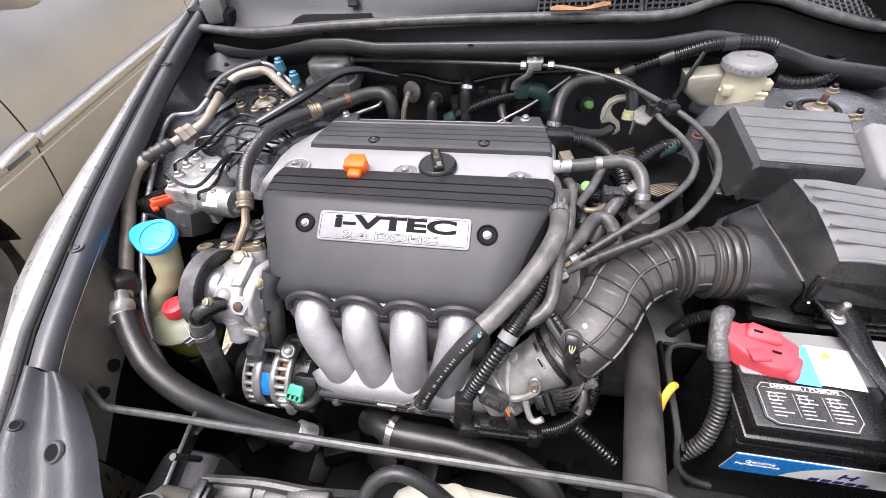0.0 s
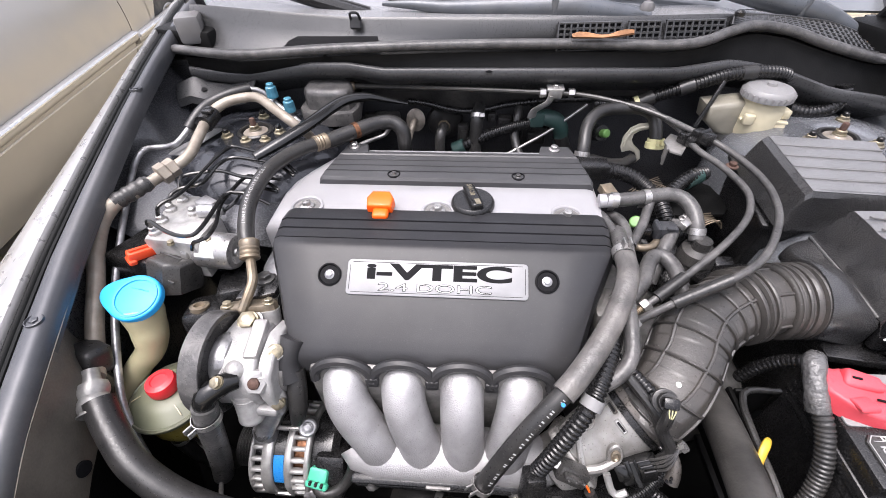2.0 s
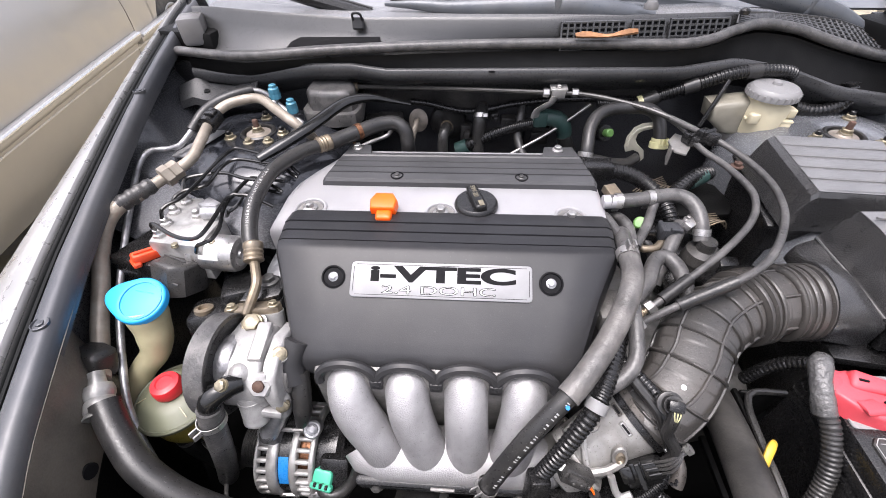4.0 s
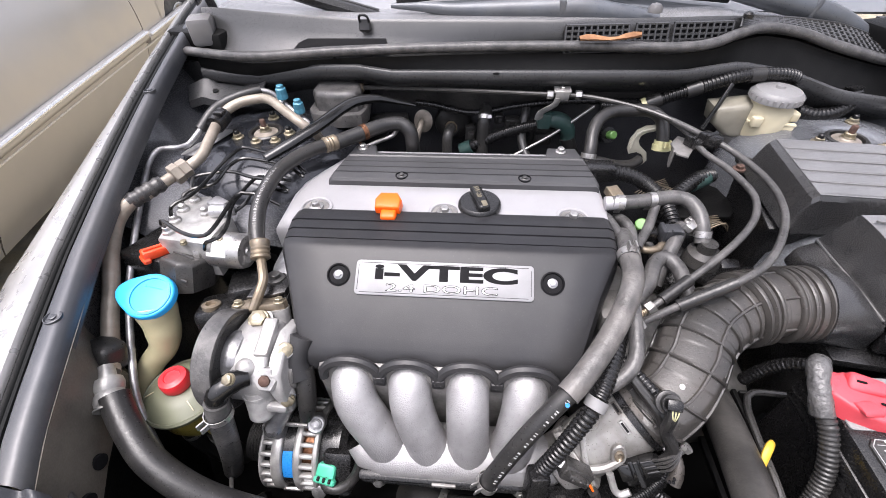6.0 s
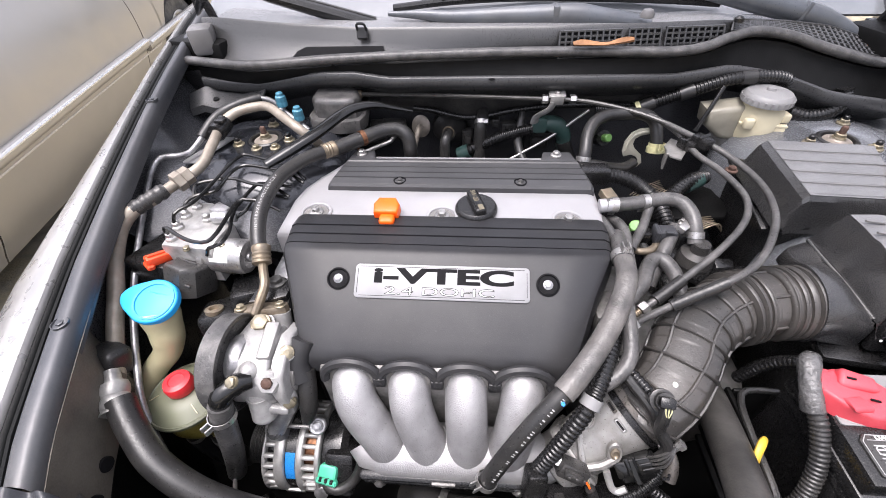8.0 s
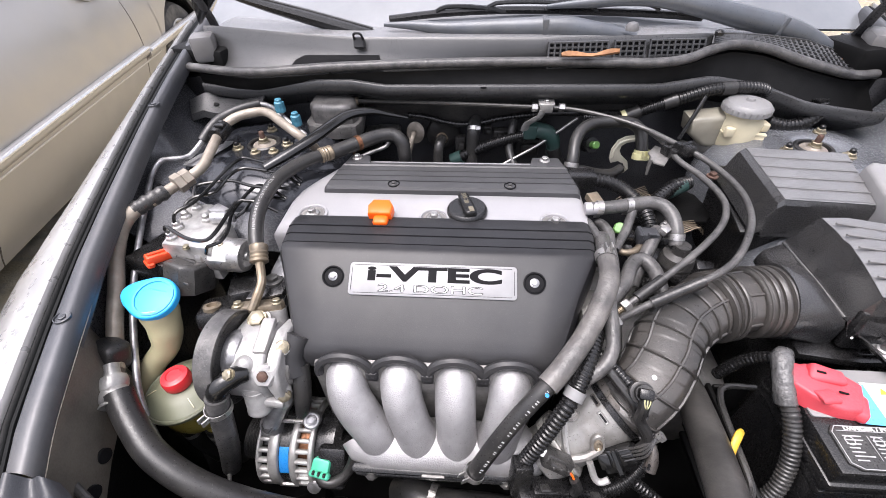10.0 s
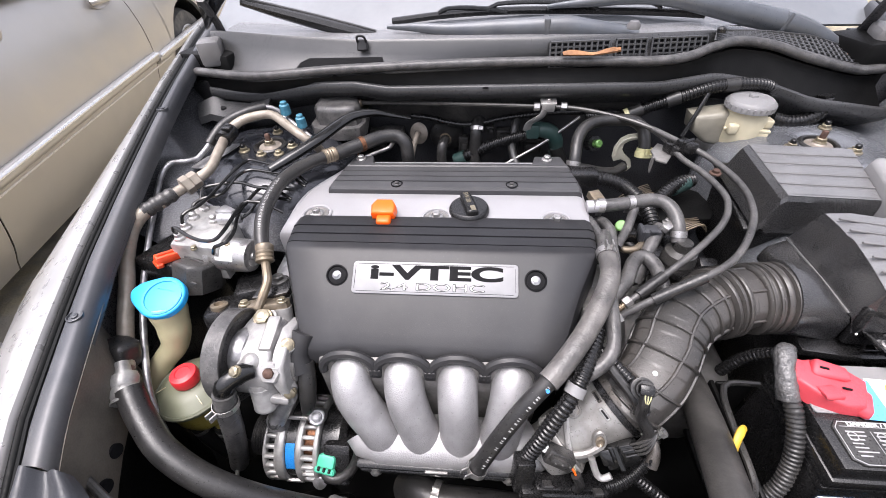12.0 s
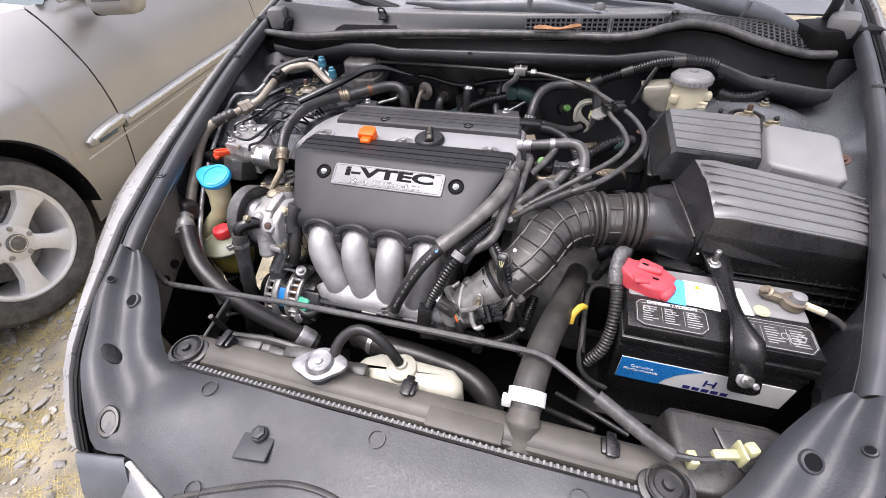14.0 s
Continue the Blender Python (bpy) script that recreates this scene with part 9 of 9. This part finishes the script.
for k in range(7):
    box(b, (0.05, 0.02, 0.018), at(-0.29 + 0.03 * k, 0.088 + 0.004 * (k % 2), 0.694 - 0.004 * (k % 3), 10, 5 * (k % 3), 6), 0.004)
tube(b, [(-0.33, 0.092, 0.70), (-0.26, 0.098, 0.703), (-0.2, 0.10, 0.695), (-0.15, 0.11, 0.67)], 0.006, 8, 0.01)
part("fan_shroud_edge", b, BLACKD, rad, "dusty fan shroud edge")
ear = []
for k in range(44):
    a = 2 * math.pi * k / 44
    r = 0.0265 + 0.014 * max(0, math.cos(a)) ** 8 + 0.014 * max(0, -math.cos(a)) ** 8
    ear.append((r * math.cos(a), r * math.sin(a)))
b = prism(bmesh.new(), ear, 0.006, at(-0.141, 0.066, 0.727, 0, 0, 12), 0.002)
rc = part("cap", b, ALU, rad, "pressed metal cap with two ears")
part("crown", lathe(bmesh.new(), [(0.021, 0.0), (0.020, 0.006), (0.018, 0.009), (0.015, 0.007), (0.006, 0.0075), (0.005, 0.010), (0.001, 0.0105)], at(-0.141, 0.066, 0.730), 30), ALU, rc)
part("neck", lathe(bmesh.new(), [(0.022, 0.0), (0.022, 0.03)], at(-0.141, 0.066, 0.70), 24), SHROUD, rc)
tank = thing("overflow_tank", (-0.03, 0.115, 0.55), "milky white coolant overflow tank", "tank")
b = bmesh.new()
prism(b, [(-0.112, 0.088), (-0.118, 0.10), (-0.108, 0.122), (-0.085, 0.136), (-0.03, 0.138), (0.035, 0.136), (0.052, 0.122), (0.056, 0.104), (0.046, 0.090), (0.0, 0.084), (-0.06, 0.083)], 0.115, at(0, 0, 0.572), 0.018, 4)
part("body", b, WHITEP, tank, sharp=60)
part("cap", lathe(bmesh.new(), [(0.021, 0), (0.0225, 0.002), (0.0225, 0.008), (0.018, 0.012), (0.010, 0.014), (0.009, 0.02), (0.003, 0.021)], at(-0.040, 0.112, 0.684), 28), WHITEP, tank)
hose("overflow_hose", [(-0.128, 0.078, 0.722), (-0.127, 0.092, 0.738), (-0.118, 0.108, 0.750), (-0.099, 0.118, 0.757), (-0.075, 0.117, 0.752), (-0.054, 0.112, 0.733), (-0.042, 0.111, 0.705)], 0.0078, RUBBER, "thin black overflow hose from cap to tank")
uh = thing("upper_radiator_hose", (0.16, 0.2, 0.65), "thick black upper radiator hose with a white clamp", "hose")
part("tube", tube(bmesh.new(), [(0.146, 0.079, 0.722), (0.146, 0.095, 0.729), (0.150, 0.13, 0.732), (0.160, 0.19, 0.724), (0.172, 0.25, 0.709), (0.184, 0.31, 0.690), (0.196, 0.37, 0.665), (0.205, 0.43, 0.63), (0.205, 0.48, 0.59)], 0.0209, 20, 0.01), HOSEM, uh, sharp=60)
b = bmesh.new()
lathe(b, [(0.0228, -0.009), (0.0242, -0.009), (0.0242, 0.009), (0.0228, 0.009)], along((0.146, 0.092, 0.7285), (0.0, 0.85, 0.4)), 28, cap=False)
box(b, (0.012, 0.012, 0.016), at(0.122, 0.078, 0.735), 0.002)
part("spring_clamp", b, WHITE, uh, "white painted spring clamp")
b = bmesh.new()
for k, (dx, dz) in enumerate(((-0.010, 0.0), (0.012, 0.003))):
    box(b, (0.014, 0.004, 0.003), along((0.146, 0.092, 0.7285), (0.0, 0.85, 0.4)) @ Matrix.Rotation(radians(-70 + 60 * k), 4, "Z") @ at(0.0243, 0, dz, 0, 90, 0), 0.001, 1)
part("clamp_slot", b, INK, uh)
part("neck", tube(bmesh.new(), [(0.146, 0.052, 0.690), (0.146, 0.062, 0.707), (0.146, 0.072, 0.717), (0.146, 0.084, 0.724)], 0.0200, 20, 0.003, taper=[1.35, 1.2, 1.02, 1, 1.14, 1, 1, 1]), TANKM, uh)
lh = thing("lower_hose", (-0.05, 0.22, 0.5), "black coolant hose under the manifold", "hose")
part("tube", tube(bmesh.new(), [(-0.21, 0.25, 0.52), (-0.185, 0.24, 0.545), (-0.155, 0.226, 0.55), (-0.066, 0.222, 0.55), (0.02, 0.212, 0.545), (0.075, 0.187, 0.53), (0.10, 0.15, 0.49)], 0.0225, 18, 0.01), RUBBER, lh, sharp=60)
b = bmesh.new()
clamp(b, along((-0.160, 0.228, 0.55), (1, -0.2, 0)), 0.0235, 0.010)
part("spring_clamp", b, STEEL, lh)
rod = thing("hood_prop", (0.0, 0.17, 0.70), "stowed grey steel hood prop rod with a rubber grip", "prop rod")
part("rod", tube(bmesh.new(), [(-0.560, 0.176, 0.718), (-0.543, 0.168, 0.721), (-0.500, 0.148, 0.725), (-0.480, 0.144, 0.727), (-0.388, 0.142, 0.737), (-0.304, 0.139, 0.747), (-0.228, 0.137, 0.756), (-0.131, 0.136, 0.761), (0.016, 0.137, 0.763), (0.130, 0.139, 0.761), (0.154, 0.138, 0.760), (0.176, 0.131, 0.757), (0.231, 0.100, 0.750), (0.26, 0.086, 0.745)], 0.0048, 10, 0.008), DARKSTEEL, rod)
part("grip", tube(bmesh.new(), [(0.228, 0.102, 0.751), (0.268, 0.081, 0.743), (0.313, 0.060, 0.734)], 0.0092, 12, 0.01), RUBGREY, rod, "grey rubber grip")
part("rod_tip", tube(bmesh.new(), [(0.313, 0.062, 0.732), (0.345, 0.066, 0.730), (0.37, 0.075, 0.728)], 0.004, 8), DARKSTEEL, rod)
clipy = thing("prop_clip", (0.35, 0.075, 0.71), "pale yellow plastic clip holding the prop rod", "clip")
b = bmesh.new()
box(b, (0.010, 0.016, 0.018), at(0.336, 0.066, 0.724, 0, 0, 15), 0.002)
part("saddle", b, PALE, clipy)
b = bmesh.new()
box(b, (0.028, 0.010, 0.010), at(0.370, 0.078, 0.731, 0, 0, 15), 0.002)
box(b, (0.004, 0.022, 0.024), at(0.384, 0.082, 0.734, 0, 0, 15), 0.0015)
box(b, (0.014, 0.014, 0.016), at(0.395, 0.088, 0.737, 0, 0, 30), 0.004)
part("catch", b, PALE, clipy)
reso = thing("intake_resonator", (0.40, 0.11, 0.57), "black plastic intake resonator box ahead of the battery", "resonator")
bm = bmesh.new()
prism(bm, [(0.322, 0.150), (0.330, 0.158), (0.44, 0.160), (0.485, 0.148), (0.478, 0.09), (0.43, 0.062), (0.345, 0.055), (0.335, 0.07)], 0.12, axes((0, 0, 0.565), (1, 0, 0), (0, 1, 0.1)), 0.010, 3)
part("body", bm, BLACKD, reso)
bm = bmesh.new()
prism(bm, [(0.375, 0.140), (0.44, 0.142), (0.462, 0.125), (0.41, 0.085), (0.385, 0.11)], 0.122, axes((0, 0, 0.567), (1, 0, 0), (0, 1, 0.1)), 0.004, 2)
part("raised_panel", bm, BLACKD, reso)
for pts in ([(0.17, 0.12, 0.66), (0.20, 0.10, 0.685), (0.235, 0.085, 0.70)], [(0.19, 0.17, 0.62), (0.24, 0.14, 0.64), (0.29, 0.12, 0.64)]):
    hose("thin_cable", pts, 0.004, RUBBER, "thin black cable beside the radiator", "cable")
b = bmesh.new()
box(b, (0.006, 0.10, 0.05), at(-0.40, 0.12, 0.66, 0, 20, 10), 0.002)
single("side_bracket", b, BLACKD, "dusty black bracket beside the radiator", "bracket")
hose("bent_rod", [(-0.375, 0.12, 0.66), (-0.37, 0.11, 0.70), (-0.368, 0.105, 0.72)], 0.004, BLACKD, "short bent rod beside the radiator", "rod")
hose("thin_stay", [(-0.47, 0.25, 0.55), (-0.43, 0.20, 0.60), (-0.40, 0.15, 0.66)], 0.003, ALUD, "thin grey stay beside the radiator", "rod")
rng = random.Random(5)
for k in range(18):
    x, y, z = rng.uniform(-0.5, 0.15), rng.uniform(0.13, 0.24), rng.uniform(0.38, 0.48)
    b = bmesh.new()
    box(b, (rng.uniform(0.03, 0.08), rng.uniform(0.02, 0.05), rng.uniform(0.02, 0.05)), at(x, y, z, rng.uniform(-30, 30), rng.uniform(-30, 30), rng.uniform(0, 90)), 0.006)
    single("low_bracket", b, DEEP, "dim black bracket low behind the radiator", "bracket", "low brackets")

# ---- the champagne car parked alongside ----
AZ = radians(10.5)
MD = Vector((-math.sin(AZ), math.cos(AZ), 0))
MN = Vector((math.cos(AZ), math.sin(AZ), 0))
MO = Vector((-1.72, 0.444, 0))


def mp(s, z, o=0.0):
    """A point of the parked car: metres back from its front axle, height, outward from its wheel face."""
    return (MO + MD * s + MN * o + Vector((0, 0, z)))[:]


SIDE = [(0.10, -0.11), (0.16, -0.085), (0.22, -0.052), (0.30, -0.024), (0.38, -0.001), (0.455, 0.020), (0.52, 0.033), (0.58, 0.036), (0.64, 0.034), (0.70, 0.026), (0.76, 0.012), (0.82, -0.008),
        (0.87, -0.030), (0.91, -0.053), (0.95, -0.085)]


def off(s, z):
    o = lerp(SIDE, z)[0]
    if s < -0.3:
        o -= 0.9 * (s + 0.3) ** 2
    if s < 0.75:
        o -= max(0, z - 0.72) * 0.55 * min(1, (0.75 - s) / 0.6)
    return o


parked = thing("parked_car", mp(1.0, 0), "champagne silver coupe parked alongside", "car")


def panel(name, s0, s1, zt, label="", arch=True):
    rows = []
    n = int((s1 - s0) / 0.025)
    for i in range(n + 1):
        s = s0 + (s1 - s0) * i / n
        low = 0.12
        for c in (0.0, 2.72):
            if arch and abs(s - c) < 0.365:
                low = max(low, 0.32 + math.sqrt(0.365 ** 2 - (s - c) ** 2))
        top = zt(s) if callable(zt) else zt
        rows.append([mp(s, low + (top - low) * j / 22, off(s, low + (top - low) * j / 22)) for j in range(23)])
    return part(name, sheet(bmesh.new(), rows, 0.003), SILVERCAR, parked, label, sharp=60)


panel("front_wing", -0.85, 0.652, lambda s: 0.80 + 0.14 * max(0, min(1, (s + 0.85) / 1.4)))
door = panel("door", 0.660, 2.085, 0.945, arch=False)
panel("rear_wing", 2.093, 3.6, 0.945)
# hood, screen and roof
rows = []
for i in range(20):
    s = -0.85 + 1.55 * i / 19
    zt = 0.80 + 0.14 * max(0, min(1, (s + 0.85) / 1.4))
    rows.append([mp(s, zt + 0.05 * math.sin(math.pi * j / 12), off(s, zt) - 1.55 * j / 12) for j in range(13)])
part("hood", sheet(bmesh.new(), rows, 0.003), SILVERCAR, parked, sharp=60)
rows = [[mp(0.70 + 0.75 * k / 6, 0.945 + 0.42 * k / 6, -0.05 - 0.18 * k / 6 - (1.45 - 0.25 * k / 6) * j / 8) for j in range(9)] for k in range(7)]
part("windscreen", sheet(bmesh.new(), rows, 0.004), DARKGLASS, parked)
rows = [[mp(1.45 + 1.3 * k / 6, 1.37 + 0.03 * math.sin(math.pi * k / 6), -0.23 - 1.2 * j / 8) for j in range(9)] for k in range(7)]
part("roof", sheet(bmesh.new(), rows, 0.004), SILVERCAR, parked)
rows = [[mp(0.86 + 2.1 * k / 10 + 0.12 * j / 4, 0.955 + 0.37 * math.sin(math.pi * min(0.5 + 0.0, 1) * 1) * j / 4 * min(1, 0.25 + k / 4, 0.3 + (10 - k) / 4), -0.035 - 0.2 * j / 4) for j in range(5)] for k in range(11)]
part("side_window", sheet(bmesh.new(), rows, 0.004), DARKGLASS, door, "tinted side window")
# boot lid, rear screen, tail and far side
rows = [[mp(2.75 + 0.40 * k / 5, 1.37 - 0.40 * k / 5, -0.23 + 0.15 * k / 5 - (1.2 + 0.2 * k / 5) * j / 8) for j in range(9)] for k in range(6)]
part("rear_screen", sheet(bmesh.new(), rows, 0.004), DARKGLASS, parked)
rows = [[mp(3.13 + 0.47 * k / 6, 0.965 + 0.03 * math.sin(math.pi * j / 10) - 0.03 * (k / 6) ** 2, -0.075 - 1.43 * j / 10) for j in range(11)] for k in range(7)]
part("boot_lid", sheet(bmesh.new(), rows, 0.004), SILVERCAR, parked)
rows = [[mp(3.6 + 0.05 * math.sin(math.pi * k / 8), 0.20 + 0.745 * k / 8, 0.0 - 1.56 * j / 10) for j in range(11)] for k in range(9)]
part("tail", sheet(bmesh.new(), rows, 0.004), SILVERCAR, parked)
rows = [[mp(-0.8 + 4.4 * k / 12, z, -1.56 - lerp(SIDE, z)[0] * 0.8) for z in (0.18, 0.3, 0.5, 0.7, 0.85, 0.945)] for k in range(13)]
part("far_side", sheet(bmesh.new(), rows, 0.004), SILVERCAR, parked)
part("belt_strip", tube(bmesh.new(), [mp(0.75, 0.945, -0.028), mp(1.5, 0.952, -0.03), mp(2.9, 0.955, -0.035)], 0.010, 8, 0.1, flat=0.7), SILVERCAR, parked)
# rub strip with chrome insert
for s0, s1, par in ((0.44, 0.652, parked), (0.660, 2.085, door), (2.093, 3.3, parked)):
    taper = [0.55, 0.95, 1, 1, 1, 1, 1, 1] if s0 < 0.5 else None
    st = part("rub_strip", tube(bmesh.new(), [mp(s0, 0.478, 0.032), mp((s0 + s1) / 2, 0.49, 0.034), mp(s1, 0.498, 0.034)], 0.024, 14, 0.02, taper=taper, flat=1.15), SILVERCAR, par, "body coloured rub strip", sharp=60)
    part("chrome_insert", tube(bmesh.new(), [mp(s0 + 0.02, 0.492, 0.054), mp((s0 + s1) / 2, 0.505, 0.056), mp(s1, 0.512, 0.056)], 0.0095, 10, 0.03), CHROME, st, "bright chrome line")
b = bmesh.new()
box(b, (0.11, 0.014, 0.016), axes(mp(0.535, 0.474, 0.0535), MD, MN), 0.005, 2)
part("side_marker", b, DARKGLASS, parked, "dark side marker lens")
part("sill_line", tube(bmesh.new(), [mp(0.42, 0.422, 0.012), mp(1.2, 0.432, 0.015), mp(2.3, 0.437, 0.016)], 0.0055, 8, 0.1), TRIMM, parked, "thin bright sill line")
b = tube(bmesh.new(), [mp(0.656, z, off(0.656, z) - 0.004) for z in (0.2, 0.35, 0.5, 0.65, 0.8, 0.93)], 0.005, 6, 0.05)
part("door_gap", b, INK, parked)
b = tube(bmesh.new(), [mp(2.089, z, off(2.089, z) - 0.004) for z in (0.2, 0.35, 0.5, 0.65, 0.8, 0.93)], 0.005, 6, 0.05)
part("door_gap", b, INK, parked)
m = axes(mp(1.88, 0.835, 0.006), MD, (0, 0, 1))
part("handle_cup", lathe(bmesh.new(), [(0.001, -0.012), (0.05, -0.006), (0.062, 0.002), (0.064, 0.0)], m @ Matrix.Diagonal((1.6, 0.6, 1, 1)), 28, cap=False), SILVERCAR, door)
part("handle", tube(bmesh.new(), [mp(1.79, 0.835, 0.008), mp(1.82, 0.838, 0.035), mp(1.94, 0.838, 0.037), mp(1.97, 0.835, 0.008)], 0.014, 10, 0.01), SILVERCAR, door)
mir = part("mirror", bmesh.new(), SILVERCAR, parked, "champagne door mirror")
b = bmesh.new()
box(b, (0.13, 0.22, 0.13), axes(mp(0.86, 0.935, 0.13), MD, MN), 0.05, 4)
b.to_mesh(mir.data)
b.free()
mir.data.polygons.foreach_set("use_smooth", [True] * len(mir.data.polygons))
b = bmesh.new()
box(b, (0.07, 0.06, 0.05), axes(mp(0.88, 0.89, 0.03), MD, MN), 0.015, 2)
part("mirror_foot", b, BLACK, mir)
b = bmesh.new()
box(b, (0.006, 0.13, 0.022), axes(mp(0.794, 0.94, 0.14), MD, MN), 0.003, 2)
part("turn_lamp", b, LENS, mir)
# wheel
for s in (0.0, 2.72):
    mw = along(mp(s, 0.316, 0.0), MN)
    wh = part("wheel", lathe(bmesh.new(), [(0.205, -0.02), (0.213, 0.0), (0.205, 0.002), (0.195, -0.004), (0.19, -0.05), (0.19, -0.18)], mw, 56, cap=False), WHEELP, parked, "silver five-spoke alloy wheel")
    part("tyre", lathe(bmesh.new(), [(0.205, -0.18), (0.25, -0.2), (0.295, -0.19), (0.314, -0.16), (0.316, -0.1), (0.314, -0.035), (0.295, 0.0), (0.255, 0.010), (0.213, 0.003)], mw, 64, cap=False), TYRE, wh, "black tyre")
    part("brake_disc", lathe(bmesh.new(), [(0.06, -0.09), (0.15, -0.09), (0.15, -0.10)], mw, 40), ALUD, wh)
    b = bmesh.new()
    box(b, (0.10, 0.06, 0.05), mw @ at(0.09, 0.07, -0.085, 0, 0, 30), 0.01)
    part("caliper", b, ALU, wh)
    for k in range(5):
        a = 90 + 72 * k + 18
        rows = []
        for r, w, h in ((0.055, 0.034, -0.020), (0.09, 0.028, -0.014), (0.14, 0.030, -0.006), (0.18, 0.044, -0.004), (0.20, 0.058, -0.006)):
            rows.append([(mw @ Matrix.Rotation(radians(a), 4, "Z") @ Vector(q))[:] for q in ((r, -w, h - 0.03), (r, -w, h - 0.006), (r, -w * 0.7, h), (r, w * 0.7, h), (r, w, h - 0.006), (r, w, h - 0.03))])
        part("spoke", sheet(bmesh.new(), rows, 0.002), WHEELP, wh, sharp=40)
        b = lathe(bmesh.new(), [(0.010, -0.022), (0.010, -0.010), (0.006, -0.008)], mw @ Matrix.Rotation(radians(a + 36), 4, "Z") @ at(0.056, 0, 0), 6)
        part("wheel_bolt", b, STEEL, wh)
    part("hub", lathe(bmesh.new(), [(0.075, -0.05), (0.072, -0.02), (0.06, -0.014), (0.036, -0.012)], mw, 36), WHEELP, wh)
    part("hub_cap", lathe(bmesh.new(), [(0.035, -0.012), (0.035, -0.006), (0.030, -0.004), (0.001, -0.004)], mw, 32), ALUD, wh, "round grey hub cap")
    part("cap_ring", lathe(bmesh.new(), [(0.030, -0.004), (0.030, -0.002), (0.027, -0.002), (0.027, -0.004)], mw, 32, cap=False), CHROME, wh)
    rows = []
    for i in range(25):
        a = radians(-10 + 200 * i / 24)
        rows.append([mp(s + 0.362 * math.cos(a), 0.32 + 0.362 * math.sin(a), o) for o in (0.015, -0.08, -0.28)])
    part("arch_liner", sheet(bmesh.new(), rows, 0.003), BLACK, parked)
    b = bmesh.new()
    box(b, (0.72, 0.02, 0.7), at(*mp(s, 0.40, -0.30), 0, 0, 100.5))
    part("arch_back", b, BLACK, parked)
b = bmesh.new()
box(b, (4.2, 1.3, 0.06), at(*mp(1.3, 0.24, -0.85), 0, 0, 100.5), 0.02)
part("underbody", b, BLACK, parked)
